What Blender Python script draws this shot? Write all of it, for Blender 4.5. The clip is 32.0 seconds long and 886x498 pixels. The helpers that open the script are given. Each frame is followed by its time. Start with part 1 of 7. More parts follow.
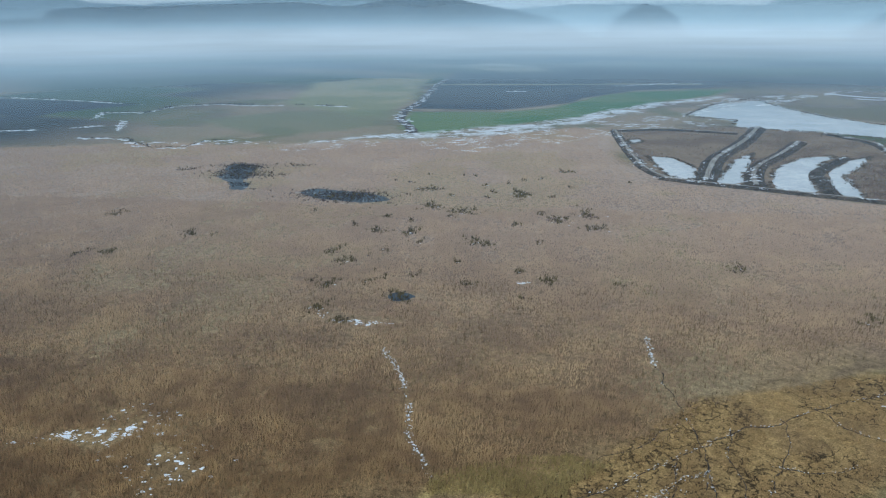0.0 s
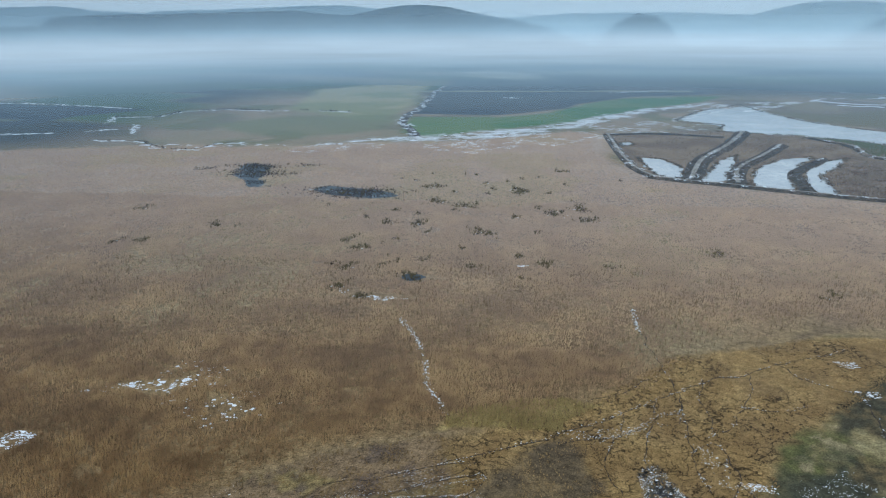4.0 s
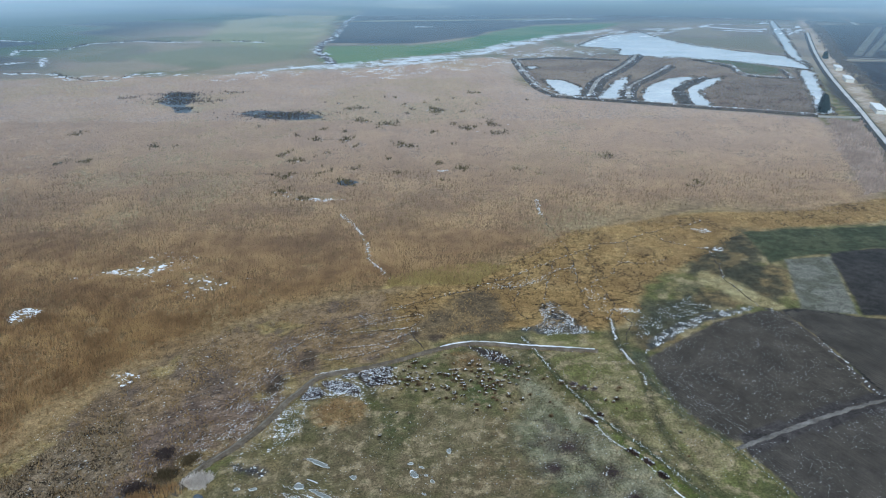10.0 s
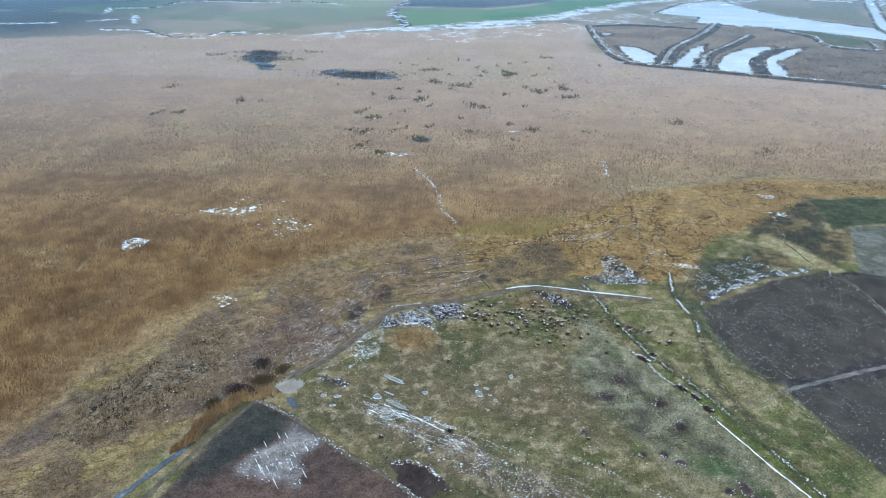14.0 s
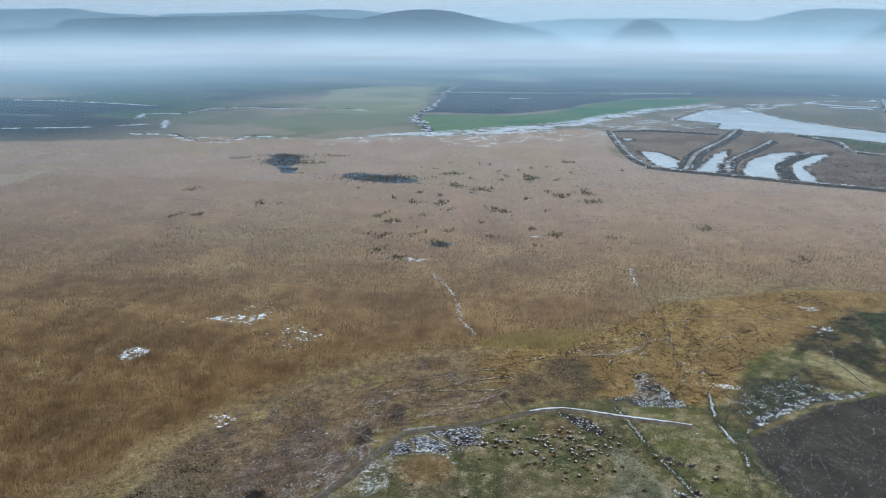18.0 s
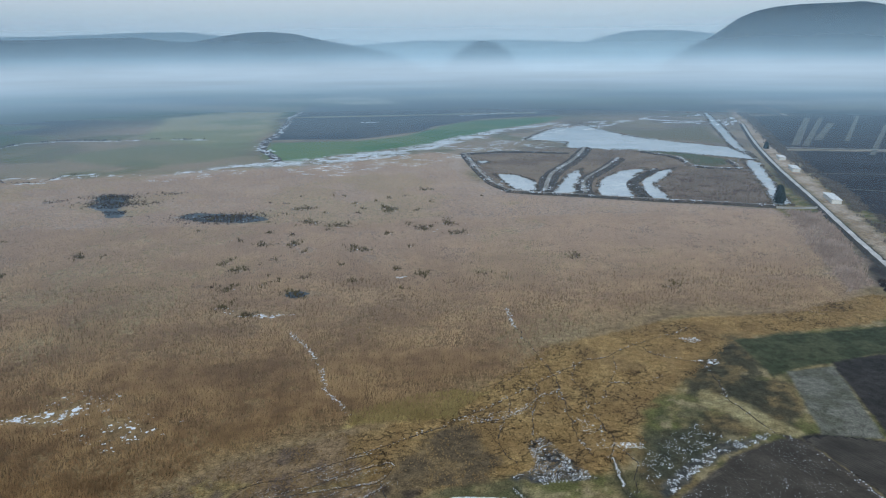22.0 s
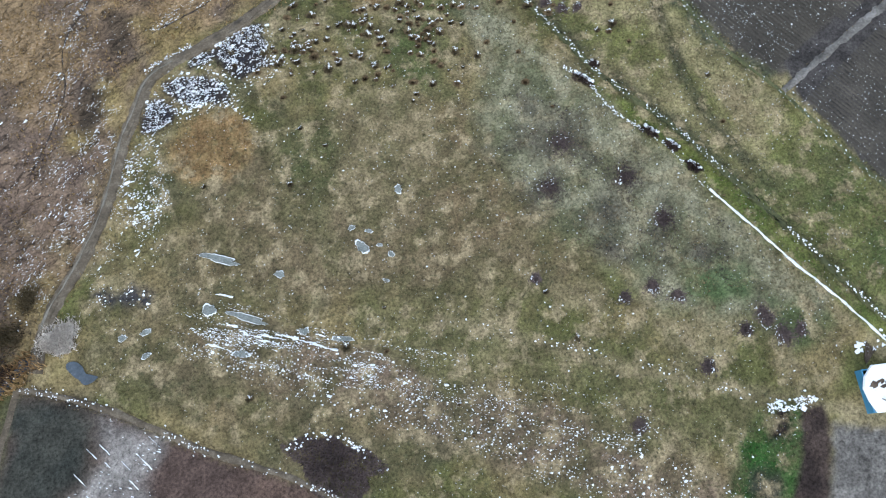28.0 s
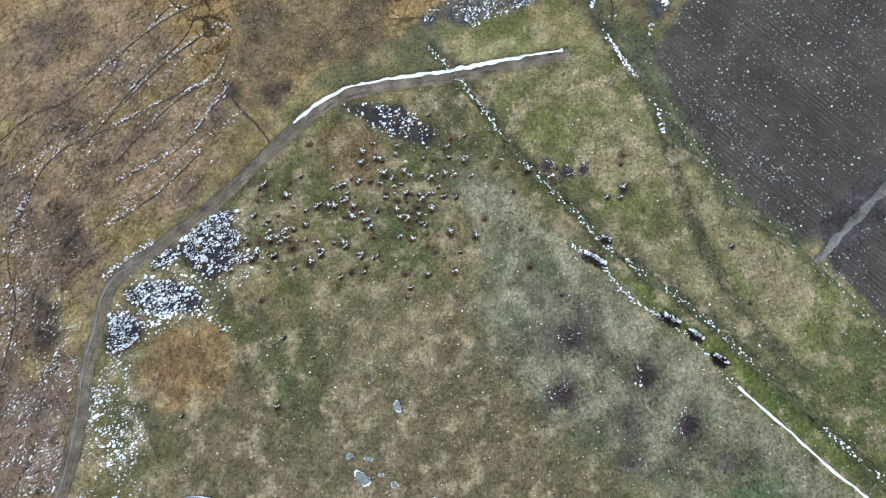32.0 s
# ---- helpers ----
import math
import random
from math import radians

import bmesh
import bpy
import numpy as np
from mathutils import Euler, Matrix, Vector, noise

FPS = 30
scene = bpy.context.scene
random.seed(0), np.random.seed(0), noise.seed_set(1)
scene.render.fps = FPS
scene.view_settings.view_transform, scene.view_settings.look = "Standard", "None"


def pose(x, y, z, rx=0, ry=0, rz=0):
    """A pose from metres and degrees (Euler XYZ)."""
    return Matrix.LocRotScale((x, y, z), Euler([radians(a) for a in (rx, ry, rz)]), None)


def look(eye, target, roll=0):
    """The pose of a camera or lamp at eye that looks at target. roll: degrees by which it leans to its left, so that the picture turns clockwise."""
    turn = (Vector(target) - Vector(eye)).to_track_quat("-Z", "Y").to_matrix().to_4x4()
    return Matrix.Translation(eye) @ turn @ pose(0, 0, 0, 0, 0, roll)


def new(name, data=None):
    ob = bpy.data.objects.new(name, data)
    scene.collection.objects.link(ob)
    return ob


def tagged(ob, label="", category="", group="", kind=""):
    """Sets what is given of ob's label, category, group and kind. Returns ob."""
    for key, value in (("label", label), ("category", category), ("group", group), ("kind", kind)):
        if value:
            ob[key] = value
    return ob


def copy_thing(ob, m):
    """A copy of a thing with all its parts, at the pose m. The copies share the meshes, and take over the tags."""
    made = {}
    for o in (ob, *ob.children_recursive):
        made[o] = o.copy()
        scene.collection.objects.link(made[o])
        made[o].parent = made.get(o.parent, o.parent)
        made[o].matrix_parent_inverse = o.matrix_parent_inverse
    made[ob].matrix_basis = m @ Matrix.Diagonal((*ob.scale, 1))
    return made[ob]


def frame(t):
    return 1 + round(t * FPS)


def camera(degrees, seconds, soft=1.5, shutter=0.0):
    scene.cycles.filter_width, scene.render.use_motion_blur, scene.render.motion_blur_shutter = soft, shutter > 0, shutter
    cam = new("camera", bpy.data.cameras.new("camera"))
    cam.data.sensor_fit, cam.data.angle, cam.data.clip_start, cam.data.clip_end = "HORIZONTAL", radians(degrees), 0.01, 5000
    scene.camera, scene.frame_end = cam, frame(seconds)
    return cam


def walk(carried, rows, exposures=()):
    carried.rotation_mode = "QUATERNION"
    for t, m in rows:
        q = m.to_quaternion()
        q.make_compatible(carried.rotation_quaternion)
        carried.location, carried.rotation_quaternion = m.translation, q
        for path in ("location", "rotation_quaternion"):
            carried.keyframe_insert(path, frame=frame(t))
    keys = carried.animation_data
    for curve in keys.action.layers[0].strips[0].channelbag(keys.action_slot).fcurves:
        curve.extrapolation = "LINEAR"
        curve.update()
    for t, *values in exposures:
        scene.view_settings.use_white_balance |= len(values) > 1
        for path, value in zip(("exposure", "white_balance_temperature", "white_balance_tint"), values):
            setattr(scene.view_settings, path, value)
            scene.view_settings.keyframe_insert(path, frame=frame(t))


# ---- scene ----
cam = camera(63.85, 32.0, 1.15)


def aim(x, y, z, yaw, pitch, roll):
    return pose(x, y, z, 0, 0, yaw) @ pose(0, 0, 0, 90 + pitch) @ pose(0, 0, 0, 0, 0, roll)


# seconds, place, heading to the left of north, pitch, roll
PATH = (
    (0.0, 3.48, 85.11, 119.70, 7.474, -18.096, -0.543),
    (0.5, 3.24, 80.16, 119.91, 7.609, -17.784, -0.540),
    (1.0, 3.10, 75.74, 119.98, 7.708, -17.490, -0.481),
    (1.5, 2.50, 71.05, 119.91, 7.647, -17.191, -0.431),
    (2.0, 2.13, 66.23, 119.98, 7.606, -17.142, -0.418),
    (2.5, 1.73, 61.35, 120.24, 7.568, -17.232, -0.398),
    (4.5, 2.12, 42.23, 120.13, 6.481, -17.478, -0.466),
    (5.0, 2.07, 37.64, 119.14, 5.255, -17.426, -0.630),
    (5.5, 2.45, 32.73, 119.89, 3.287, -17.570, -0.429),
    (6.0, 2.15, 28.99, 119.75, 1.312, -17.654, -0.418),
    (6.5, 1.55, 23.93, 119.85, 0.305, -17.718, -0.444),
    (7.0, 1.67, 18.96, 119.76, 0.272, -17.939, -0.475),
    (7.5, 2.02, 13.81, 119.29, 0.291, -18.454, -0.498),
    (8.0, 1.20, 9.33, 119.15, 0.168, -19.107, -0.467),
    (8.5, 0.78, 4.87, 119.28, 0.095, -19.931, -0.487),
    (9.0, 0.00, 0.00, 120.00, -0.001, -20.890, -0.372),
    (9.5, -0.68, -4.77, 120.27, -0.101, -21.765, -0.310),
    (10.0, -0.68, -9.21, 120.05, -0.086, -22.598, -0.323),
    (10.5, -1.28, -14.00, 120.19, -0.017, -23.386, -0.277),
    (11.0, -1.63, -18.75, 120.19, 0.213, -24.137, -0.320),
    (11.5, -2.11, -22.96, 120.21, 0.553, -25.066, -0.334),
    (12.0, -2.18, -26.03, 120.37, 1.767, -25.368, -0.315),
    (12.5, -2.41, -28.10, 120.61, 3.056, -25.164, -0.206),
    (13.0, -2.85, -29.20, 120.58, 4.021, -24.934, -0.093),
    (13.5, -2.90, -29.53, 120.44, 4.823, -24.958, 0.004),
    (14.0, -2.89, -29.44, 120.47, 5.374, -25.111, 0.074),
    (14.5, -2.67, -29.20, 120.50, 5.853, -24.297, 0.094),
    (15.0, -2.79, -28.58, 120.52, 6.287, -21.703, 0.176),
    (15.5, -2.99, -27.34, 119.99, 6.669, -18.094, 0.191),
    (17.5, -3.21, -15.94, 118.27, 7.131, -17.340, -0.006),
    (18.0, -3.50, -11.84, 118.22, 7.222, -17.118, -0.027),
    (18.5, -3.91, -7.43, 118.22, 7.299, -16.855, -0.132),
    (19.0, -4.60, -2.81, 118.60, 7.314, -16.614, -0.006),
    (19.5, -5.40, 2.08, 118.88, 7.329, -16.384, 0.048),
    (20.0, -5.61, 7.37, 118.82, 7.280, -16.156, 0.026),
    (20.5, -5.92, 12.66, 118.69, 6.839, -15.923, 0.008),
    (21.0, -6.69, 17.70, 119.03, 3.925, -15.737, -0.062),
    (21.5, -6.94, 22.44, 119.46, -0.246, -15.592, -0.386),
    (22.0, -7.58, 27.67, 119.54, -4.706, -15.549, -0.541),
    (22.5, -8.27, 33.16, 119.02, -6.601, -15.883, -0.470),
    (23.0, -8.96, 38.68, 118.71, -7.910, -19.961, -0.369),
    (23.5, -9.45, 43.72, 117.82, -9.141, -26.373, -0.245),
    (24.0, -9.69, 48.58, 117.67, -10.145, -33.897, -0.165),
    (24.5, -9.73, 53.38, 117.55, -10.843, -41.018, -0.102),
    (25.0, -9.04, 58.54, 117.17, -11.357, -47.887, -0.419),
    (25.5, -8.39, 64.13, 117.36, -11.907, -48.536, -0.386),
    (26.0, -8.43, 68.69, 117.06, -12.766, -52.820, -0.252),
    (26.5, -7.47, 73.84, 117.25, -13.137, -57.743, -0.508),
    (28.5, -3.07, 98.14, 119.67, -15.678, -77.103, -0.352),
    (29.0, -1.70, 104.49, 120.00, -16.344, -81.115, -0.144),
    (29.5, 0.00, 110.88, 120.06, -16.439, -81.780, -0.233),
    (30.0, 1.82, 117.61, 120.23, -16.527, -82.613, -0.278),
    (30.5, 3.79, 124.48, 120.19, -16.548, -83.525, -0.409),
    (31.0, 5.48, 130.83, 119.97, -17.149, -83.446, -0.320),
    (31.5, 7.16, 136.52, 119.72, -17.806, -81.273, -0.225),
    (32.0, 8.17, 140.39, 119.47, -18.770, -77.927, 0.038),
)
EXPOSURE = ((0, -0.22, 5500, 0), (7, -0.1, 5500, 1), (10, 0.12, 5300, 1), (13, 0.45, 5050, 0), (15.2, 0.38, 5100, 0), (18, -0.03, 5450, 2), (19, -0.1, 5500, 2), (22.4, -0.3, 5500, 2), (23.2, -0.22, 5600, 2), (24, 0.06, 6000, 3), (26, 0.45, 5650, 3), (29, 0.55, 5450, 4), (32, 0.58, 5450, 4))
walk(cam, [(t, aim(*p)) for t, *p in PATH], EXPOSURE)

# ---- sky and sun: hazy winter daylight from the south, behind the flight ----
world = bpy.data.worlds.new("sky")
scene.world = world
world.use_nodes = True
wn = world.node_tree.nodes
sky = wn.new("ShaderNodeTexSky")
sky.sky_type, sky.sun_disc = "NISHITA", False
sky.sun_elevation, sky.sun_rotation = radians(32), radians(200)
sky.dust_density, sky.air_density, sky.ozone_density = 4.0, 1.0, 1.0
veil = wn.new("ShaderNodeVectorMath")
veil.operation = "MULTIPLY_ADD"
veil.inputs[1].default_value, veil.inputs[2].default_value = (0.3, 0.3, 0.3), (4.35, 4.3, 4.36)
world.node_tree.links.new(sky.outputs[0], veil.inputs[0])
world.node_tree.links.new(veil.outputs[0], wn["Background"].inputs[0])
wn["Background"].inputs[1].default_value = 0.15

sun = new("sun", bpy.data.lights.new("sun", "SUN"))
sun.data.energy, sun.data.angle, sun.data.color = 1.3, radians(11), (1.0, 0.95, 0.88)
sun.matrix_world = look((-40, -100, 70), (0, 0, 0))


# ---- numpy noise and plan helpers ----
def cell(ix, iy, seed):
    h = (ix * 374761393 + iy * 668265263 + seed * 974634721) & 0xFFFFFFFF
    h = ((h ^ (h >> 13)) * 1274126177) & 0xFFFFFFFF
    return ((h ^ (h >> 16)) & 0xFFFFFF) / float(0xFFFFFF)


def vnoise(x, y, size, seed):
    u, v = np.asarray(x) / size, np.asarray(y) / size
    i, j = np.floor(u).astype(np.int64), np.floor(v).astype(np.int64)
    a, b = u - i, v - j
    a, b = a * a * (3 - 2 * a), b * b * (3 - 2 * b)
    low = cell(i, j, seed) * (1 - a) + cell(i + 1, j, seed) * a
    high = cell(i, j + 1, seed) * (1 - a) + cell(i + 1, j + 1, seed) * a
    return low * (1 - b) + high * b


def fbm(x, y, size, seed, octaves=4):
    total, weight, gain = 0.0, 0.0, 1.0
    for k in range(octaves):
        total = total + gain * vnoise(x, y, size, seed + 17 * k)
        weight += gain
        gain, size = gain * 0.55, size * 0.47
    return total / weight


def ramp(v, low, high):
    s = np.clip((v - low) / (high - low), 0, 1)
    return s * s * (3 - 2 * s)


def depth_in(x, y, plan):
    """Distance to the outline of a plan, positive inside."""
    p = np.array(plan, float)
    q = np.roll(p, -1, 0)
    best, inside = np.full(np.shape(x), 1e9), np.zeros(np.shape(x), bool)
    for (ax, ay), (bx, by) in zip(p, q):
        ex, ey = bx - ax, by - ay
        s = np.clip(((x - ax) * ex + (y - ay) * ey) / (ex * ex + ey * ey + 1e-9), 0, 1)
        best = np.minimum(best, np.hypot(x - ax - s * ex, y - ay - s * ey))
        if ay != by:
            inside ^= ((ay > y) != (by > y)) & (x < ax + (y - ay) * ex / ey)
    return np.where(inside, best, -best)


def off_line(x, y, line):
    """Distance to a line of points."""
    p = np.array(line, float)
    best = np.full(np.shape(x), 1e9)
    for (ax, ay), (bx, by) in zip(p[:-1], p[1:]):
        ex, ey = bx - ax, by - ay
        s = np.clip(((x - ax) * ex + (y - ay) * ey) / (ex * ex + ey * ey + 1e-9), 0, 1)
        best = np.minimum(best, np.hypot(x - ax - s * ex, y - ay - s * ey))
    return best


def smooth(line, times=2, closed=False):
    p = np.array(line, float)
    for _ in range(times):
        n = np.roll(p, -1, 0) if closed else p[1:]
        a = p if closed else p[:-1]
        r = np.empty((2 * len(a), 2))
        r[0::2], r[1::2] = 0.75 * a + 0.25 * n, 0.25 * a + 0.75 * n
        p = r if closed else np.vstack([p[:1], r, p[-1:]])
    return p


def spaced(line, step, closed=False):
    """The same line with a point every step metres."""
    p = np.vstack([line, line[:1]]) if closed else np.array(line, float)
    run = np.r_[0, np.cumsum(np.hypot(*np.diff(p, axis=0).T))]
    n = max(int(run[-1] / step), 2)
    s = np.linspace(0, run[-1], n + 1)
    out = np.stack([np.interp(s, run, p[:, 0]), np.interp(s, run, p[:, 1])], 1)
    return out[:-1] if closed else out


# ---- materials ----
def material(name, rough=0.9):
    m = bpy.data.materials.new(name)
    m.use_nodes = True
    n, l = m.node_tree.nodes, m.node_tree.links
    b = n["Principled BSDF"]
    b.inputs["Roughness"].default_value = rough
    b.inputs["Specular IOR Level"].default_value = 0.25
    return m, n, l, b


def node(n, kind, **values):
    made = n.new(kind)
    for key, value in values.items():
        made.inputs[key].default_value = value
    return made


def mottled(name, colours, big=8.0, small=0.6, rough=0.9, island=0.25, bump=0.4, spec=0.25, streak=(1, 1, 1), span=(0.34, 0.66)):
    """A surface whose colour wanders between the given ones at a large and a small size (metres), and from piece to piece."""
    m, n, l, b = material(name, rough)
    b.inputs["Specular IOR Level"].default_value = spec
    place = n.new("ShaderNodeNewGeometry")
    stretch = n.new("ShaderNodeVectorMath")
    stretch.operation = "MULTIPLY"
    stretch.inputs[1].default_value = streak
    l.new(place.outputs["Position"], stretch.inputs[0])
    wide = node(n, "ShaderNodeTexNoise", Scale=1 / big, Detail=4.0, Roughness=0.6)
    fine = node(n, "ShaderNodeTexNoise", Scale=1 / small, Detail=5.0, Roughness=0.65)
    for t in (wide, fine):
        l.new(stretch.outputs[0], t.inputs["Vector"])
    mixed = n.new("ShaderNodeMath")
    mixed.operation = "MULTIPLY_ADD"
    mixed.inputs[1].default_value = 0.45
    l.new(fine.outputs[0], mixed.inputs[0])
    half = n.new("ShaderNodeMath")
    half.operation = "MULTIPLY"
    half.inputs[1].default_value = 0.55
    l.new(wide.outputs[0], half.inputs[0])
    l.new(half.outputs[0], mixed.inputs[2])
    tones = n.new("ShaderNodeValToRGB")
    e = tones.color_ramp.elements
    while len(e) < len(colours):
        e.new(0.5)
    for k, c in enumerate(colours):
        e[k].position = span[0] + (span[1] - span[0]) * k / max(len(colours) - 1, 1)
        e[k].color = (*c, 1)
    l.new(mixed.outputs[0], tones.inputs[0])
    info = n.new("ShaderNodeObjectInfo")
    both = n.new("ShaderNodeMath")
    both.operation = "ADD"
    l.new(place.outputs["Random Per Island"], both.inputs[0])
    l.new(info.outputs["Random"], both.inputs[1])
    spread = node(n, "ShaderNodeMapRange")
    spread.inputs["From Max"].default_value = 2.0
    spread.inputs["To Min"].default_value, spread.inputs["To Max"].default_value = 1 - island, 1 + island
    l.new(both.outputs[0], spread.inputs["Value"])
    shade = n.new("ShaderNodeVectorMath")
    shade.operation = "SCALE"
    l.new(tones.outputs[0], shade.inputs[0])
    l.new(spread.outputs[0], shade.inputs["Scale"])
    l.new(shade.outputs[0], b.inputs["Base Color"])
    if bump:
        relief = node(n, "ShaderNodeBump", Strength=bump, Distance=0.1)
        l.new(fine.outputs[0], relief.inputs["Height"])
        l.new(relief.outputs[0], b.inputs["Normal"])
    return m


def hazed_north(m, south, north, tone):
    """Blends a colour paler and greyer towards the north, painting distance haze into it."""
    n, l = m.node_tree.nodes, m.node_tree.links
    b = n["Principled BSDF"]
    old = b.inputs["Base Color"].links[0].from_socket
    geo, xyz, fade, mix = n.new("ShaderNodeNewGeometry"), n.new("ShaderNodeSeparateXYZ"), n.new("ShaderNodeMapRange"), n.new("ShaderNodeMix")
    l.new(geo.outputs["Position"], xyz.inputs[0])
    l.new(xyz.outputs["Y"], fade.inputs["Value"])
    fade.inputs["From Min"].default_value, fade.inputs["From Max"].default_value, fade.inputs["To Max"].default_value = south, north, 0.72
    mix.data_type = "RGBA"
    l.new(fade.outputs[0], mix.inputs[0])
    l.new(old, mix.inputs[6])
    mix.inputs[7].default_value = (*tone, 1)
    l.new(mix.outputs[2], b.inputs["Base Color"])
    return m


REED = mottled("reed_straw", [(0.2, 0.122, 0.06), (0.32, 0.206, 0.1), (0.475, 0.332, 0.16)], 40, 7.0, island=0.2, bump=0, span=(0.41, 0.59))
hazed_north(REED, 215, 470, (0.56, 0.445, 0.365))
# reed colour with the grey of haze mixed in, for reeds far off
HAZEREED = mottled("haze_grey_reed", [(0.18, 0.142, 0.115), (0.27, 0.22, 0.18), (0.36, 0.30, 0.255)], 30, 2, island=0.25, bump=0)
SEDGE = mottled("sedge", [(0.15, 0.097, 0.043), (0.28, 0.187, 0.08), (0.4, 0.283, 0.126)], 14, 1.2, island=0.3, bump=0)
GRASS = mottled("winter_grass", [(0.04, 0.05, 0.014), (0.1, 0.098, 0.032), (0.19, 0.165, 0.075)], 9, 0.8, island=0.5, bump=0)
DARKGRASS = mottled("dark_ditch_grass", [(0.03, 0.035, 0.018), (0.07, 0.075, 0.034), (0.13, 0.125, 0.06)], 5, 0.5, island=0.35)
TUSSOCK = mottled("tussock_grass", [(0.05, 0.041, 0.025), (0.115, 0.088, 0.047), (0.2, 0.155, 0.085)], 4, 0.4, island=0.5, bump=0)
RUST = mottled("rust_sedge", [(0.17, 0.1, 0.045), (0.29, 0.182, 0.085), (0.41, 0.285, 0.155)], 4, 0.5, island=0.4, bump=0)
PLUM = mottled("plum_brown_thicket", [(0.035, 0.026, 0.026), (0.075, 0.056, 0.053), (0.13, 0.10, 0.09)], 5, 0.6, island=0.4, bump=0)
SCRUB = mottled("bare_scrub", [(0.02, 0.014, 0.014), (0.05, 0.034, 0.03), (0.09, 0.065, 0.05)], 6, 0.5, island=0.5, bump=0)
PALEBUSH = mottled("pale_seed_heads", [(0.46, 0.41, 0.36), (0.62, 0.565, 0.51), (0.76, 0.72, 0.67)], 3, 0.4, island=0.3, bump=0)
SNOW = mottled("old_snow", [(0.62, 0.66, 0.72), (0.78, 0.81, 0.85), (0.86, 0.87, 0.88)], 3, 0.25, rough=0.6, island=0.12, bump=0.3)
ICE = mottled("pond_ice", [(0.40, 0.45, 0.48), (0.52, 0.56, 0.585), (0.68, 0.70, 0.71)], 45, 5, rough=0.22, island=0.05, bump=0.02, spec=0.5)
GREYICE = mottled("thin_grey_ice", [(0.1, 0.11, 0.1), (0.17, 0.185, 0.175), (0.3, 0.315, 0.31)], 1.2, 0.3, rough=0.3, island=0.15, bump=0.05, spec=0.5)
DARKWATER = mottled("dark_pool_water", [(0.012, 0.02, 0.03), (0.03, 0.045, 0.06), (0.06, 0.08, 0.10)], 10, 1.5, rough=0.45, island=0.1, bump=0.2, spec=0.2)
CREEKICE = mottled("blue_creek_ice", [(0.035, 0.045, 0.058), (0.07, 0.086, 0.108), (0.17, 0.195, 0.225)], 4, 0.8, rough=0.25, island=0.1, bump=0.1, spec=0.4)
SOIL = mottled("ploughed_soil", [(0.028, 0.025, 0.021), (0.051, 0.045, 0.037), (0.092, 0.08, 0.066)], 9, 0.4, island=0.2, bump=0.5)
REDSOIL = mottled("brown_soil", [(0.055, 0.04, 0.033), (0.08, 0.058, 0.048), (0.11, 0.083, 0.07)], 14, 0.5, island=0.2, bump=0.5)
DIRT = mottled("track_dirt", [(0.05, 0.04, 0.029), (0.105, 0.085, 0.062), (0.2, 0.17, 0.13)], 3, 0.35, island=0.1, bump=0.4)
PALEDIRT = mottled("pale_gravel", [(0.17, 0.155, 0.135), (0.28, 0.26, 0.23), (0.42, 0.40, 0.37)], 9, 0.6, island=0.12, bump=0.3)
BANK = mottled("dam_bank", [(0.022, 0.018, 0.016), (0.055, 0.046, 0.038), (0.13, 0.11, 0.09)], 7, 0.8, island=0.15, bump=0.5)
# dark woods with the blue of haze put into their base colour
HILL = mottled("haze_blue_wooded_hill", [(0.026, 0.038, 0.056), (0.034, 0.046, 0.062), (0.046, 0.056, 0.068)], 260, 110, island=0.05, bump=0)
WHITEWALL = mottled("whitewashed_wall", [(0.5, 0.5, 0.47), (0.62, 0.62, 0.58), (0.7, 0.7, 0.67)], 4, 0.4, island=0.05, bump=0.2)
WHITEROOF = mottled("white_sheet_roof", [(0.66, 0.68, 0.7), (0.76, 0.77, 0.78), (0.82, 0.82, 0.82)], 5, 0.5, rough=0.5, island=0.05, bump=0.1)
GREYROOF = mottled("weathered_tiles", [(0.10, 0.075, 0.065), (0.18, 0.13, 0.115), (0.27, 0.22, 0.2)], 4, 0.3, island=0.2, bump=0.4)
TIMBER = mottled("dark_timber", [(0.04, 0.03, 0.024), (0.08, 0.06, 0.045), (0.14, 0.11, 0.085)], 2, 0.2, island=0.25, bump=0.3)
BLUE = mottled("blue_painted_sheet", [(0.05, 0.17, 0.30), (0.075, 0.23, 0.38), (0.11, 0.29, 0.44)], 3, 0.3, rough=0.5, island=0.08, bump=0.15)
# near-black colour that paints the shade inside openings
OPENING_SHADE = mottled("painted_opening_shade", [(0.012, 0.012, 0.014), (0.022, 0.022, 0.024)], 2, 0.3, rough=0.4, island=0.1, bump=0)
CONIFER = mottled("dark_needles", [(0.008, 0.014, 0.012), (0.018, 0.026, 0.02), (0.03, 0.04, 0.03)], 3, 0.4, island=0.4, bump=0)


# ---- mesh helpers ----
def from_arrays(name, verts, faces, mat, parent=None):
    """A mesh of triangles or quads out of arrays."""
    verts, faces = np.asarray(verts, np.float32), np.asarray(faces, np.int32)
    me = bpy.data.meshes.new(name)
    k = faces.shape[1]
    me.vertices.add(len(verts))
    me.vertices.foreach_set("co", verts.ravel())
    me.loops.add(faces.size)
    me.loops.foreach_set("vertex_index", faces.ravel())
    me.polygons.add(len(faces))
    me.polygons.foreach_set("loop_start", np.arange(0, faces.size, k, dtype=np.int32))
    me.polygons.foreach_set("loop_total", np.full(len(faces), k, np.int32))
    me.update(calc_edges=True)
    me.materials.append(mat)
    ob = new(name, me)
    ob.parent = parent
    return ob


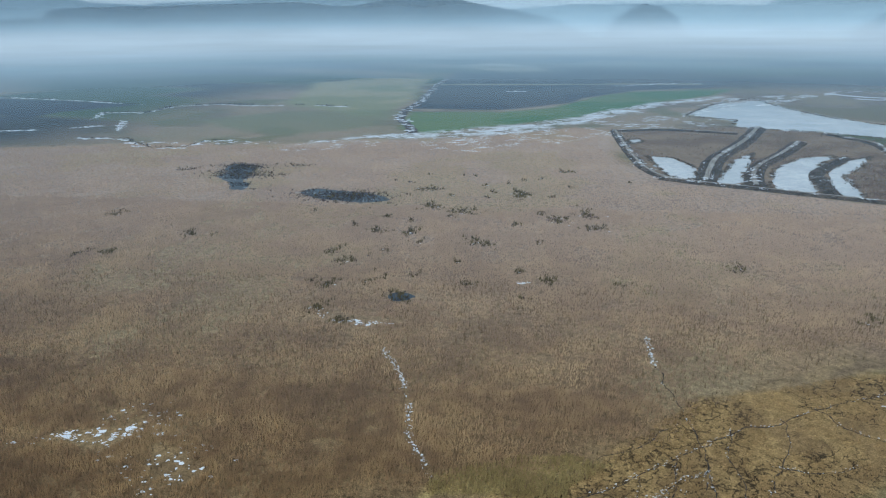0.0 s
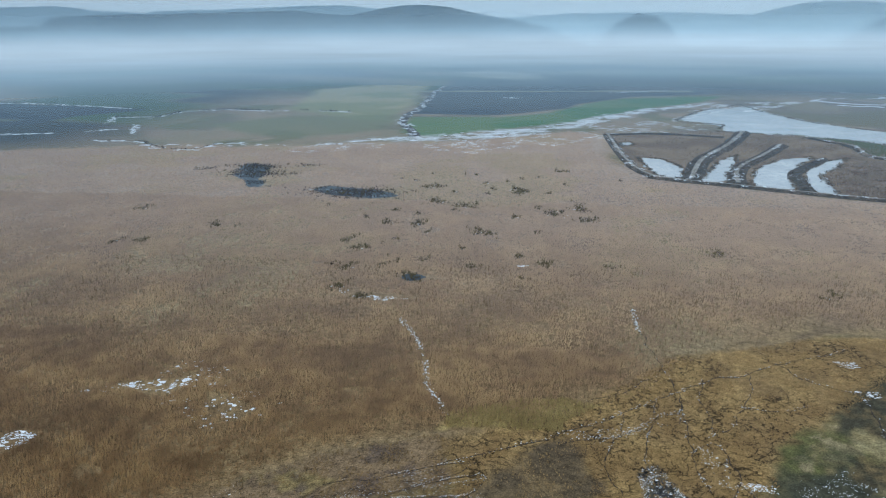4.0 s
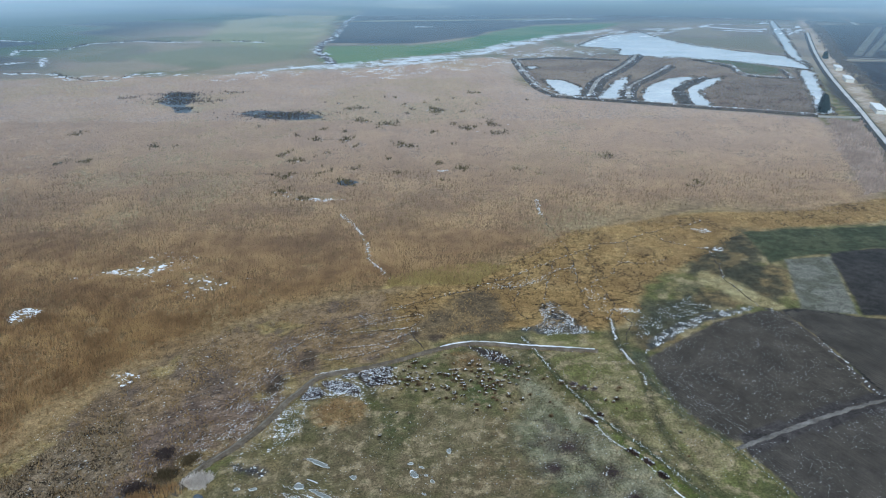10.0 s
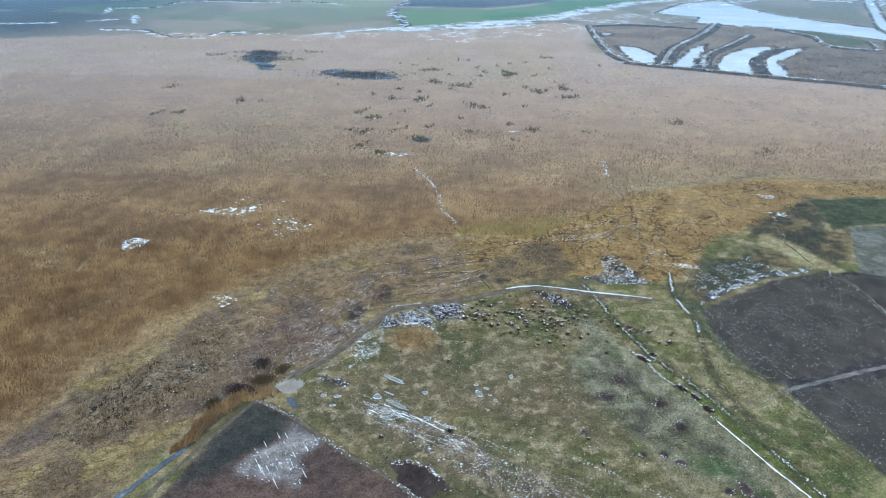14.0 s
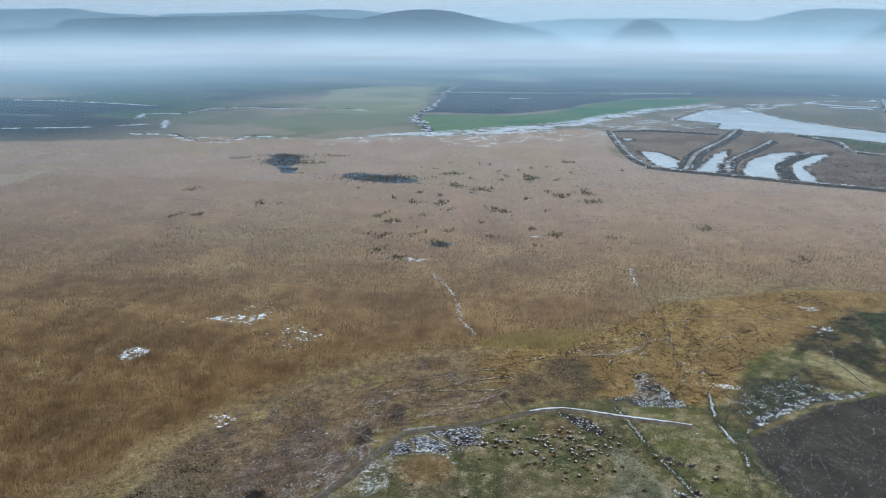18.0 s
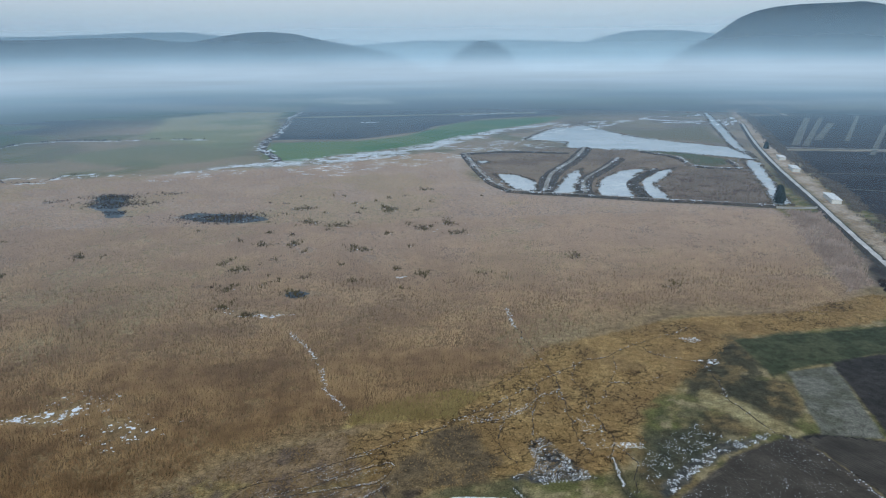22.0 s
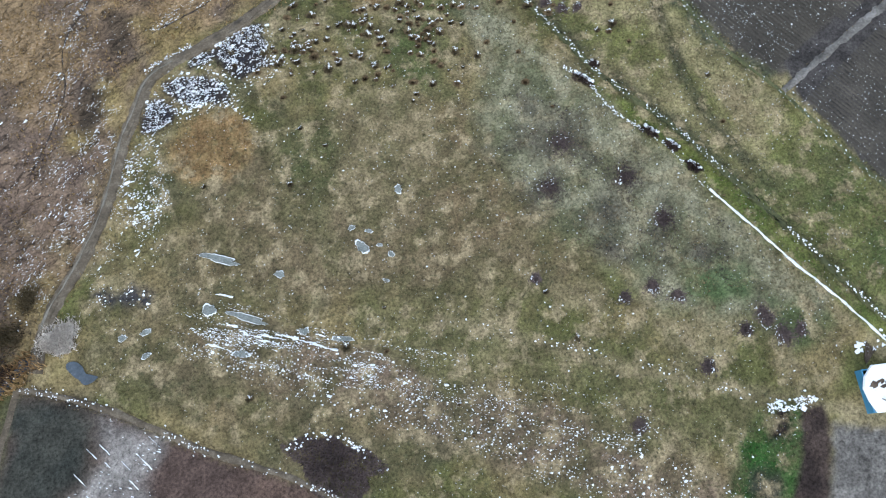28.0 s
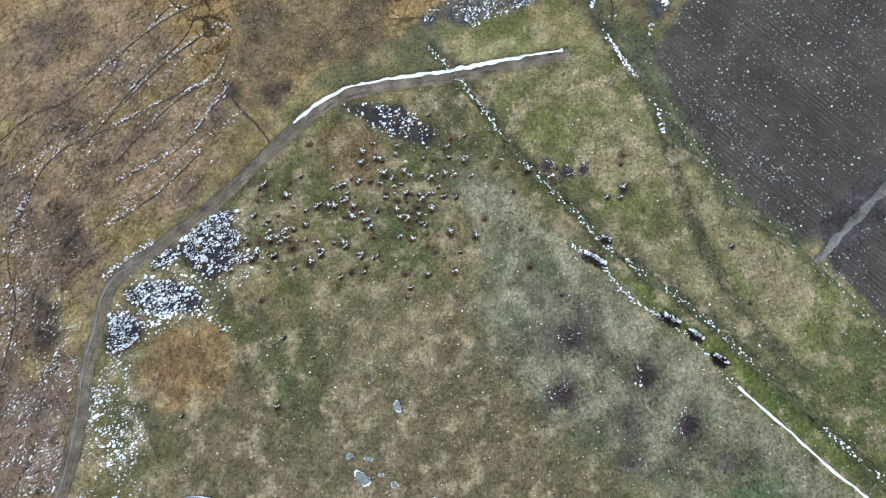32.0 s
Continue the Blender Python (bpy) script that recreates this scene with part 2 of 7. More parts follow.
def part(name, bm, mat, parent=None, label=""):
    """One bmesh as one mesh object under a thing."""
    me = bpy.data.meshes.new(name)
    bm.normal_update()
    bm.to_mesh(me)
    bm.free()
    me.materials.append(mat)
    ob = new(name, me)
    ob.parent = parent
    if label:
        ob["label"] = label
    return ob


def box(x0, y0, z0, x1, y1, z1, bevel=0.0):
    bm = bmesh.new()
    bmesh.ops.create_cube(bm, size=1)
    for v in bm.verts:
        v.co = ((x0 + x1) / 2 + v.co.x * (x1 - x0), (y0 + y1) / 2 + v.co.y * (y1 - y0), (z0 + z1) / 2 + v.co.z * (z1 - z0))
    if bevel:
        bmesh.ops.bevel(bm, geom=bm.edges[:], offset=bevel, segments=1, affect="EDGES")
    return bm


def empty(name, x, y, z=0.0, turn=0.0):
    ob = new(name)
    ob.matrix_world = pose(x, y, z, 0, 0, turn)
    return ob


def sheet(name, plan, z, mat, rough=1.0, step=3.0, seed=1, rounds=2):
    """A flat plan with a rounded, uneven outline."""
    p = spaced(smooth(plan, rounds, True) if rounds else np.array(plan, float), step, True)
    p = p + rough * 2 * np.stack([fbm(p[:, 0], p[:, 1], step * 4, seed, 3) - 0.5, fbm(p[:, 0], p[:, 1], step * 4, seed + 5, 3) - 0.5], 1)
    bm = bmesh.new()
    face = bm.faces.new([bm.verts.new((x, y, z)) for x, y in p])
    face.normal_update()
    if face.normal.z < 0:
        face.normal_flip()
    bmesh.ops.triangulate(bm, faces=[face])
    return part(name, bm, mat)


def ribbon(name, line, profile, mat, step=1.5, wobble=0.15, seed=1, z=0.0, rounds=2):
    """A strip along a line with a cross profile of (side, height)."""
    p = spaced(smooth(line, rounds) if rounds else np.array(line, float), step)
    d = np.gradient(p, axis=0)
    d /= np.hypot(*d.T)[:, None]
    side = np.stack([d[:, 1], -d[:, 0]], 1)
    rows = []
    for k, (s, h) in enumerate(profile):
        jig = wobble * 2 * (fbm(p[:, 0] + 9 * k, p[:, 1], step * 3, seed + k, 3) - 0.5)
        q = p + side * (s + jig)[:, None]
        rows.append(np.column_stack([q, z + h + 0.4 * wobble * h * (fbm(q[:, 0], q[:, 1], step * 2, seed + 40, 2) - 0.5)]))
    n, m = len(p), len(profile)
    verts = np.stack(rows, 1).reshape(-1, 3)
    i, j = np.meshgrid(np.arange(n - 1), np.arange(m - 1), indexing="ij")
    a = (i * m + j).ravel()
    return from_arrays(name, verts, np.stack([a, a + m, a + m + 1, a + 1], 1)[:, ::-1], mat)


def blades(name, x, y, width, height, mat, rng, count=4, spread=0.35, lean=0.3, z=0.0):
    """Tufts of upright blades, each blade one tapering piece."""
    n = len(x)
    size = (n, count)
    width, height = np.broadcast_to(width, (n,))[:, None], np.broadcast_to(height, (n,))[:, None]
    turn = rng.uniform(0, 2 * np.pi, size)
    bx = x[:, None] + rng.normal(0, 1, size) * spread * width
    by = y[:, None] + rng.normal(0, 1, size) * spread * width
    w = width * rng.uniform(0.13, 0.3, size)
    h = height * rng.uniform(0.65, 1.15, size)
    tx = bx + h * lean * (rng.normal(0, 0.6, size) + 0.35)
    ty = by + h * lean * rng.normal(0, 0.6, size)
    base = np.broadcast_to(np.asarray(z, float), (n,))[:, None] - 0.03 + 0 * h
    v = np.stack([np.stack([bx - w * np.cos(turn), by - w * np.sin(turn), base], -1),
                  np.stack([bx + w * np.cos(turn), by + w * np.sin(turn), base], -1),
                  np.stack([tx, ty, base + h], -1)], 2)
    f = np.arange(n * count * 3).reshape(-1, 3)
    return from_arrays(name, v.reshape(-1, 3), f, mat)


def pads(name, x, y, size, mat, rng, squash=1.0, turn=0.0, height=0.16, rim=6, z=0.01):
    """Small uneven low crusts lying on the ground."""
    n = len(x)
    size = np.broadcast_to(size, (n,))
    a = np.linspace(0, 2 * np.pi, rim, endpoint=False)[None] + rng.uniform(0, 1, (n, 1))
    r = size[:, None] * rng.uniform(0.4, 1.5, (n, rim))
    u, v = r * np.cos(a), r * np.sin(a) * squash
    rx, ry = x[:, None] + u * np.cos(turn) - v * np.sin(turn), y[:, None] + u * np.sin(turn) + v * np.cos(turn)
    top = np.stack([x + rng.normal(0, 0.15, n) * size, y + rng.normal(0, 0.15, n) * size, z + height * size * rng.uniform(0.4, 1.1, n)], 1)
    rimv = np.stack([rx, ry, np.full((n, rim), z)], -1)
    verts = np.concatenate([rimv, top[:, None]], 1).reshape(-1, 3)
    k = np.arange(n)[:, None] * (rim + 1)
    j = np.arange(rim)[None]
    f = np.stack([k + j, k + (j + 1) % rim, np.broadcast_to(k + rim, (n, rim))], -1).reshape(-1, 3)
    return from_arrays(name, verts, f, mat)


def strewn(plan, step, rng, keep=None):
    """Points strewn evenly over a plan."""
    p = np.array(plan, float)
    (x0, y0), (x1, y1) = p.min(0), p.max(0)
    gx, gy = np.meshgrid(np.arange(x0, x1, step), np.arange(y0, y1, step))
    x = gx.ravel() + rng.uniform(-0.5, 0.5, gx.size) * step
    y = gy.ravel() + rng.uniform(-0.5, 0.5, gx.size) * step
    ok = depth_in(x, y, p) + min(4 * step, 0.25 * min(x1 - x0, y1 - y0)) * 1.6 * (fbm(x, y, 7 * step, 71, 3) - 0.5) > 0
    x, y = x[ok], y[ok]
    if keep is not None:
        ok = rng.uniform(0, 1, len(x)) < keep(x, y)
        x, y = x[ok], y[ok]
    return x, y


def fringe(name, line, half, height, mat, label, gap=0.3, width=0.3, both=True, category="grass"):
    """Rough tufts along both sides of a line."""
    p = spaced(smooth(line, 2), gap)
    d = np.gradient(p, axis=0)
    d /= np.hypot(*d.T)[:, None]
    side = np.stack([d[:, 1], -d[:, 0]], 1)
    q = np.concatenate([p + side * (s * half + rng.normal(0, 0.3 * max(half, 0.5), len(p)))[:, None] for s in ((-1, 1) if both else (0,))])
    q = q[rng.uniform(0, 1, len(q)) < 0.35 + 0.65 * ramp(fbm(q[:, 0], q[:, 1], 4, 88, 3), 0.4, 0.55)]
    return tagged(blades(name, q[:, 0], q[:, 1], width, height * rng.uniform(0.5, 1.3, len(q)), mat, rng, 5, lean=0.6), label, category, kind="stuff")


rng = np.random.default_rng(7)

# ---- the plan, in metres: north is +y ----
TRACK = [(-66, 126), (-63, 135), (-58, 141), (-53, 148), (-49, 156), (-46, 165), (-43, 170), (-39.5, 177), (-34, 179.3), (-29, 180.8), (-18, 185.2), (-6.5, 191.4), (0, 194.8), (4, 196.4), (10.3, 197.3), (18.3, 196.3), (28, 194.4), (39, 193.2), (50, 191.8)]
DITCH = [(26, 201), (28, 197), (31, 188), (34, 177), (39, 166), (43, 156), (49, 147), (55, 138), (59, 129), (64, 120), (68, 112), (72, 103), (78, 90)]
SNOWLINE = [(55, 127), (60, 118), (64, 110), (69, 102), (74, 92)]
HEDGELINE = [(36, 160), (41, 154), (43, 147), (47, 142), (51, 137), (53, 131), (55, 127)]
SIDEDITCH = [(59, 214), (57.5, 201), (57.5, 194), (59, 186), (61, 178), (60.5, 172), (59.5, 165), (59, 151), (60, 142), (63, 132), (66, 125)]
TAN_STUBBLE = [(66, 128), (76, 129), (82, 124), (75, 112), (70, 117)]
FIELD_EDGE = [(62.5, 186), (63.5, 174), (66.5, 160), (70.5, 150), (76, 142), (80, 132), (83, 124), (89, 114)]
FIELD_NEAR = [(64.5, 187.5), (81.5, 201), (97.5, 212.5), (115, 219.5), (122, 219), (124, 204), (125.5, 184), (126, 166), (99, 155), (77, 145.5), (70.5, 153), (66.5, 166), (64.5, 178)]
FIELD_SOUTH = [(78, 141), (94, 148), (110, 155), (124, 160), (150, 168), (172, 120), (120, 80), (91, 108), (84, 125)]
FIELD_EAST = [(122, 220), (132, 221), (150, 214), (215, 200), (200, 150), (152, 168), (128, 167), (127, 190)]
FIELD_ROAD = [(76, 142), (93, 150), (109, 157), (125, 163), (150, 170)]
PALE_PLOT = [(144, 266), (165, 269), (148, 216), (130, 221)]
DARK_PLOT = [(166, 274), (190, 277), (260, 262), (215, 204), (150, 216)]
GREEN_EDGE = [(139, 298), (204, 304), (250, 318), (262, 268), (188, 278), (165, 271), (144, 267), (136, 261)]
REEDBED = [(-160, 60), (-123, 107), (-120, 128), (-110, 153), (-94, 183), (-76, 208), (-53, 225), (-23, 239), (-8, 243), (14, 243), (18, 252), (30, 260), (52, 280), (64, 300), (92, 319), (126, 339), (152, 332), (193, 318),
           (228, 345), (250, 400), (288, 500), (291, 542), (254, 561), (205, 580), (155, 605), (128, 615), (96, 634), (84, 689), (80, 772), (80, 880), (50, 905), (0, 860), (-62, 830), (-113, 808), (-151, 805), (-212, 777),
           (-300, 770), (-420, 760), (-620, 700), (-620, 300), (-330, 100)]
OCHRE = [(-22, 235), (18, 253), (55, 297), (121, 324), (175, 326), (236, 346), (250, 322), (204, 308), (140, 300), (127, 283), (101, 261), (75, 242), (72, 221), (56, 206), (50, 205), (26, 208), (5, 202), (-10, 201), (-16, 210)]
DARK_RIGHT = [(102, 262), (139, 298), (131, 241), (123, 223), (103, 223), (78, 208), (66, 196), (75, 222), (98, 237)]
CRUST_MAIN = [(35, 225), (41, 228), (44, 220), (47, 213), (51, 204), (35, 202.5), (26.5, 206.5), (35, 212)]
CRUST_EAST = [(53, 240), (62, 235), (60, 222), (69, 219), (58, 218), (53, 230)]
CRUST_WEST = [(12, 243), (21, 236), (35, 242), (48, 250), (47, 254), (30, 246)]
CRUST_BANK = [(65, 190), (74, 198), (82, 205), (97, 213), (113, 220), (113, 223), (98, 220), (79, 209), (70, 200)]
CRUST_TRACK = [(-26.1, 180.3), (-21.3, 182.6), (-16.9, 183.5), (-16.4, 178.8), (-16.9, 175.3), (-14.7, 173.2), (-18.1, 173.5), (-22.7, 171.9), (-24.7, 174.7), (-26.8, 177.6), (-32.6, 176.4), (-30.5, 179.4)]
CRUST_LOBE = [(-37.1, 174.9), (-32.8, 175.7), (-29.6, 174.4), (-26.6, 172.8), (-25.1, 170.5), (-25.7, 168.2), (-29.1, 168.5), (-31.2, 168), (-34.3, 169.7), (-37, 172.6)]
CRUST_FOOT = [(-40.6, 172), (-37.3, 171.6), (-35.2, 168.5), (-36.4, 166.7), (-40.2, 164.7), (-42.4, 165.7)]
CRUST_BEND = [(6, 197), (10, 195), (18, 192), (22, 185), (20, 183), (14, 187)]
RUSTY_WEST = [(-38, 162), (-35, 166), (-30.6, 167.7), (-26, 166.5), (-23, 163.4), (-22.3, 159), (-23.5, 155.7), (-29, 152.5), (-35, 153), (-38, 157)]
RUSTY_NORTH = [(0, 189), (3, 193), (10, 191), (13, 186), (10, 182), (5, 181), (1, 184)]
BURNT = [(-14, 206), (-7, 220), (2, 231), (9, 238), (16, 240), (21, 229), (23, 214), (16, 205), (8, 203), (-1, 201), (-10, 200)]
YELLOW_EDGE = [(-22, 241), (-8, 243), (14, 243), (18, 252), (28, 260), (14, 263), (-6, 257), (-22, 250)]
CRACKED_MARSH = [(-116, 104), (-115, 118), (-111, 131), (-106, 142), (-97, 155), (-90, 160), (-82, 146), (-80, 132), (-85, 121), (-96, 115), (-103, 102)]
GREEN_STRIP = [(41, 155), (47, 147), (53, 138), (57, 131), (61, 127), (66, 116), (72, 104), (78, 91), (74, 91), (67, 105), (59, 119.5), (55, 127), (51, 136.5), (46, 144)]
GREY_SWARD = [(18, 154), (26, 156), (35, 151), (41, 144), (48, 133), (55, 120), (61, 108), (54, 109), (43, 115), (30, 122), (24, 132), (18, 145)]
FARM = [(-69, 124), (-64, 122), (-55, 117), (-47, 111), (-39, 105), (-32, 101), (-26, 97), (-19, 91), (-10, 85), (1, 78), (14, 66), (-40, 20), (-84, 70)]
FARM_DARK = [(-70, 123), (-59, 120), (-56, 115), (-58, 109), (-63, 104), (-67, 99), (-78, 86), (-75, 105)]
FARM_GREY = [(-56, 116), (-47, 110), (-50, 103), (-49, 94), (-65, 96), (-62, 104), (-57, 109)]
BARE_BAND = [(-43, 128), (-29, 124), (-13, 115), (0, 107), (17, 96), (33, 85), (39, 78), (36, 72), (13, 85), (-2, 97), (-19, 107), (-36, 118)]
GREEN_PLOT = [(43, 83.5), (48, 88), (55, 87.5), (52.5, 80), (45.5, 69.5), (38, 52), (24, 52), (36, 71), (39, 78)]
BROWN_PLOT = [(54.8, 87.2), (58.8, 86.3), (57.5, 80.5), (51.5, 68), (44, 52), (37, 52), (45.2, 69.5), (51.8, 80)]
GREY_PLOT = [(59, 83), (70, 79), (62, 60), (58, 48), (42, 48), (49, 63)]
CREEK = [(-92, 80), (-87, 89), (-83, 97), (-79, 105), (-78, 114), (-73, 124), (-64, 130)]
LAKE = [(186, 1006), (244, 1123), (322, 1212), (328, 1106), (357, 992), (428, 889), (423, 828), (402, 782), (390, 798), (355, 841), (296, 887), (217, 912), (240, 970)]
SEEP = [(-79, 118), (-76, 124), (-72, 128), (-75, 129), (-80, 123)]
LAKE_ARM = [(424, 880), (522, 1147), (612, 1378), (622, 1381), (528, 1115), (440, 885), (412, 800)]
SNOW_SHORE = [(-214, 780), (-173, 825), (-117, 848), (-64, 881), (1, 927), (46, 972), (99, 1056), (179, 1152), (290, 1240), (259, 1188), (185, 1125), (120, 1030), (58, 936), (21, 897), (-13, 852), (-62, 832), (-113, 812), (-151, 812), (-185, 800)]
GREEN_CROP = [(-142, 880), (-164, 1030), (-42, 1024), (55, 1122), (78, 1198), (165, 1305), (241, 1332), (328, 1348), (274, 1251), (179, 1152), (99, 1056), (46, 972), (-39, 900), (-105, 850)]
DARK_CROP = [(-165, 1061), (-176, 1344), (-175, 1760), (42, 1746), (308, 1616), (343, 1406), (245, 1354), (168, 1325), (78, 1207), (56, 1144), (-43, 1050)]
PALE_CROP = [(-359, 1098), (-420, 1448), (-354, 1556), (-211, 1593), (-190, 1130), (-185, 975), (-223, 984)]
BASIN = [(89, 867), (89, 772), (91, 689), (100, 638), (128, 621), (155, 611), (205, 586), (254, 567), (291, 548), (326, 620), (390, 780), (390, 798), (355, 841), (296, 887), (217, 912), (142, 890)]
BLACK_EAST = [(300, 390), (345, 490), (385, 610), (480, 850), (600, 820), (900, 720), (900, 100), (420, 200)]
MAINROAD = [(255, 325), (266.5, 368), (284, 417), (303, 469), (330, 541), (348, 589), (375, 664), (407, 750), (437, 826), (490, 955), (580, 1160)]
VERGE = [(266, 322), (278, 365), (295, 413), (314, 465), (341, 537), (387, 660), (420, 752), (462, 860), (578, 1140), (668, 1362), (700, 1440)]
DARKBANK = [(444, 834), (383, 690), (325, 522), (288, 420), (268, 364), (246, 357), (263, 393), (286, 440), (303, 484), (318, 522), (362, 665)]
ROADSCRUB = [(223, 348), (238, 385), (250, 418), (260, 450), (274, 487), (298, 536), (317, 522), (302, 484), (285, 440), (262, 394), (244, 358)]
PASTURE = [(-44, 168), (-30, 178), (0, 194), (28, 195), (58, 192), (66, 164), (76, 141), (90, 112), (60, 88), (36, 66), (0, 80), (-30, 102), (-58, 122), (-58, 136), (-48, 152)]

# ---- ground: one sheet to the horizon ----
def growing(start, step, rate, end):
    out, s = [], step
    while abs(start - end) > abs(s) and len(out) < 900:
        start, s = start + s, s * rate
        out.append(start)
    return out + [end]


gx = np.array(growing(-180, -1.0, 1.03, -4920)[::-1] + list(np.arange(-180, 190, 1.0)) + growing(189, 1.0, 1.03, 4920))
gy = np.array(growing(60, -1.0, 1.08, -1500)[::-1] + list(np.arange(60, 330, 1.0)) + growing(329, 1.0, 1.0125, 4920))
GX, GY = [a.ravel() for a in np.meshgrid(gx, gy)]
tone = np.empty((len(GX), 3))
crack = np.zeros(len(GX))
meadow = np.zeros(len(GX))


def paint(mask, colour, second=None, size=5.0, seed=3):
    """Lay a soil or sward colour over the ground where the mask says."""
    c = np.broadcast_to(np.array(colour), (len(GX), 3))
    if second is not None:
        w = ramp(fbm(GX, GY, size, seed, 4), 0.36, 0.64)[:, None]
        c = c * (1 - w) + np.array(second) * w
    tone[:] = tone * (1 - mask[:, None]) + c * mask[:, None]


def zone(plan, soft=2.0, rough=4.0, size=8.0, seed=1, strength=1.0):
    p = np.array(plan, float)
    pad = soft + rough + 2
    near = (GX > p[:, 0].min() - pad) & (GX < p[:, 0].max() + pad) & (GY > p[:, 1].min() - pad) & (GY < p[:, 1].max() + pad)
    out = np.zeros(len(GX))
    x, y = GX[near], GY[near]
    out[near] = strength * ramp(depth_in(x, y, p) + rough * 2 * (fbm(x, y, size, seed, 4) - 0.5), -soft, soft)
    return out


def along(line, width, soft=1.0, seed=1, rough=0.5):
    return 1 - ramp(off_line(GX, GY, line) + rough * 2 * (fbm(GX, GY, 3, seed, 3) - 0.5), width - soft, width + soft)


# open pasture everywhere, then farther country
paint(np.ones(len(GX)), (0.105, 0.105, 0.038), (0.21, 0.165, 0.08), 10, 3)
paint(ramp(fbm(GX, GY, 5.5, 8, 4), 0.56, 0.66) * 0.8, (0.27, 0.22, 0.125))
paint(ramp(fbm(GX, GY, 12, 9, 4), 0.54, 0.68) * 0.7, (0.06, 0.064, 0.032))
far = ramp(GY, 640, 800)
paint(far, (0.235, 0.19, 0.142), (0.2, 0.172, 0.118), 120, 5)
paint(far * ramp(fbm(GX, GY, 70, 6, 4), 0.48, 0.6) * 0.7, (0.115, 0.125, 0.068), (0.14, 0.115, 0.1), 200, 7)


def softened(mask):
    """Ease a mask's edges over the neighbouring points of the sheet."""
    q = mask.astype(float).reshape(len(gy), len(gx))
    for k in range(3):
        e = np.pad(q, 1, mode="edge")
        q = (e[:-2, 1:-1] + e[2:, 1:-1] + e[1:-1, :-2] + e[1:-1, 2:] + 2 * e[1:-1, 1:-1]) / 6
    return q.ravel()


strips = np.floor((GX * 0.32 + GY * 0.95) / 130 + 2 * (vnoise(GX, GY, 1500, 4))).astype(np.int64)
strip2 = np.floor((GX * 0.95 - GY * 0.32) / 420 + 0.37 * strips).astype(np.int64)
pick = cell(strips, strip2, 77)
country = ramp(GY, 1250, 1500) + (1 - ramp(GY, 1250, 1500)) * ramp(np.abs(GX - 100), 480, 700) * far
paint(country * softened(pick < 0.45), (0.035, 0.036, 0.034))
paint(country * softened((pick > 0.45) & (pick < 0.6)), (0.05, 0.075, 0.035))
paint(country * softened(pick > 0.88), (0.15, 0.135, 0.085))
# the reed bed and its wet edges
rim = ramp(depth_in(GX, GY, REEDBED) + 8 * (fbm(GX, GY, 10, 23, 3) - 0.5), -15, -7) * (1 - ramp(GY, 330, 420))
paint(rim, (0.26, 0.19, 0.1), (0.19, 0.138, 0.08), 8, 24)
reed_mask = np.where(GY > 620, zone(REEDBED, 14, 26, 60, 22), zone(REEDBED, 3, 6, 12, 21))
paint(reed_mask, (0.18, 0.12, 0.06), (0.25, 0.175, 0.086), 26, 31)
# haze painted into the reed ground too, paler towards the north
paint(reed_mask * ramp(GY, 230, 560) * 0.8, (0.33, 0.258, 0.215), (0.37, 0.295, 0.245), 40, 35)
paint(reed_mask * ramp(fbm(GX, GY, 70, 33, 4), 0.52, 0.62) * 0.6, (0.285, 0.232, 0.135))
west = zone([(-123, 107), (-120, 128), (-110, 153), (-94, 183), (-76, 208), (-53, 225), (-23, 238), (-10, 205), (-17, 190), (-44, 176), (-52, 150), (-66, 132), (-78, 124), (-86, 98), (-100, 70), (-150, 60)], 3, 5, 9, 41)
paint(west, (0.225, 0.158, 0.09), (0.15, 0.107, 0.066), 9, 42)
paint(zone([(-57, 176), (-47, 193), (-38, 197), (-39, 185), (-46, 173), (-52, 160)], 3, 5, 7, 40, 0.65), (0.105, 0.076, 0.06), (0.165, 0.115, 0.08), 4, 39)
paint(west * ramp(fbm(GX, GY, 14, 43, 4), 0.55, 0.66), (0.25, 0.19, 0.085))
paint(west * ramp(fbm(GX, GY, 10, 48, 4), 0.56, 0.66) * 0.7, (0.105, 0.08, 0.066))
paint(zone([(-76, 166), (-58, 177), (-52, 160), (-59, 145), (-75, 129), (-86, 117), (-93, 130)], 5, 7, 9, 49, 0.75), (0.105, 0.076, 0.064), (0.165, 0.118, 0.09), 4, 50)
ochre = zone(OCHRE, 3, 6, 10, 51)
paint(ochre, (0.31, 0.212, 0.088), (0.225, 0.15, 0.066), 12, 52)
paint(zone(YELLOW_EDGE, 2, 4, 8, 53, 0.9), (0.36, 0.285, 0.115), (0.3, 0.225, 0.09), 6, 54)
burnt = zone(BURNT, 2.5, 5, 8, 61)
paint(burnt * 0.9, (0.085, 0.066, 0.043), (0.165, 0.12, 0.065), 8, 62)
for k, plan in enumerate(([(-46, 194), (-40, 192), (-42, 188), (-42.5, 183), (-46.5, 184), (-45, 188)], [(-52, 179), (-47.5, 177), (-48.7, 172), (-51.4, 163.5), (-54.5, 164.4), (-54, 173)], [(-6, 203), (-3.5, 205), (-0.5, 202.5), (-2.5, 199.5), (-5, 200)],
                          [(-12, 207), (-10, 207.5), (-9, 204), (-10.3, 200.5), (-11.5, 202)], [(-39, 196), (-36, 196), (-35, 193.5), (-38, 193)])):
    paint(zone(plan, 1.2, 1.8, 4, 63 + k), (0.05, 0.038, 0.027), (0.085, 0.062, 0.042), 2, 263 + k)
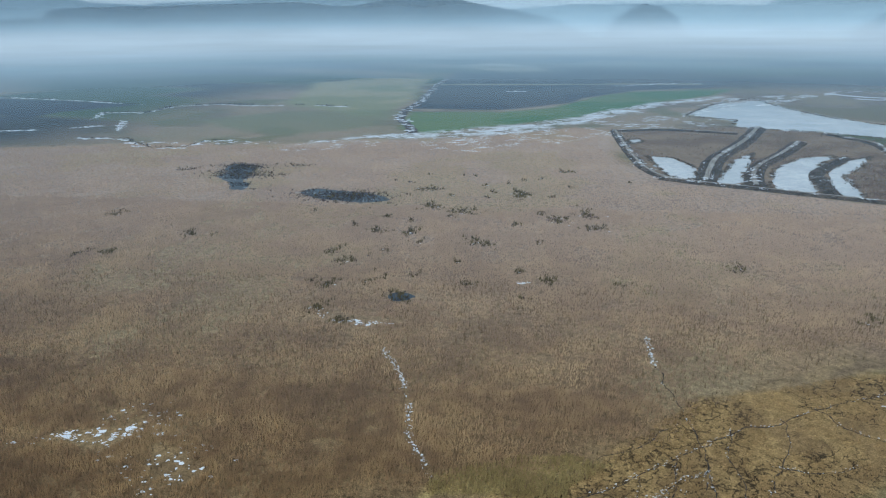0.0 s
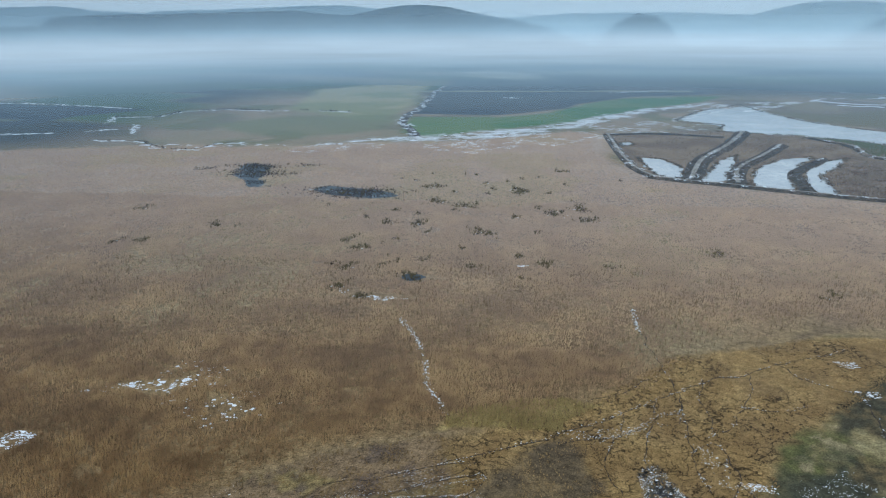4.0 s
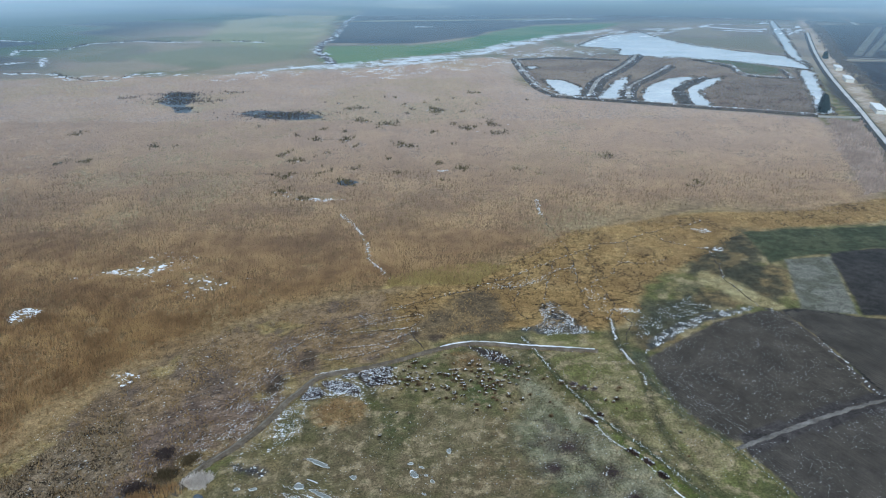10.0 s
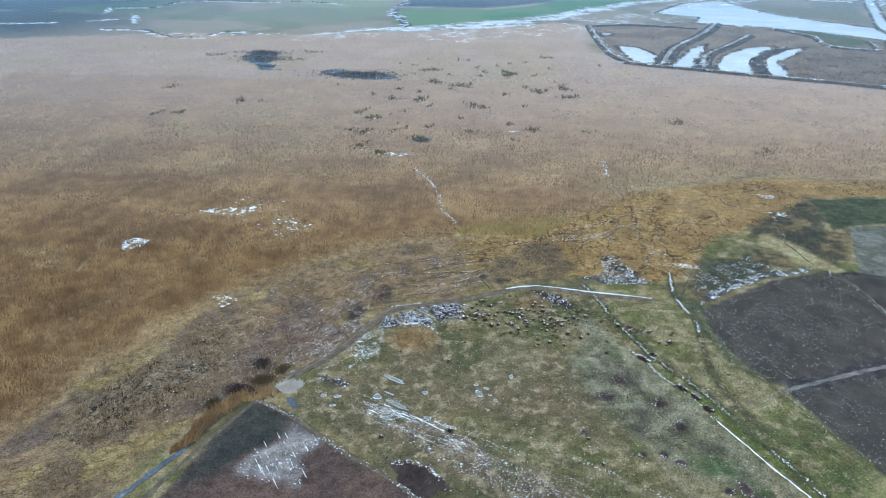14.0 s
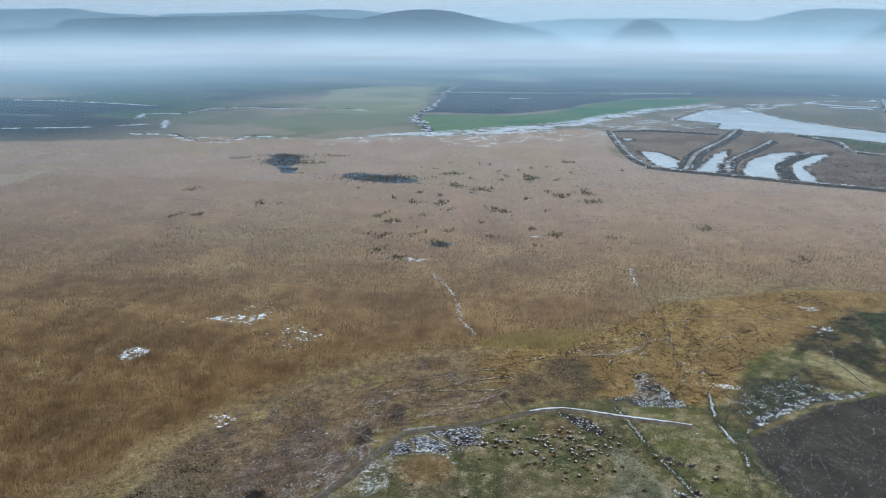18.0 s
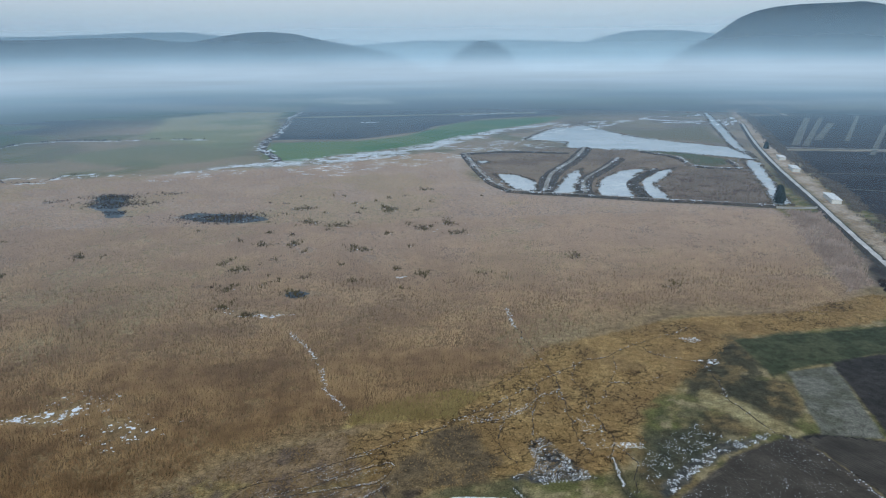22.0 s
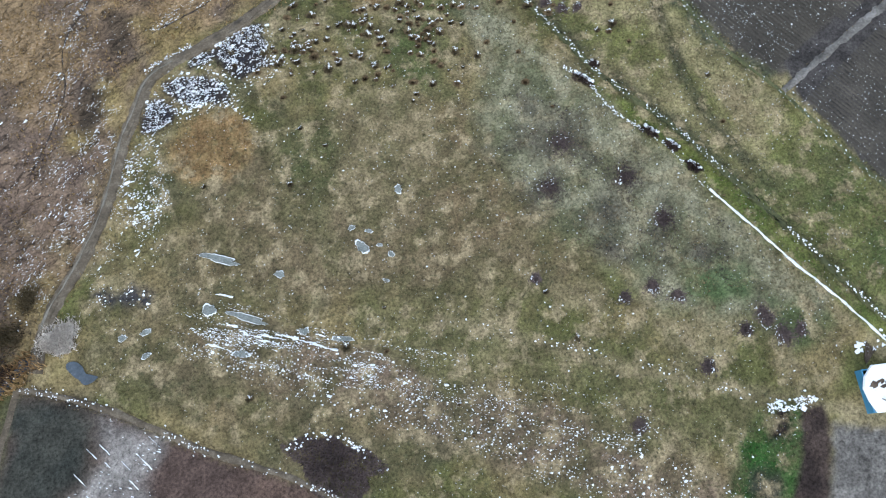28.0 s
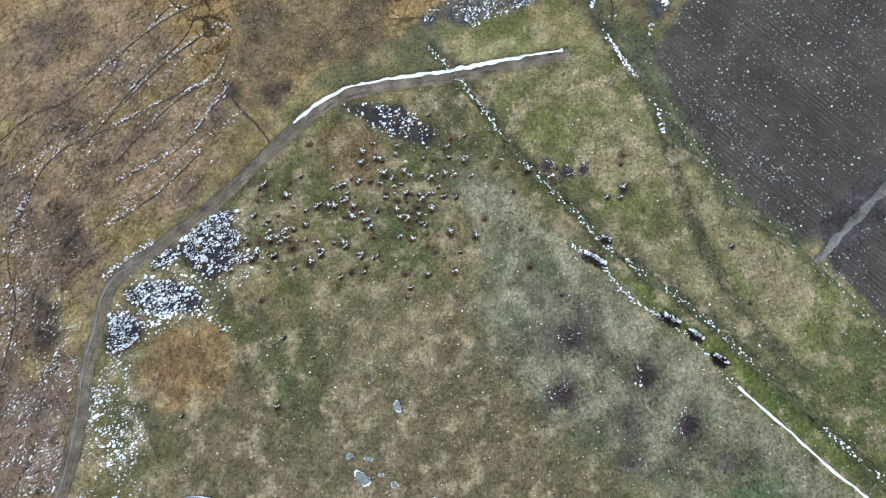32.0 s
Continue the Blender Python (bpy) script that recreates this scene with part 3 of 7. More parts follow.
for k, plan in enumerate(([(-41.6, 191), (-37, 191), (-28, 187), (-30, 182), (-38, 180), (-39, 185)], [(-55.5, 169), (-51, 167.6), (-52.6, 163.8), (-56.4, 165)], [(-37, 205), (-20, 211), (-12, 215), (-16, 209), (-28, 204)], [(-13, 197), (-6, 199), (-4, 194), (-14, 188), (-20, 190)])):
    paint(zone(plan, 1.5, 2.0, 4, 273 + k, 0.85), (0.2, 0.152, 0.062), (0.165, 0.12, 0.06), 2, 283 + k)
paint(zone(DARK_RIGHT, 3, 15, 14, 71), (0.058, 0.052, 0.032), (0.16, 0.118, 0.056), 9, 72)
paint(zone(DARK_RIGHT, 3, 10, 10, 70) * ramp(fbm(GX, GY, 9, 69, 4), 0.52, 0.6) * 0.8, (0.04, 0.04, 0.026))
meadow = zone(PASTURE, 3, 3, 8, 195)
paint(zone([(105, 254), (115, 246), (121, 230), (124, 220), (113, 223), (106, 235), (101, 244)], 2, 3, 6, 73, 0.9), (0.33, 0.285, 0.15), (0.24, 0.195, 0.095), 5, 74)
paint(zone([(74, 230), (90, 228), (94, 216), (70, 198), (68, 211)], 3, 6, 7, 75, 0.8), (0.042, 0.044, 0.028), (0.075, 0.074, 0.046), 3, 76)
paint(zone([(188, 273), (200, 266), (215, 240), (190, 225), (174, 231)], 0.7, 0.8, 5, 77), (0.10, 0.10, 0.075), (0.15, 0.145, 0.12), 6, 78)
marsh = zone(CRACKED_MARSH, 3, 5, 8, 44)
paint(marsh, (0.13, 0.098, 0.064), (0.2, 0.152, 0.1), 3, 46)
crack = np.clip(np.maximum(np.maximum(ochre * 0.95, marsh), west * 0.35) - 0.6 * burnt, 0, 1) * ramp(fbm(GX, GY, 20, 45, 3), 0.28, 0.46)
combed = np.clip(np.maximum(west, 0.8 * zone([(-130, 150), (-100, 205), (-60, 240), (-20, 250), (-8, 235), (-50, 215), (-90, 180)], 6, 8, 12, 47)), 0, 1)
# pasture details
paint(zone([(-40, 152), (-30, 158), (-10, 160), (10, 160), (20, 142), (28, 118), (5, 118), (-20, 126), (-38, 138)], 6, 9, 12, 79, 0.9), (0.18, 0.138, 0.082), (0.125, 0.105, 0.055), 6, 80)
for k, (plan, c1, c2) in enumerate((([(8.5, 180), (19, 178), (15, 159), (6.6, 162), (6, 170)], (0.075, 0.095, 0.034), (0.11, 0.115, 0.045)), ([(-13, 162), (-5.5, 159), (-9.7, 144), (-12.4, 139), (-15.4, 143), (-17, 152)], (0.07, 0.085, 0.032), (0.12, 0.115, 0.05)),
                                    ([(-5, 157), (3, 159), (9, 157), (13.7, 158), (11, 142), (-1.5, 140), (-10.4, 141)], (0.25, 0.2, 0.115), (0.16, 0.135, 0.07)), ([(12.5, 154), (16, 152), (19, 141), (23, 131), (18.7, 126), (4, 130), (7, 142)], (0.2, 0.145, 0.082), (0.14, 0.115, 0.062)),
                                    ([(-10, 122), (8, 114), (25, 104), (41, 95), (58, 86), (50, 86), (40, 84), (20, 98), (0, 110)], (0.17, 0.15, 0.072), (0.12, 0.115, 0.05)))):
    paint(zone(plan, 3.5, 5, 6, 291 + k, 0.8), c1, c2, 3, 296 + k)
paint(zone([(22, 176), (25, 164), (18, 152), (21, 142), (25, 133), (28, 124), (36, 112), (46, 104), (56, 101), (63, 103), (60, 114), (54, 127), (46, 142), (38, 156), (31, 172)], 3, 4, 8, 81, 0.9), (0.118, 0.12, 0.07), (0.255, 0.24, 0.16), 3, 82)
paint(zone([(46, 114), (55, 112), (54, 107), (49, 105), (45, 108)], 2, 3, 5, 87, 0.8), (0.06, 0.095, 0.035))
paint(zone([(57, 105), (65, 103), (66, 98), (58, 95), (55, 100)], 2, 3, 5, 88, 0.8), (0.06, 0.095, 0.035))
paint(along([(1.4, 116.6), (7.3, 114.1), (15.7, 109), (24, 104), (32.5, 99.3), (41, 94.8), (50, 90.2), (65, 83)], 0.9, 0.9, 89, 0.4) * 0.8, (0.25, 0.205, 0.12))
for k, (px, py, s) in enumerate(((32.1, 142.8, 2.6), (27.4, 134.8, 2.2), (45.1, 123.9, 2.2), (41.4, 133.3, 2.6), (36, 128, 3), (34, 121, 2.5), (28.8, 152, 2), (49, 116, 2.2), (55.3, 102.6, 2), (57.2, 98.7, 1.8))):
    paint(0.75 * np.exp(-((GX - px) ** 2 + (GY - py) ** 2) / (1.2 * s * s) * (0.5 + fbm(GX, GY, 2, 900 + k, 2))), (0.055, 0.047, 0.045))
paint(zone(GREY_SWARD, 4, 9, 10, 83) * ramp(fbm(GX, GY, 7, 84, 5), 0.46, 0.6) * 0.75, (0.076, 0.069, 0.052), (0.125, 0.117, 0.08), 1.6, 85)
paint(zone(RUSTY_WEST, 1.2, 1.5, 4, 91), (0.3, 0.195, 0.092), (0.24, 0.165, 0.075), 2, 92)

paint(zone(RUSTY_NORTH, 1.5, 1.5, 4, 93), (0.2, 0.135, 0.07), (0.16, 0.12, 0.055), 3, 94)
paint(zone(BARE_BAND, 3, 5, 8, 95, 0.85), (0.2, 0.145, 0.108), (0.13, 0.1, 0.066), 3, 96)
paint(zone([(-58, 122), (-30, 102), (-8, 92), (-10, 108), (-26, 120), (-36, 134), (-50, 142)], 4, 6, 8, 86, 0.6), (0.2, 0.148, 0.09), (0.12, 0.1, 0.055), 3, 183)
green = zone([(30, 199), (36, 178), (45, 156), (58, 136), (66, 121), (80, 95), (95, 108), (82, 128), (74, 144), (66, 164), (62, 185), (56, 194)], 3, 4, 8, 97)
paint(green, (0.15, 0.15, 0.052), (0.265, 0.228, 0.115), 6, 98)
paint(zone(GREEN_STRIP, 1.0, 1.2, 4, 196, 0.9), (0.075, 0.11, 0.02), (0.13, 0.145, 0.036), 4, 200)
paint(zone([(40, 152), (46, 143), (52, 133), (55, 126), (60, 117), (68, 103), (64, 100), (56, 112), (49, 124), (44, 136), (38, 147)], 1.5, 2.5, 4, 203, 0.75), (0.26, 0.24, 0.16), (0.18, 0.165, 0.1), 3, 204)
paint(zone([(63, 145), (67, 148), (70, 145), (68.4, 136.5), (64.3, 135)], 1.5, 2.5, 4, 188, 0.8), (0.25, 0.2, 0.115))
paint(along(SIDEDITCH, 1.1, 1.1, 185, 0.8) * 0.85, (0.04, 0.042, 0.03), (0.07, 0.066, 0.045), 2, 186)
# shade on the ditch's east side, painted as a dark band
paint(along([(p[0] + 0.9, p[1] + 0.4) for p in DITCH], 0.9, 0.9, 189, 0.6) * 0.8, (0.04, 0.044, 0.03), (0.07, 0.07, 0.045), 2, 191)
paint(zone(TAN_STUBBLE, 2, 4, 6, 193, 0.8), (0.24, 0.19, 0.10), (0.17, 0.145, 0.07), 3, 194)
paint(zone([(60, 125), (74, 98), (92, 112), (78, 132)], 5, 6, 8, 99, 0.9), (0.06, 0.082, 0.026), (0.115, 0.125, 0.042), 5, 100)
for plan, seed in ((CRUST_TRACK, 101), (CRUST_LOBE, 108), (CRUST_FOOT, 109), (CRUST_BEND, 102), ([(-55, 137), (-48, 137), (-45, 134), (-46, 132), (-52, 134)], 187)):
    paint(zone(plan, 0.8, 1.6, 3, seed), (0.035, 0.036, 0.045), (0.055, 0.05, 0.05), 2, seed + 20)
paint(zone(CRUST_MAIN, 0.8, 1.6, 3, 103), (0.045, 0.048, 0.055), (0.1, 0.088, 0.066), 2, 123)
paint(zone(CRUST_BANK, 1.2, 2.5, 4, 104), (0.05, 0.052, 0.05), (0.09, 0.085, 0.07), 2, 105)
paint(zone([(68, 203), (78, 209), (96, 220), (93, 232), (76, 222)], 2, 4, 6, 106, 0.85), (0.035, 0.04, 0.028), (0.06, 0.06, 0.04), 5, 107)
# fields
paint(zone([(59.5, 193), (66, 189), (67.5, 166), (71.5, 153), (77, 146), (74, 145), (67, 152), (63, 165), (60.5, 178)], 0.8, 1.2, 4, 110), (0.06, 0.066, 0.04), (0.095, 0.095, 0.06), 4, 109)
paint(zone(FIELD_NEAR, 0.7, 1.0, 5, 111), (0.05, 0.044, 0.037), (0.078, 0.068, 0.056), 8, 112)
paint(zone(FIELD_SOUTH, 0.7, 1.0, 5, 113), (0.05, 0.045, 0.042), (0.075, 0.067, 0.06), 8, 114)
paint(zone(FIELD_EAST, 0.7, 1.0, 5, 115), (0.022, 0.022, 0.022), (0.034, 0.032, 0.03), 8, 116)
paint(zone(DARK_PLOT, 0.7, 1.0, 5, 117), (0.028, 0.026, 0.024), (0.04, 0.036, 0.034), 8, 118)
paint(zone(PALE_PLOT, 0.7, 0.8, 5, 119), (0.10, 0.10, 0.075), (0.15, 0.145, 0.12), 6, 120)
paint(zone(GREEN_EDGE, 1.2, 1.5, 6, 121), (0.04, 0.048, 0.024), (0.065, 0.07, 0.036), 8, 122)
paint(zone(FARM, 0.8, 1.0, 5, 131), (0.105, 0.07, 0.055), (0.075, 0.052, 0.044), 7, 132)
paint(zone(FARM_GREY, 2.0, 2.0, 6, 133), (0.25, 0.23, 0.215), (0.16, 0.14, 0.13), 4, 134)
paint(zone(FARM_DARK, 2.6, 2.2, 6, 135), (0.03, 0.032, 0.028), (0.045, 0.045, 0.038), 6, 136)
paint(zone(GREEN_PLOT, 0.8, 1.2, 4, 141), (0.035, 0.085, 0.018), (0.06, 0.08, 0.03), 5, 142)
paint(zone(GREY_PLOT, 0.8, 0.8, 4, 143), (0.13, 0.12, 0.11), (0.19, 0.175, 0.16), 3, 144)
paint(zone(BROWN_PLOT, 0.4, 0.4, 4, 145), (0.03, 0.022, 0.02), (0.055, 0.04, 0.034), 4, 146)
paint(zone([(47.3, 83.2), (50.6, 87.6), (53, 87.4), (51.2, 83)], 0.5, 0.5, 4, 147), (0.03, 0.022, 0.02))
paint(zone([(41, 77), (43, 80), (46, 79.5), (47, 76), (44, 73.5), (41.5, 74.5)], 1.0, 1.5, 3, 205, 0.85), (0.045, 0.04, 0.035))
for k in range(14):
    paint(along([(59.5 + 0.62 * k, 82.6 - 0.2 * k), (52 + 0.66 * k, 67.4 - 0.2 * k), (44 + 0.68 * k, 50)], 0.16, 0.14, 206 + k, 0.16) * 0.55, (0.05, 0.045, 0.042))
paint(along(FIELD_ROAD, 4.5, 0.6, 148, 0.4) * (GX > 78), (0.04, 0.036, 0.035), (0.06, 0.054, 0.052), 3, 149)
# the farther parcels
paint(zone(BASIN, 4, 5, 25, 151), (0.135, 0.10, 0.075), (0.19, 0.145, 0.105), 30, 152)
paint(zone([(241, 654), (290, 718), (330, 729), (364, 722), (326, 620), (298, 559), (258, 575), (229, 587)], 3, 6, 12, 153), (0.10, 0.072, 0.055), (0.145, 0.105, 0.08), 8, 154)
paint(zone([(302, 886), (359, 850), (380, 778), (361, 753), (321, 749), (325, 801)], 4, 6, 20, 155), (0.075, 0.085, 0.045))
thin = np.maximum(zone([(p[0] + 1, p[1] + 8) for p in SNOW_SHORE], 10, 16, 40, 197), zone(SNOW_SHORE, 8, 10, 30, 198)) * ramp(fbm(GX * 0.5, GY, 14, 199, 4), 0.44, 0.6)
paint(zone(GREEN_CROP, 8, 14, 60, 156), (0.07, 0.14, 0.055), (0.115, 0.165, 0.075), 70, 157)
paint(thin * 0.8, (0.55, 0.58, 0.61))
paint(zone(DARK_CROP, 8, 8, 60, 158), (0.045, 0.055, 0.068), (0.07, 0.075, 0.08), 120, 159)
paint(zone(PALE_CROP, 12, 16, 60, 160), (0.27, 0.25, 0.15), (0.2, 0.205, 0.115), 90, 161)
paint(zone([(-186, 1875), (-157, 2043), (-68, 2021), (43, 1783), (-22, 1725), (-113, 1782)], 10, 10, 60, 162), (0.3, 0.28, 0.22))
paint(zone([(333, 1122), (411, 1090), (508, 1155), (441, 914), (361, 1004)], 6, 8, 40, 163), (0.14, 0.125, 0.08))
paint(zone([(-1200, 1175), (-742, 1138), (-583, 1082), (-640, 1000), (-655, 900), (-690, 838), (-900, 760), (-1400, 900)], 6, 8, 60, 164), (0.022, 0.026, 0.036), (0.034, 0.037, 0.045), 90, 165)
paint(zone([(-930, 985), (-700, 960), (-690, 940), (-930, 955)], 5, 5, 40, 170, 0.7), (0.12, 0.125, 0.09))
paint(zone([(-205, 845), (-150, 1020), (-180, 1040), (-330, 1030), (-420, 930), (-330, 850)], 20, 25, 50, 177, 0.6), (0.13, 0.15, 0.085))
for k in range(26):
    # narrow strip fields far out on the plain
    ox, oy = -1500 + 117 * k + 60 * math.sin(7 * k), 1420 + 95 * ((k * 5) % 13)
    run, deep = 150 + 40 * (k % 5), 16 + 9 * (k % 4)
    paint(zone([(ox - run, oy - 0.06 * run), (ox + run, oy + 0.05 * run), (ox + run, oy + deep + 0.05 * run), (ox - run, oy + deep - 0.06 * run)], 5, 6, 40, 300 + k, 0.75), ((0.03, 0.034, 0.04), (0.26, 0.24, 0.17), (0.06, 0.1, 0.05))[k % 3])
paint(zone(BLACK_EAST, 3, 3, 30, 166), (0.022, 0.02, 0.024), (0.034, 0.03, 0.034), 40, 167)
black2 = zone([(480, 870), (570, 1100), (640, 1300), (1100, 1200), (1300, 700), (900, 735), (600, 835)], 3, 3, 30, 168)
paint(black2, (0.03, 0.028, 0.032), (0.04, 0.038, 0.04), 40, 169)
paint(zone(DARKBANK, 3, 3, 12, 171), (0.035, 0.03, 0.028), (0.06, 0.05, 0.044), 12, 172)
paint(along(VERGE, 7.5, 2.5, 173, 3) * (GY > 330), (0.27, 0.205, 0.14), (0.4, 0.33, 0.26), 14, 174)
paint(zone(ROADSCRUB, 6, 10, 16, 175), (0.29, 0.225, 0.175), (0.22, 0.165, 0.13), 14, 176)

for plan in (FIELD_NEAR, FIELD_SOUTH, FIELD_EAST, FARM, BROWN_PLOT, GREY_PLOT, CRUST_TRACK, CRUST_LOBE, CRUST_FOOT, CRUST_BEND):
    meadow = meadow * (1 - zone(plan, 0.8, 1.0, 5, 190))
meadow = meadow * (1 - 0.65 * zone([(22, 176), (25, 164), (18, 152), (21, 142), (28, 124), (36, 112), (56, 101), (63, 103), (54, 127), (38, 156), (31, 172)], 3, 3, 8, 192))

# grazed sward and soil lie darker than the standing reeds
tone *= (1 - 0.16 * meadow)[:, None]
# far ground colour raised northwards, making up for light the mist sheet takes
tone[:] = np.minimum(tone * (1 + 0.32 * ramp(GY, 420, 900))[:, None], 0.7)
gz = 0.10 * (fbm(GX, GY, 7, 201, 3) - 0.5) * (1 - far) + 0.10 * (fbm(GX, GY, 30, 202, 2) - 0.5) * (1 - far)
gz = gz - 0.10
nx, ny = len(gx), len(gy)
a = (np.arange(ny - 1)[:, None] * nx + np.arange(nx - 1)[None]).ravel()
m, n, l, b = material("ground_soil_and_sward", 0.95)
b.inputs["Specular IOR Level"].default_value = 0.12
tint = n.new("ShaderNodeAttribute")
tint.attribute_name = "sward"
split = n.new("ShaderNodeAttribute")
split.attribute_name = "cracked"
here = n.new("ShaderNodeNewGeometry")
grain = node(n, "ShaderNodeTexNoise", Scale=1.9, Detail=7.0, Roughness=0.82)
patch = node(n, "ShaderNodeTexNoise", Scale=0.35, Detail=5.0, Roughness=0.62)
bent = n.new("ShaderNodeVectorMath")
bent.operation = "MULTIPLY_ADD"
bent.inputs[1].default_value = (3.0, 3.0, 0)
l.new(patch.outputs["Color"], bent.inputs[0])
l.new(here.outputs["Position"], bent.inputs[2])
veins = []
for scale in (0.11, 0.27):
    vein = node(n, "ShaderNodeTexNoise", Scale=scale, Detail=2.5, Roughness=0.5)
    l.new(bent.outputs[0], vein.inputs["Vector"])
    off = n.new("ShaderNodeMath")
    off.operation = "SUBTRACT"
    off.inputs[1].default_value = 0.5
    l.new(vein.outputs[0], off.inputs[0])
    size = n.new("ShaderNodeMath")
    size.operation = "ABSOLUTE"
    l.new(off.outputs[0], size.inputs[0])
    veins.append(size)
# long cracks combed by water towards the north-east
axis_u, axis_v, lay_uv = n.new("ShaderNodeVectorMath"), n.new("ShaderNodeVectorMath"), n.new("ShaderNodeCombineXYZ")
axis_u.operation = axis_v.operation = "DOT_PRODUCT"
axis_u.inputs[1].default_value, axis_v.inputs[1].default_value = (0.13, 0.075, 0), (-0.25, 0.433, 0)
for t, slot in ((axis_u, 0), (axis_v, 1)):
    l.new(bent.outputs[0], t.inputs[0])
    l.new(t.outputs["Value"], lay_uv.inputs[slot])
comb = node(n, "ShaderNodeTexNoise", Scale=1.0, Detail=2.0, Roughness=0.5)
l.new(lay_uv.outputs[0], comb.inputs["Vector"])
comb_off, comb_size, comb_line, comb_here, comb_cut = n.new("ShaderNodeMath"), n.new("ShaderNodeMath"), n.new("ShaderNodeMapRange"), n.new("ShaderNodeAttribute"), n.new("ShaderNodeMath")
comb_off.operation, comb_size.operation, comb_cut.operation = "SUBTRACT", "ABSOLUTE", "MULTIPLY"
comb_off.inputs[1].default_value = 0.5
comb_here.attribute_name = "combed"
comb_line.inputs["From Min"].default_value, comb_line.inputs["From Max"].default_value = 0.004, 0.022
comb_line.inputs["To Min"].default_value, comb_line.inputs["To Max"].default_value = 0.62, 0.0
l.new(comb.outputs[0], comb_off.inputs[0])
l.new(comb_off.outputs[0], comb_size.inputs[0])
l.new(comb_size.outputs[0], comb_line.inputs["Value"])
l.new(comb_line.outputs[0], comb_cut.inputs[0])
l.new(comb_here.outputs["Fac"], comb_cut.inputs[1])
cells = n.new("ShaderNodeMath")
cells.operation = "MINIMUM"
l.new(veins[0].outputs[0], cells.inputs[0])
l.new(veins[1].outputs[0], cells.inputs[1])
for t in (grain, patch):
    l.new(here.outputs["Position"], t.inputs["Vector"])
one = node(n, "ShaderNodeMapRange")
one.inputs["From Min"].default_value, one.inputs["From Max"].default_value = 0.33, 0.67
l.new(grain.outputs[0], one.inputs["Value"])
two = node(n, "ShaderNodeMapRange")
two.inputs["From Min"].default_value, two.inputs["From Max"].default_value = 0.3, 0.7
two.inputs["To Min"].default_value, two.inputs["To Max"].default_value = 0.62, 1.38
l.new(patch.outputs[0], two.inputs["Value"])
line = node(n, "ShaderNodeMapRange")
line.inputs["From Min"].default_value, line.inputs["From Max"].default_value = 0.005, 0.021
line.inputs["To Min"].default_value, line.inputs["To Max"].default_value = 0.85, 0.0
l.new(cells.outputs[0], line.inputs["Value"])
cut = n.new("ShaderNodeMath")
cut.operation = "MULTIPLY"
l.new(line.outputs[0], cut.inputs[0])
l.new(split.outputs["Fac"], cut.inputs[1])
rest = n.new("ShaderNodeMath")
rest.operation = "SUBTRACT"
rest.inputs[0].default_value = 1.0
deepest = n.new("ShaderNodeMath")
deepest.operation = "MAXIMUM"
l.new(cut.outputs[0], deepest.inputs[0])
l.new(comb_cut.outputs[0], deepest.inputs[1])
l.new(deepest.outputs[0], rest.inputs[1])
prod = n.new("ShaderNodeMath")
prod.operation = "MULTIPLY"
l.new(one.outputs[0], prod.inputs[0])
l.new(two.outputs[0], prod.inputs[1])
prod2 = n.new("ShaderNodeMath")
prod2.operation = "MULTIPLY"
l.new(prod.outputs[0], prod2.inputs[0])
l.new(rest.outputs[0], prod2.inputs[1])
tinted = n.new("ShaderNodeVectorMath")
tinted.operation = "SCALE"
turf = n.new("ShaderNodeAttribute")
turf.attribute_name = "meadow"
colour = tint.outputs["Color"]
for scale, low, high, strength, hue in ((0.22, 0.52, 0.61, 0.75, (0.3, 0.24, 0.145)), (0.13, 0.51, 0.62, 0.6, (0.082, 0.076, 0.034)), (0.9, 0.56, 0.66, 0.6, (0.06, 0.062, 0.032)), (2.6, 0.6, 0.7, 0.5, (0.26, 0.22, 0.13)), (3.4, 0.60, 0.68, 0.75, (0.035, 0.035, 0.022))):
    blot = node(n, "ShaderNodeTexNoise", Scale=scale, Detail=5.0, Roughness=0.6)
    move = n.new("ShaderNodeVectorMath")
    move.operation = "ADD"
    move.inputs[1].default_value = (31 * scale, 57 * scale, 0)
    l.new(here.outputs["Position"], move.inputs[0])
    l.new(move.outputs[0], blot.inputs["Vector"])
    much = node(n, "ShaderNodeMapRange")
    much.inputs["From Min"].default_value, much.inputs["From Max"].default_value, much.inputs["To Max"].default_value = low, high, strength
    l.new(blot.outputs[0], much.inputs["Value"])
    where = n.new("ShaderNodeMath")
    where.operation = "MULTIPLY"
    l.new(much.outputs[0], where.inputs[0])
    l.new(turf.outputs["Fac"], where.inputs[1])
    lay = n.new("ShaderNodeMix")
    lay.data_type = "RGBA"
    l.new(where.outputs[0], lay.inputs[0])
    l.new(colour, lay.inputs[6])
    lay.inputs[7].default_value = (*hue, 1)
    colour = lay.outputs[2]
l.new(colour, tinted.inputs[0])
l.new(prod2.outputs[0], tinted.inputs["Scale"])
l.new(tinted.outputs[0], b.inputs["Base Color"])
relief = node(n, "ShaderNodeBump", Strength=0.6, Distance=0.25)
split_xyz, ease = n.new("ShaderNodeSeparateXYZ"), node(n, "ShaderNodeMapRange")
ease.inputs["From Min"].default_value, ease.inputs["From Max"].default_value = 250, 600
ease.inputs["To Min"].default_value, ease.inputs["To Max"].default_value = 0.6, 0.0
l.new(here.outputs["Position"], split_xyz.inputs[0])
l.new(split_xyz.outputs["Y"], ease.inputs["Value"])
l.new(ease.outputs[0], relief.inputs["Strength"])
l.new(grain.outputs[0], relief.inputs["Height"])
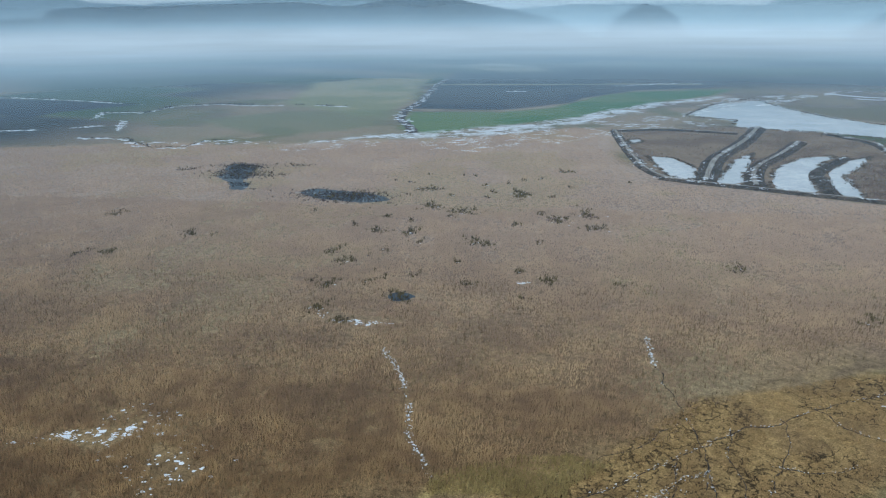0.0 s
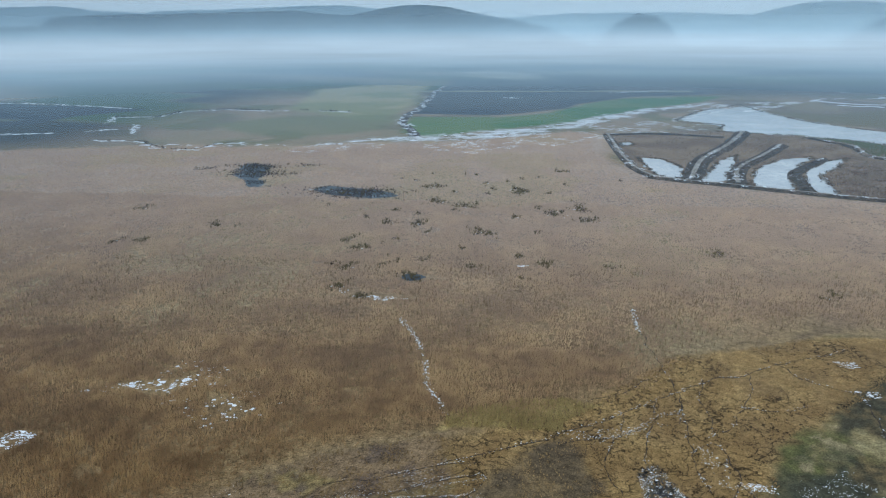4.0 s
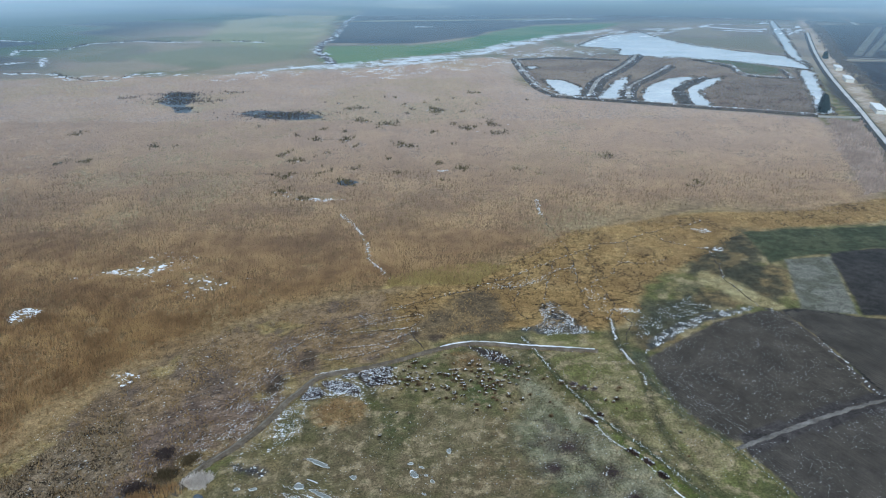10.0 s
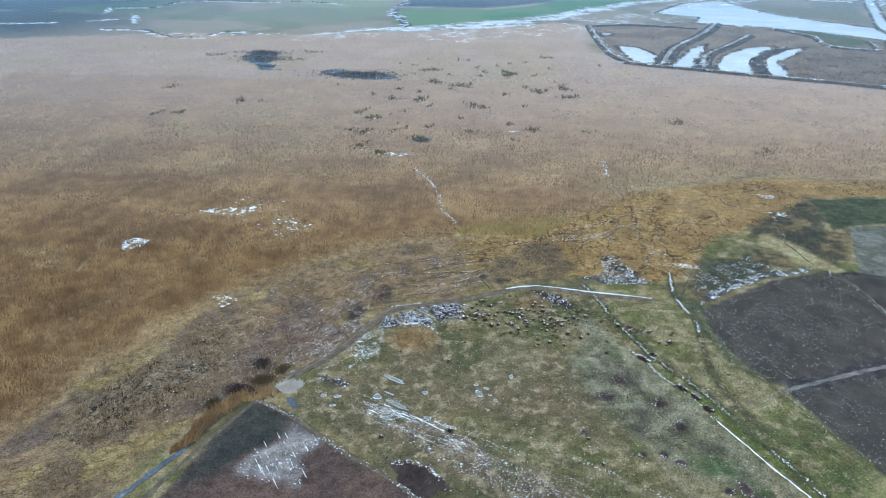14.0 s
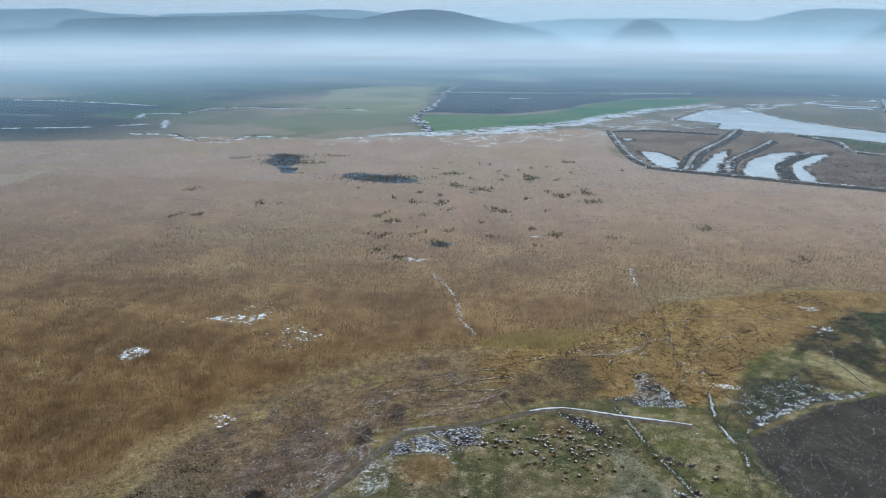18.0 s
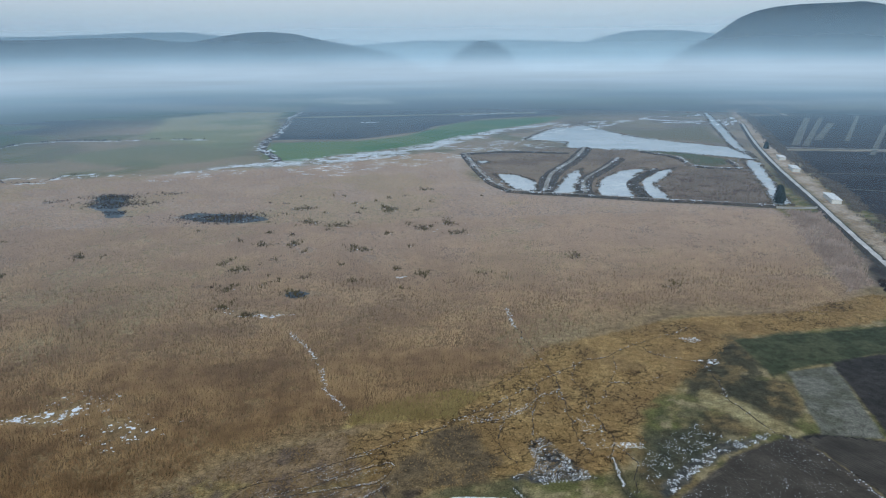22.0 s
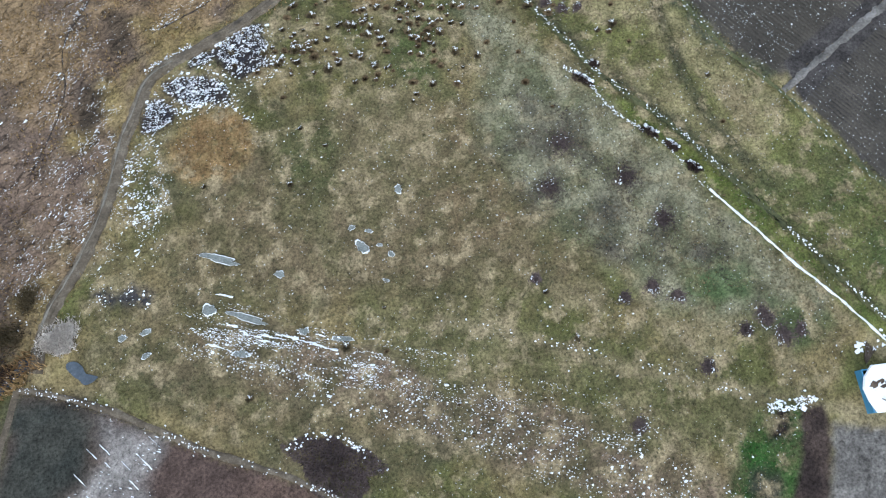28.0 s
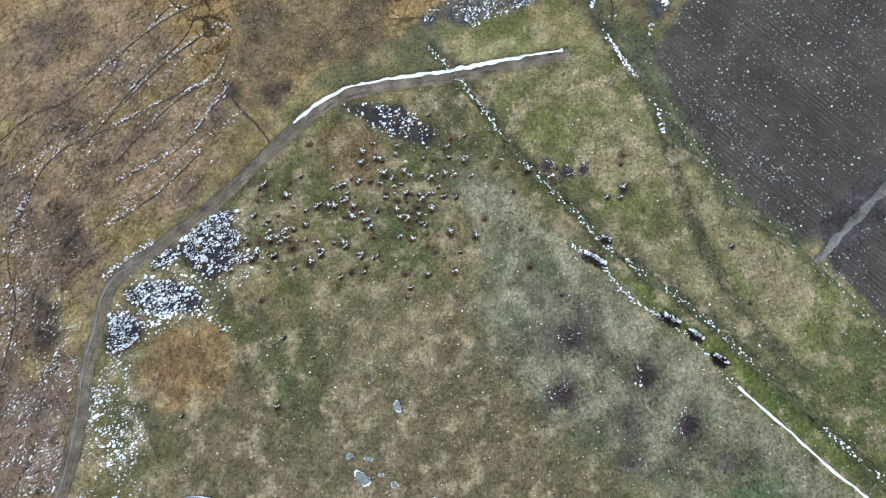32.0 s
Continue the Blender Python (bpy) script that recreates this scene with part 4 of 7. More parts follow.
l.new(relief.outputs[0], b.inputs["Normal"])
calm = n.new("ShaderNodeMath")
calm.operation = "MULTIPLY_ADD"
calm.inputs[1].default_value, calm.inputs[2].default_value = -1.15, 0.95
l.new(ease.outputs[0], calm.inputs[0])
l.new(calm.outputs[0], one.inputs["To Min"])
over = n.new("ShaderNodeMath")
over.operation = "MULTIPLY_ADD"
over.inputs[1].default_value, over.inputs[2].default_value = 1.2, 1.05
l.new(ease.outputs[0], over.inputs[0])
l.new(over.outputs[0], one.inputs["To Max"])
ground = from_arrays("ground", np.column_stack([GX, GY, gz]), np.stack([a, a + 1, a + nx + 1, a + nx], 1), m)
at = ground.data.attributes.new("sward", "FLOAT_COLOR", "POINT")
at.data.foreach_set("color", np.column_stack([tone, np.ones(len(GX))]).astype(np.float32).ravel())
at = ground.data.attributes.new("meadow", "FLOAT", "POINT")
at.data.foreach_set("value", meadow.astype(np.float32))
at = ground.data.attributes.new("cracked", "FLOAT", "POINT")
at.data.foreach_set("value", crack.astype(np.float32))
at = ground.data.attributes.new("combed", "FLOAT", "POINT")
at.data.foreach_set("value", combed.astype(np.float32))
tagged(ground, "flat winter marsh and pasture plain in brown and olive", "ground", kind="structure")


# ---- hills and mist ----
def ridge(name, crest, distance, run, label, seed):
    """A hill from its crest line, given as bearing (degrees) and rise over the flight's height per metre of distance."""
    c = np.array(crest)
    az = np.arange(c[0, 0], c[-1, 0], 0.12)
    rise = np.interp(az, c[:, 0], c[:, 1])
    rise = np.convolve(np.pad(rise, 2, mode="edge"), np.ones(5) / 5, "valid")
    window = ramp(az - az[0], 0, min(2.0, 0.2 * (az[-1] - az[0]))) * ramp(az[-1] - az, 0, min(2.0, 0.2 * (az[-1] - az[0])))
    rise = (rise + 120 / distance) * window ** 0.35 - 122 / distance
    rows = []
    for s in np.linspace(0, 1, 12):
        d = distance - run * (1 - s)
        crestz = 120 + rise * distance + 4 * (fbm(az * 80, az * 0, 170, seed, 2) - 0.5)
        z = crestz * (s ** 1.25) * (1 + 0.2 * (1 - s) * (fbm(az * 70, np.full(len(az), s * 300), 220, seed + 3, 2) - 0.5)) - 2 * (1 - s)
        rows.append(np.column_stack([d * np.sin(np.radians(az)), d * np.cos(np.radians(az)), z]))
    w = len(az)
    v = np.concatenate(rows)
    a = (np.arange(11)[:, None] * w + np.arange(w - 1)[None]).ravel()
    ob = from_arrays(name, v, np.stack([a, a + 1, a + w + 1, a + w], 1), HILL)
    ob.data.polygons.foreach_set("use_smooth", np.ones(len(ob.data.polygons), bool))
    return tagged(ob, label, "hill", "hills on the horizon")


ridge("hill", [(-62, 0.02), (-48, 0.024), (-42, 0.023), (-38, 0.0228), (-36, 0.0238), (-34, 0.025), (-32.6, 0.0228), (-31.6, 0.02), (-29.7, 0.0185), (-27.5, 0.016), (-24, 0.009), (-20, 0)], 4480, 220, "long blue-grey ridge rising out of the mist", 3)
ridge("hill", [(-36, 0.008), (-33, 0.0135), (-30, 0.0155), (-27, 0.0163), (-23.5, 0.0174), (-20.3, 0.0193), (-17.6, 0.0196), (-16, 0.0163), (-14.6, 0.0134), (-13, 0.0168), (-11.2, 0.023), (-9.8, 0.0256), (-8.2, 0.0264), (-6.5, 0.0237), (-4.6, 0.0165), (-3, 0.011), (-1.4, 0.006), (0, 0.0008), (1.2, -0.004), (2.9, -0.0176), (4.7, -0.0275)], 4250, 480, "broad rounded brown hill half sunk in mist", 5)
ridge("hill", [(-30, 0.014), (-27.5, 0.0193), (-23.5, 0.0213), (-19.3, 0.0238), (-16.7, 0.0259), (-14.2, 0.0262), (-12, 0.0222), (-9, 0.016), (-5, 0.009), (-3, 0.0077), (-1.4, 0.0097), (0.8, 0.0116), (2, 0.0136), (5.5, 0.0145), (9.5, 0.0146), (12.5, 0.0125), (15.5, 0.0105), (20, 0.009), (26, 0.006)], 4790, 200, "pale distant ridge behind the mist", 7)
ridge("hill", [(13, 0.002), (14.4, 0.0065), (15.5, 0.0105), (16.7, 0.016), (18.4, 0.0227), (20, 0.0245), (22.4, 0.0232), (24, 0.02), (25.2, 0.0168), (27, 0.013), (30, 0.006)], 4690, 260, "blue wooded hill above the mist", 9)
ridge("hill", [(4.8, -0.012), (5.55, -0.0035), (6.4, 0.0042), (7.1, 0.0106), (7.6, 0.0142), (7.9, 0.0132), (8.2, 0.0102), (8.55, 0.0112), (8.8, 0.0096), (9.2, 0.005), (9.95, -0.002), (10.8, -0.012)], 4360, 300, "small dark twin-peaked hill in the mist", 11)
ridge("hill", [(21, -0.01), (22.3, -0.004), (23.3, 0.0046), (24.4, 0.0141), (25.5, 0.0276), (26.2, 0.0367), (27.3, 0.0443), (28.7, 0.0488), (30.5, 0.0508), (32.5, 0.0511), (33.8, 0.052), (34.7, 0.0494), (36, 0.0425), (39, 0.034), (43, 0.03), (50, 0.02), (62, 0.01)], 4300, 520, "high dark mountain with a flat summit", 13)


def mist_material(name, colour, waft_size, waft_much):
    """Mist: light scattered back, and the rest let through, by the density that the sheet carries."""
    m = bpy.data.materials.new(name)
    m.use_nodes = True
    n, l = m.node_tree.nodes, m.node_tree.links
    n.remove(n["Principled BSDF"])
    geo = n.new("ShaderNodeNewGeometry")
    waft = n.new("ShaderNodeTexNoise")
    waft.inputs["Scale"].default_value, waft.inputs["Detail"].default_value = 1 / waft_size, 4.0
    flat = n.new("ShaderNodeVectorMath")
    flat.operation = "MULTIPLY"
    flat.inputs[1].default_value = (0.8, 1.0, 2.0)
    l.new(geo.outputs["Position"], flat.inputs[0])
    l.new(flat.outputs[0], waft.inputs["Vector"])
    dens = n.new("ShaderNodeAttribute")
    dens.attribute_name = "mist_depth"
    vary = n.new("ShaderNodeMapRange")
    vary.inputs["From Min"].default_value, vary.inputs["From Max"].default_value = 0.3, 0.7
    vary.inputs["To Min"].default_value, vary.inputs["To Max"].default_value = 1 - waft_much, 1 + waft_much
    l.new(waft.outputs[0], vary.inputs["Value"])
    much = n.new("ShaderNodeMath")
    much.operation, much.use_clamp = "MULTIPLY", True
    l.new(dens.outputs["Fac"], much.inputs[0])
    l.new(vary.outputs[0], much.inputs[1])
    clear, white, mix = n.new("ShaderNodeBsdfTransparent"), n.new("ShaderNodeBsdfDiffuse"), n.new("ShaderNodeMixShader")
    # sheets stand in for hazy air: haze blue painted where thin, whiter where dense
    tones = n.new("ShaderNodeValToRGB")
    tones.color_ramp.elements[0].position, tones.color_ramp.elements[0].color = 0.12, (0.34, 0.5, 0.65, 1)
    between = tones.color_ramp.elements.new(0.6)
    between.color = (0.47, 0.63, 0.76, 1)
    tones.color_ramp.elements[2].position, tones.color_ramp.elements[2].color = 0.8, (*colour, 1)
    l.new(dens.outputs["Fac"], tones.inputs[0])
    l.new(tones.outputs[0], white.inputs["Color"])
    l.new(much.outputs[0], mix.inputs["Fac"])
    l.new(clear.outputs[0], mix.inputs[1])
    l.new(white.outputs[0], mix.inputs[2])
    l.new(mix.outputs[0], n["Material Output"].inputs["Surface"])
    return m


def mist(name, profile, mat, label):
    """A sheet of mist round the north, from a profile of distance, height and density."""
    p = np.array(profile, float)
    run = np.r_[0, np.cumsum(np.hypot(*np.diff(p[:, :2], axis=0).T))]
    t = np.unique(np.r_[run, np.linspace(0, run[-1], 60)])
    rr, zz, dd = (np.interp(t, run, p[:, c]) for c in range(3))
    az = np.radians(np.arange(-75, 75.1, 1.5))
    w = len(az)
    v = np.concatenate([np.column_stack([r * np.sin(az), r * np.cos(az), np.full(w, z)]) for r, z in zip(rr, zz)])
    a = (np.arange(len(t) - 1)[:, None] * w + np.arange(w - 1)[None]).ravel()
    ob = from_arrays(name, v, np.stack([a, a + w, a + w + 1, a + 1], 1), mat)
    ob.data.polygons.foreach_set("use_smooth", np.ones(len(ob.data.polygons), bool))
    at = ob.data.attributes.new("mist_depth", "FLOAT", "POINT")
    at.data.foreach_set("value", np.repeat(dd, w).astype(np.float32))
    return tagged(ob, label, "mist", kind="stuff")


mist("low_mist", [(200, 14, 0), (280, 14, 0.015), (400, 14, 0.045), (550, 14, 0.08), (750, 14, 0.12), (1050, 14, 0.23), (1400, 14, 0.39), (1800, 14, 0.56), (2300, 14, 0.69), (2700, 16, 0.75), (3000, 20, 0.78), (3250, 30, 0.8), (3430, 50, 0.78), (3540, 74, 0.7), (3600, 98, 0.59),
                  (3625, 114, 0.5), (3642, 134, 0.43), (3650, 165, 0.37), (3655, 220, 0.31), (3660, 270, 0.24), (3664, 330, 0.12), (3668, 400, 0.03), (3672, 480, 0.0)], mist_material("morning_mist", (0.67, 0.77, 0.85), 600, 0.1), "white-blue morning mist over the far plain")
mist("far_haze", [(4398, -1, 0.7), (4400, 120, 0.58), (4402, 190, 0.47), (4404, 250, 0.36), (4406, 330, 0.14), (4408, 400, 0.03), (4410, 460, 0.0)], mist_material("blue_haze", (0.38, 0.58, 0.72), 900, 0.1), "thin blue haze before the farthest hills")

# ---- water ----
PONDS = []


def water(name, plan, label, mat=ICE, rough=5.0, step=2.6, seed=1, z=0.05, category="pond"):
    PONDS.append(plan)
    return tagged(sheet(name, plan, z, mat, rough, step, seed, 1), label, category, kind="structure")


water("lake", LAKE, "pale frozen lake with a ragged shore", rough=13, step=4, seed=3, category="lake")
water("lake_arm", LAKE_ARM, "long narrow frozen arm of the lake", rough=3, step=7, seed=4, z=0.09, category="lake")
water("channel", [(389, 785), (404, 779), (362, 673), (333, 606), (313, 551), (297, 553), (326, 620)], "frozen channel beside the road bank", rough=5, step=2.5, seed=5, z=0.07, category="channel")
water("fish_pond", [(102, 731), (124, 724), (134, 691), (129, 641), (116, 633), (107, 650)], "frozen fish pond in a reed basin", seed=6)
water("fish_pond", [(95, 818), (108, 824), (110, 807), (97, 793)], "small frozen pool in a reed basin", rough=2, seed=7)
water("fish_pond", [(172, 712), (199, 752), (184, 704), (167, 662), (155, 616), (136, 622), (153, 664)], "narrow frozen fish pond between two dams", seed=8)
water("fish_pond", [(196, 680), (229, 729), (271, 750), (234, 695), (214, 653), (200, 589), (171, 609)], "wide frozen fish pond between two dams", seed=9)
water("fish_pond", [(229, 665), (267, 722), (295, 742), (265, 689), (239, 655), (233, 610), (227, 583), (208, 588)], "bent frozen fish pond beside brush", seed=10)
tagged(ribbon("canal", [(-128, 845), (-143, 905), (-165, 958), (-171, 1049), (-166, 1128), (-172, 1275), (-180, 1419), (-172, 1629), (-176, 1800)], [(-6, 0.04), (6, 0.04)], BANK, 8, 3.0, 11), "winding frozen canal between fields", "canal", kind="structure")
tagged(ribbon("creek", CREEK, [(-0.75, 0.06), (0.75, 0.06)], CREEKICE, 0.9, 1.0, 12), "narrow frozen creek beside the farm field", "creek", kind="structure")
tagged(sheet("pool", [(-60, 126.4), (-58.3, 125.6), (-57.2, 123.6), (-55.4, 122.6), (-56.4, 121.9), (-58.2, 121.4), (-59, 122.8), (-60.2, 123.9), (-60.7, 125.4)], 0.08, CREEKICE, 0.45, 0.5, 13), "small blue frozen pool beside a pale bush", "pool")
for plan, words, seed in (([(-166, 568), (-155, 583), (-129, 571), (-95, 568), (-98, 545), (-123, 540), (-148, 553)], "long dark pool with ragged reed edges", 14),
                          ([(-250, 625), (-257, 672), (-228, 656), (-222, 616), (-199, 573), (-217, 574)], "dark open pool in the reed bed", 15),
                          ([(-62, 378), (-55, 384), (-46, 379), (-53, 371)], "small round dark pool in the reed bed", 16)):
    tagged(sheet("reed_pool", plan, 0.12, DARKWATER, 7.0 if seed < 16 else 2.0, 3.6 if seed < 16 else 1.4, seed), words, "pool")
x, y = strewn(SEEP, 0.8, rng, lambda x, y: 0.7)
tagged(pads("ice_sheets", x, y, rng.uniform(0.4, 0.9, len(x)), CREEKICE, rng, 0.6, 0.7, 0.05), "thin grey ice between broken reeds", "ice", kind="stuff")
for p, size in (([(-128, 846), (-143, 905), (-165, 958), (-150, 930)], 3.0), ([(-165, 958), (-172, 1000), (-171, 1049)], 3.0), ([(-171, 1049), (-166, 1128), (-172, 1275), (-180, 1419), (-172, 1629)], 2.6)):
    q = spaced(np.array(p, float), 5)
    x, y = q[:, 0] + rng.normal(0, 3, len(q)), q[:, 1] + rng.normal(0, 3, len(q))
    tagged(pads("canal_snow", x, y, size * rng.uniform(0.6, 1.4, len(x)), SNOW, rng, 0.8, 0.3, 0.04, z=0.12), "snow drifted along the canal", "snow", kind="stuff")

# ---- tracks, ditches, dams ----
tagged(ribbon("dirt_track", TRACK, [(-1.3, -0.14), (-0.95, 0.2), (-0.7, 0.24), (-0.5, 0.16), (-0.25, 0.24), (0.25, 0.24), (0.5, 0.16), (0.7, 0.24), (0.95, 0.2), (1.3, -0.14)], DIRT, 0.5, 0.55, 21), "grey-brown dirt track on a low bank", "track", kind="structure")
tagged(ribbon("wheel_rut", [(p[0] - 0.5, p[1] + 0.1) for p in TRACK[:9]], [(-0.13, 0.26), (0.13, 0.26)], mottled("worn_rut", [(0.10, 0.09, 0.07), (0.17, 0.155, 0.13), (0.25, 0.235, 0.2)], 4, 0.3, island=0.05, bump=0.2), 0.8, 0.25, 211), "pale worn wheel rut on the dirt track", "rut", kind="structure")
tagged(ribbon("ditch", DITCH, [(-0.55, -0.14), (-0.3, 0.06), (-0.1, 0.0), (0.2, 0.0), (0.4, 0.06), (0.75, -0.14)], DARKGRASS, 0.5, 0.75, 22), "straight grassy ditch with snow along it", "ditch", kind="structure")
tagged(ribbon("farm_lane", FIELD_ROAD, [(-0.8, -0.12), (-0.4, 0.06), (0, 0.08), (0.4, 0.06), (0.8, -0.12)], mottled("lane_dirt", [(0.06, 0.055, 0.05), (0.14, 0.13, 0.12), (0.26, 0.245, 0.235)], 5, 0.5, island=0.1, bump=0.3), 0.5, 0.7, 24), "pale grassy lane between two ploughed fields", "lane", kind="structure")
tagged(ribbon("field_margin", FIELD_EDGE, [(-0.45, -0.1), (0, 0.1), (0.45, -0.1)], DARKGRASS, 1.5, 0.5, 25), "grassy margin of the ploughed field", "margin", kind="structure")
tagged(ribbon("field_margin", [(118, 221), (124, 205), (126, 186), (127, 166)], [(-1.0, -0.1), (0, 0.16), (1.0, -0.1)], BANK, 1.5, 0.5, 26), "brown margin between dark fields", "margin", kind="structure")
tagged(ribbon("field_margin", FARM[:10], [(-0.6, -0.1), (0, 0.2), (0.6, -0.1)], DIRT, 1.2, 0.4, 27), "rough grass margin of the farm field", "margin", kind="structure")
tagged(ribbon("main_road", MAINROAD, [(-1.7, 0.70), (-0.6, 0.74), (0.6, 0.74), (1.7, 0.70)], mottled("snowy_gravel", [(0.34, 0.325, 0.305), (0.5, 0.485, 0.47), (0.68, 0.67, 0.665)], 12, 1.2, island=0.1, bump=0.3), 5, 0.5, 28), "pale gravel road on a dark bank", "road", kind="structure")
tagged(ribbon("road_bank", MAINROAD, [(-5.5, -0.2), (-3.6, 0.45), (-2.1, 0.64), (2.1, 0.64), (2.8, 0.4), (3.6, -0.2)], mottled("black_bank", [(0.02, 0.018, 0.017), (0.04, 0.035, 0.031), (0.075, 0.064, 0.055)], 9, 1.0, island=0.1, bump=0.5), 5, 0.9, 30), "dark earth bank carrying the gravel road", "bank", kind="structure")
tagged(ribbon("side_road", [(293, 547), (308, 541), (331, 541)], [(-3.0, -0.1), (-2.2, 0.5), (2.2, 0.5), (3.0, -0.1)], PALEDIRT, 3, 0.4, 29), "short snowy causeway over the channel", "road", kind="structure")

fringe("ditch_grass", DITCH, 0.9, 0.4, DARKGRASS, "dark rough grass along the ditch")
fringe("ditch_grass", SIDEDITCH, 0.8, 0.3, DARKGRASS, "dark rough grass along the side ditch", gap=0.35)
fringe("track_grass", TRACK, 1.5, 0.35, SEDGE, "rough sedge along the dirt track", gap=0.35)
fringe("lane_grass", FIELD_ROAD, 0.6, 0.15, TUSSOCK, "dry grass along the pale lane", gap=0.6)
fringe("margin_grass", FIELD_EDGE, 0.8, 0.35, GRASS, "rough grass along the field margin", gap=0.35)
fringe("margin_grass", FARM[:10], 0.8, 0.4, TUSSOCK, "rough grass along the farm field", gap=0.35)
DAMS = (([(89, 880), (89, 772), (91, 689), (100, 638), (128, 621)], 3.2, "low reed-grown earth dam along the basin"),
        ([(89, 872), (142, 890), (213, 862)], 2.6, "low earth dam at the head of the basin"),
        ([(246, 907), (207, 810), (177, 756), (154, 709), (131, 628)], 5.5, "wide earth dam with a pale track on top"),
        ([(258, 813), (223, 748), (192, 702), (173, 660), (164, 615)], 4.6, "earth dam with a pale track between ponds"),
        ([(270, 732), (237, 688), (218, 658), (213, 614), (209, 588)], 3.6, "dark narrow earth dam in a pond"),
        ([(100, 638), (128, 621), (155, 611), (205, 586), (254, 567), (296, 547)], 2.6, "long low earth dam before the ponds"),
        ([(300, 868), (310, 849), (328, 809), (315, 750), (336, 728), (358, 723), (367, 760), (371, 780)], 2.4, "winding low earth dam with snow on it"))
for k, (line, half, words) in enumerate(DAMS):
    dam = tagged(ribbon("embankment", line, [(-half * 1.7, -0.2), (-half * 0.6, 1.4), (half * 0.6, 1.4), (half * 1.7, -0.2)], BANK, 4, 1.6, 31 + k), words, "embankment", "dams of the fish ponds")
    path = ribbon("crown_path", line, [(-half * 0.38, 1.85), (half * 0.38, 1.85)], PALEDIRT if k != 4 else BANK, 3, half * 0.16, 41 + k)
    path.parent = dam
    path["label"] = "pale trodden path"
    q = spaced(np.array(line, float), 1.1)
    q = np.repeat(q, 7, 0)
    side = rng.normal(0, 0.75, len(q))
    x, y = q[:, 0] + side * half, q[:, 1] + side * half * 0.6 + rng.normal(0, 0.5, len(q))
    crown = np.clip(1.75 - 1.0 * np.maximum(0, np.abs(side) - 0.45), 0.05, 1.8)
    ok = fbm(x, y, 7, 371 + k, 3) > 0.5
    tuft = blades("bank_reeds", x[ok], y[ok], 0.9, rng.uniform(0.4, 1.1, ok.sum()), SCRUB if k in (2, 3, 4) else HAZEREED, rng, 3, z=crown[ok] - 0.3)
    tuft.parent, tuft["kind"], tuft["label"] = dam, "stuff", "ragged reeds on the slopes"
    ok = fbm(x, y, 5, 381 + k, 3) > (0.6 if k != 4 else 0.66)
    snow = pads("bank_snow", x[ok], y[ok], rng.uniform(0.3, 1.0, ok.sum()), SNOW, rng, 0.7, 0.8, 0.2, z=0.1)
    snow.data.vertices.foreach_get("co", (co := np.empty(len(snow.data.vertices) * 3)))
    co[2::3] += np.repeat(crown[ok], 7)
    snow.data.vertices.foreach_set("co", co)
    snow.parent, snow["kind"], snow["label"] = dam, "stuff", "broken snow"


def ridges(name, plan, along_deg, gap, mat, label, height=0.08, seed=1):
    """A ploughed field: long uneven ridges, cut to the plan."""
    r = np.random.default_rng(seed)
    c, s = math.cos(radians(along_deg)), math.sin(radians(along_deg))
    p = np.array(plan, float)
    u, v = p[:, 0] * c + p[:, 1] * s, -p[:, 0] * s + p[:, 1] * c
    verts, faces = [], []
    for row in np.arange(v.min(), v.max(), gap):
        t = np.arange(u.min(), u.max(), 2.2)
        x, y = t * c - row * s, t * s + row * c
        ok = depth_in(x, y, p) > 0.4
        off = row + r.normal(0, 0.06, len(t))
        h = height * r.uniform(0.5, 1.4, len(t))
        first = len(verts)
        for k in range(len(t)):
            for d, z in ((-gap * 0.42, -0.12), (0, h[k]), (gap * 0.42, -0.12)):
                o = off[k] + d
                verts.append((t[k] * c - o * s, t[k] * s + o * c, z))
        for k in range(len(t) - 1):
            if ok[k] and ok[k + 1]:
                q = first + 3 * k
                faces += [(q, q + 3, q + 4, q + 1), (q + 1, q + 4, q + 5, q + 2)]
    verts, faces = np.array(verts), np.array(faces)
    used = np.unique(faces)
    back = np.zeros(len(verts), int)
    back[used] = np.arange(len(used))
    return tagged(from_arrays(name, verts[used], back[faces], mat), label, "field", kind="structure")


ridges("ploughed_field", FIELD_NEAR, -62, 0.8, SOIL, "dark ploughed field with snow in the furrows", seed=2)
ridges("ploughed_field", FIELD_SOUTH, -62, 0.8, SOIL, "dark ploughed field south of the pale lane", seed=3)
ridges("ploughed_field", FIELD_EAST, -62, 1.0, SOIL, "black ploughed field behind a brown margin", seed=4)
for k in range(30):
    ox, oy = -62 + rng.uniform(0, 16), 92 + rng.uniform(0, 20)
    if depth_in(np.array([ox + 2]), np.array([oy - 3]), FARM_GREY)[0] > -3:
        run = rng.uniform(1.2, 4.2)
        tagged(ribbon("snow_streak", [(ox, oy), (ox + run * 0.29, oy - run * 0.41), (ox + run * 0.57, oy - run * 0.82)], [(-0.05, -0.06), (0, 0.02), (0.05, -0.06)], SNOW, 0.4, 0.16, 440 + k), "thin line of snow in a farm furrow", "snow", "snow streaks")
tagged(ribbon("farm_bank", [(-69, 124), (-73, 114), (-77, 103), (-82, 88), (-88, 70)], [(-0.7, -0.1), (0, 0.3), (0.7, -0.1)], DIRT, 1.2, 0.3, 449), "pale low bank along the creek", "bank", kind="structure")

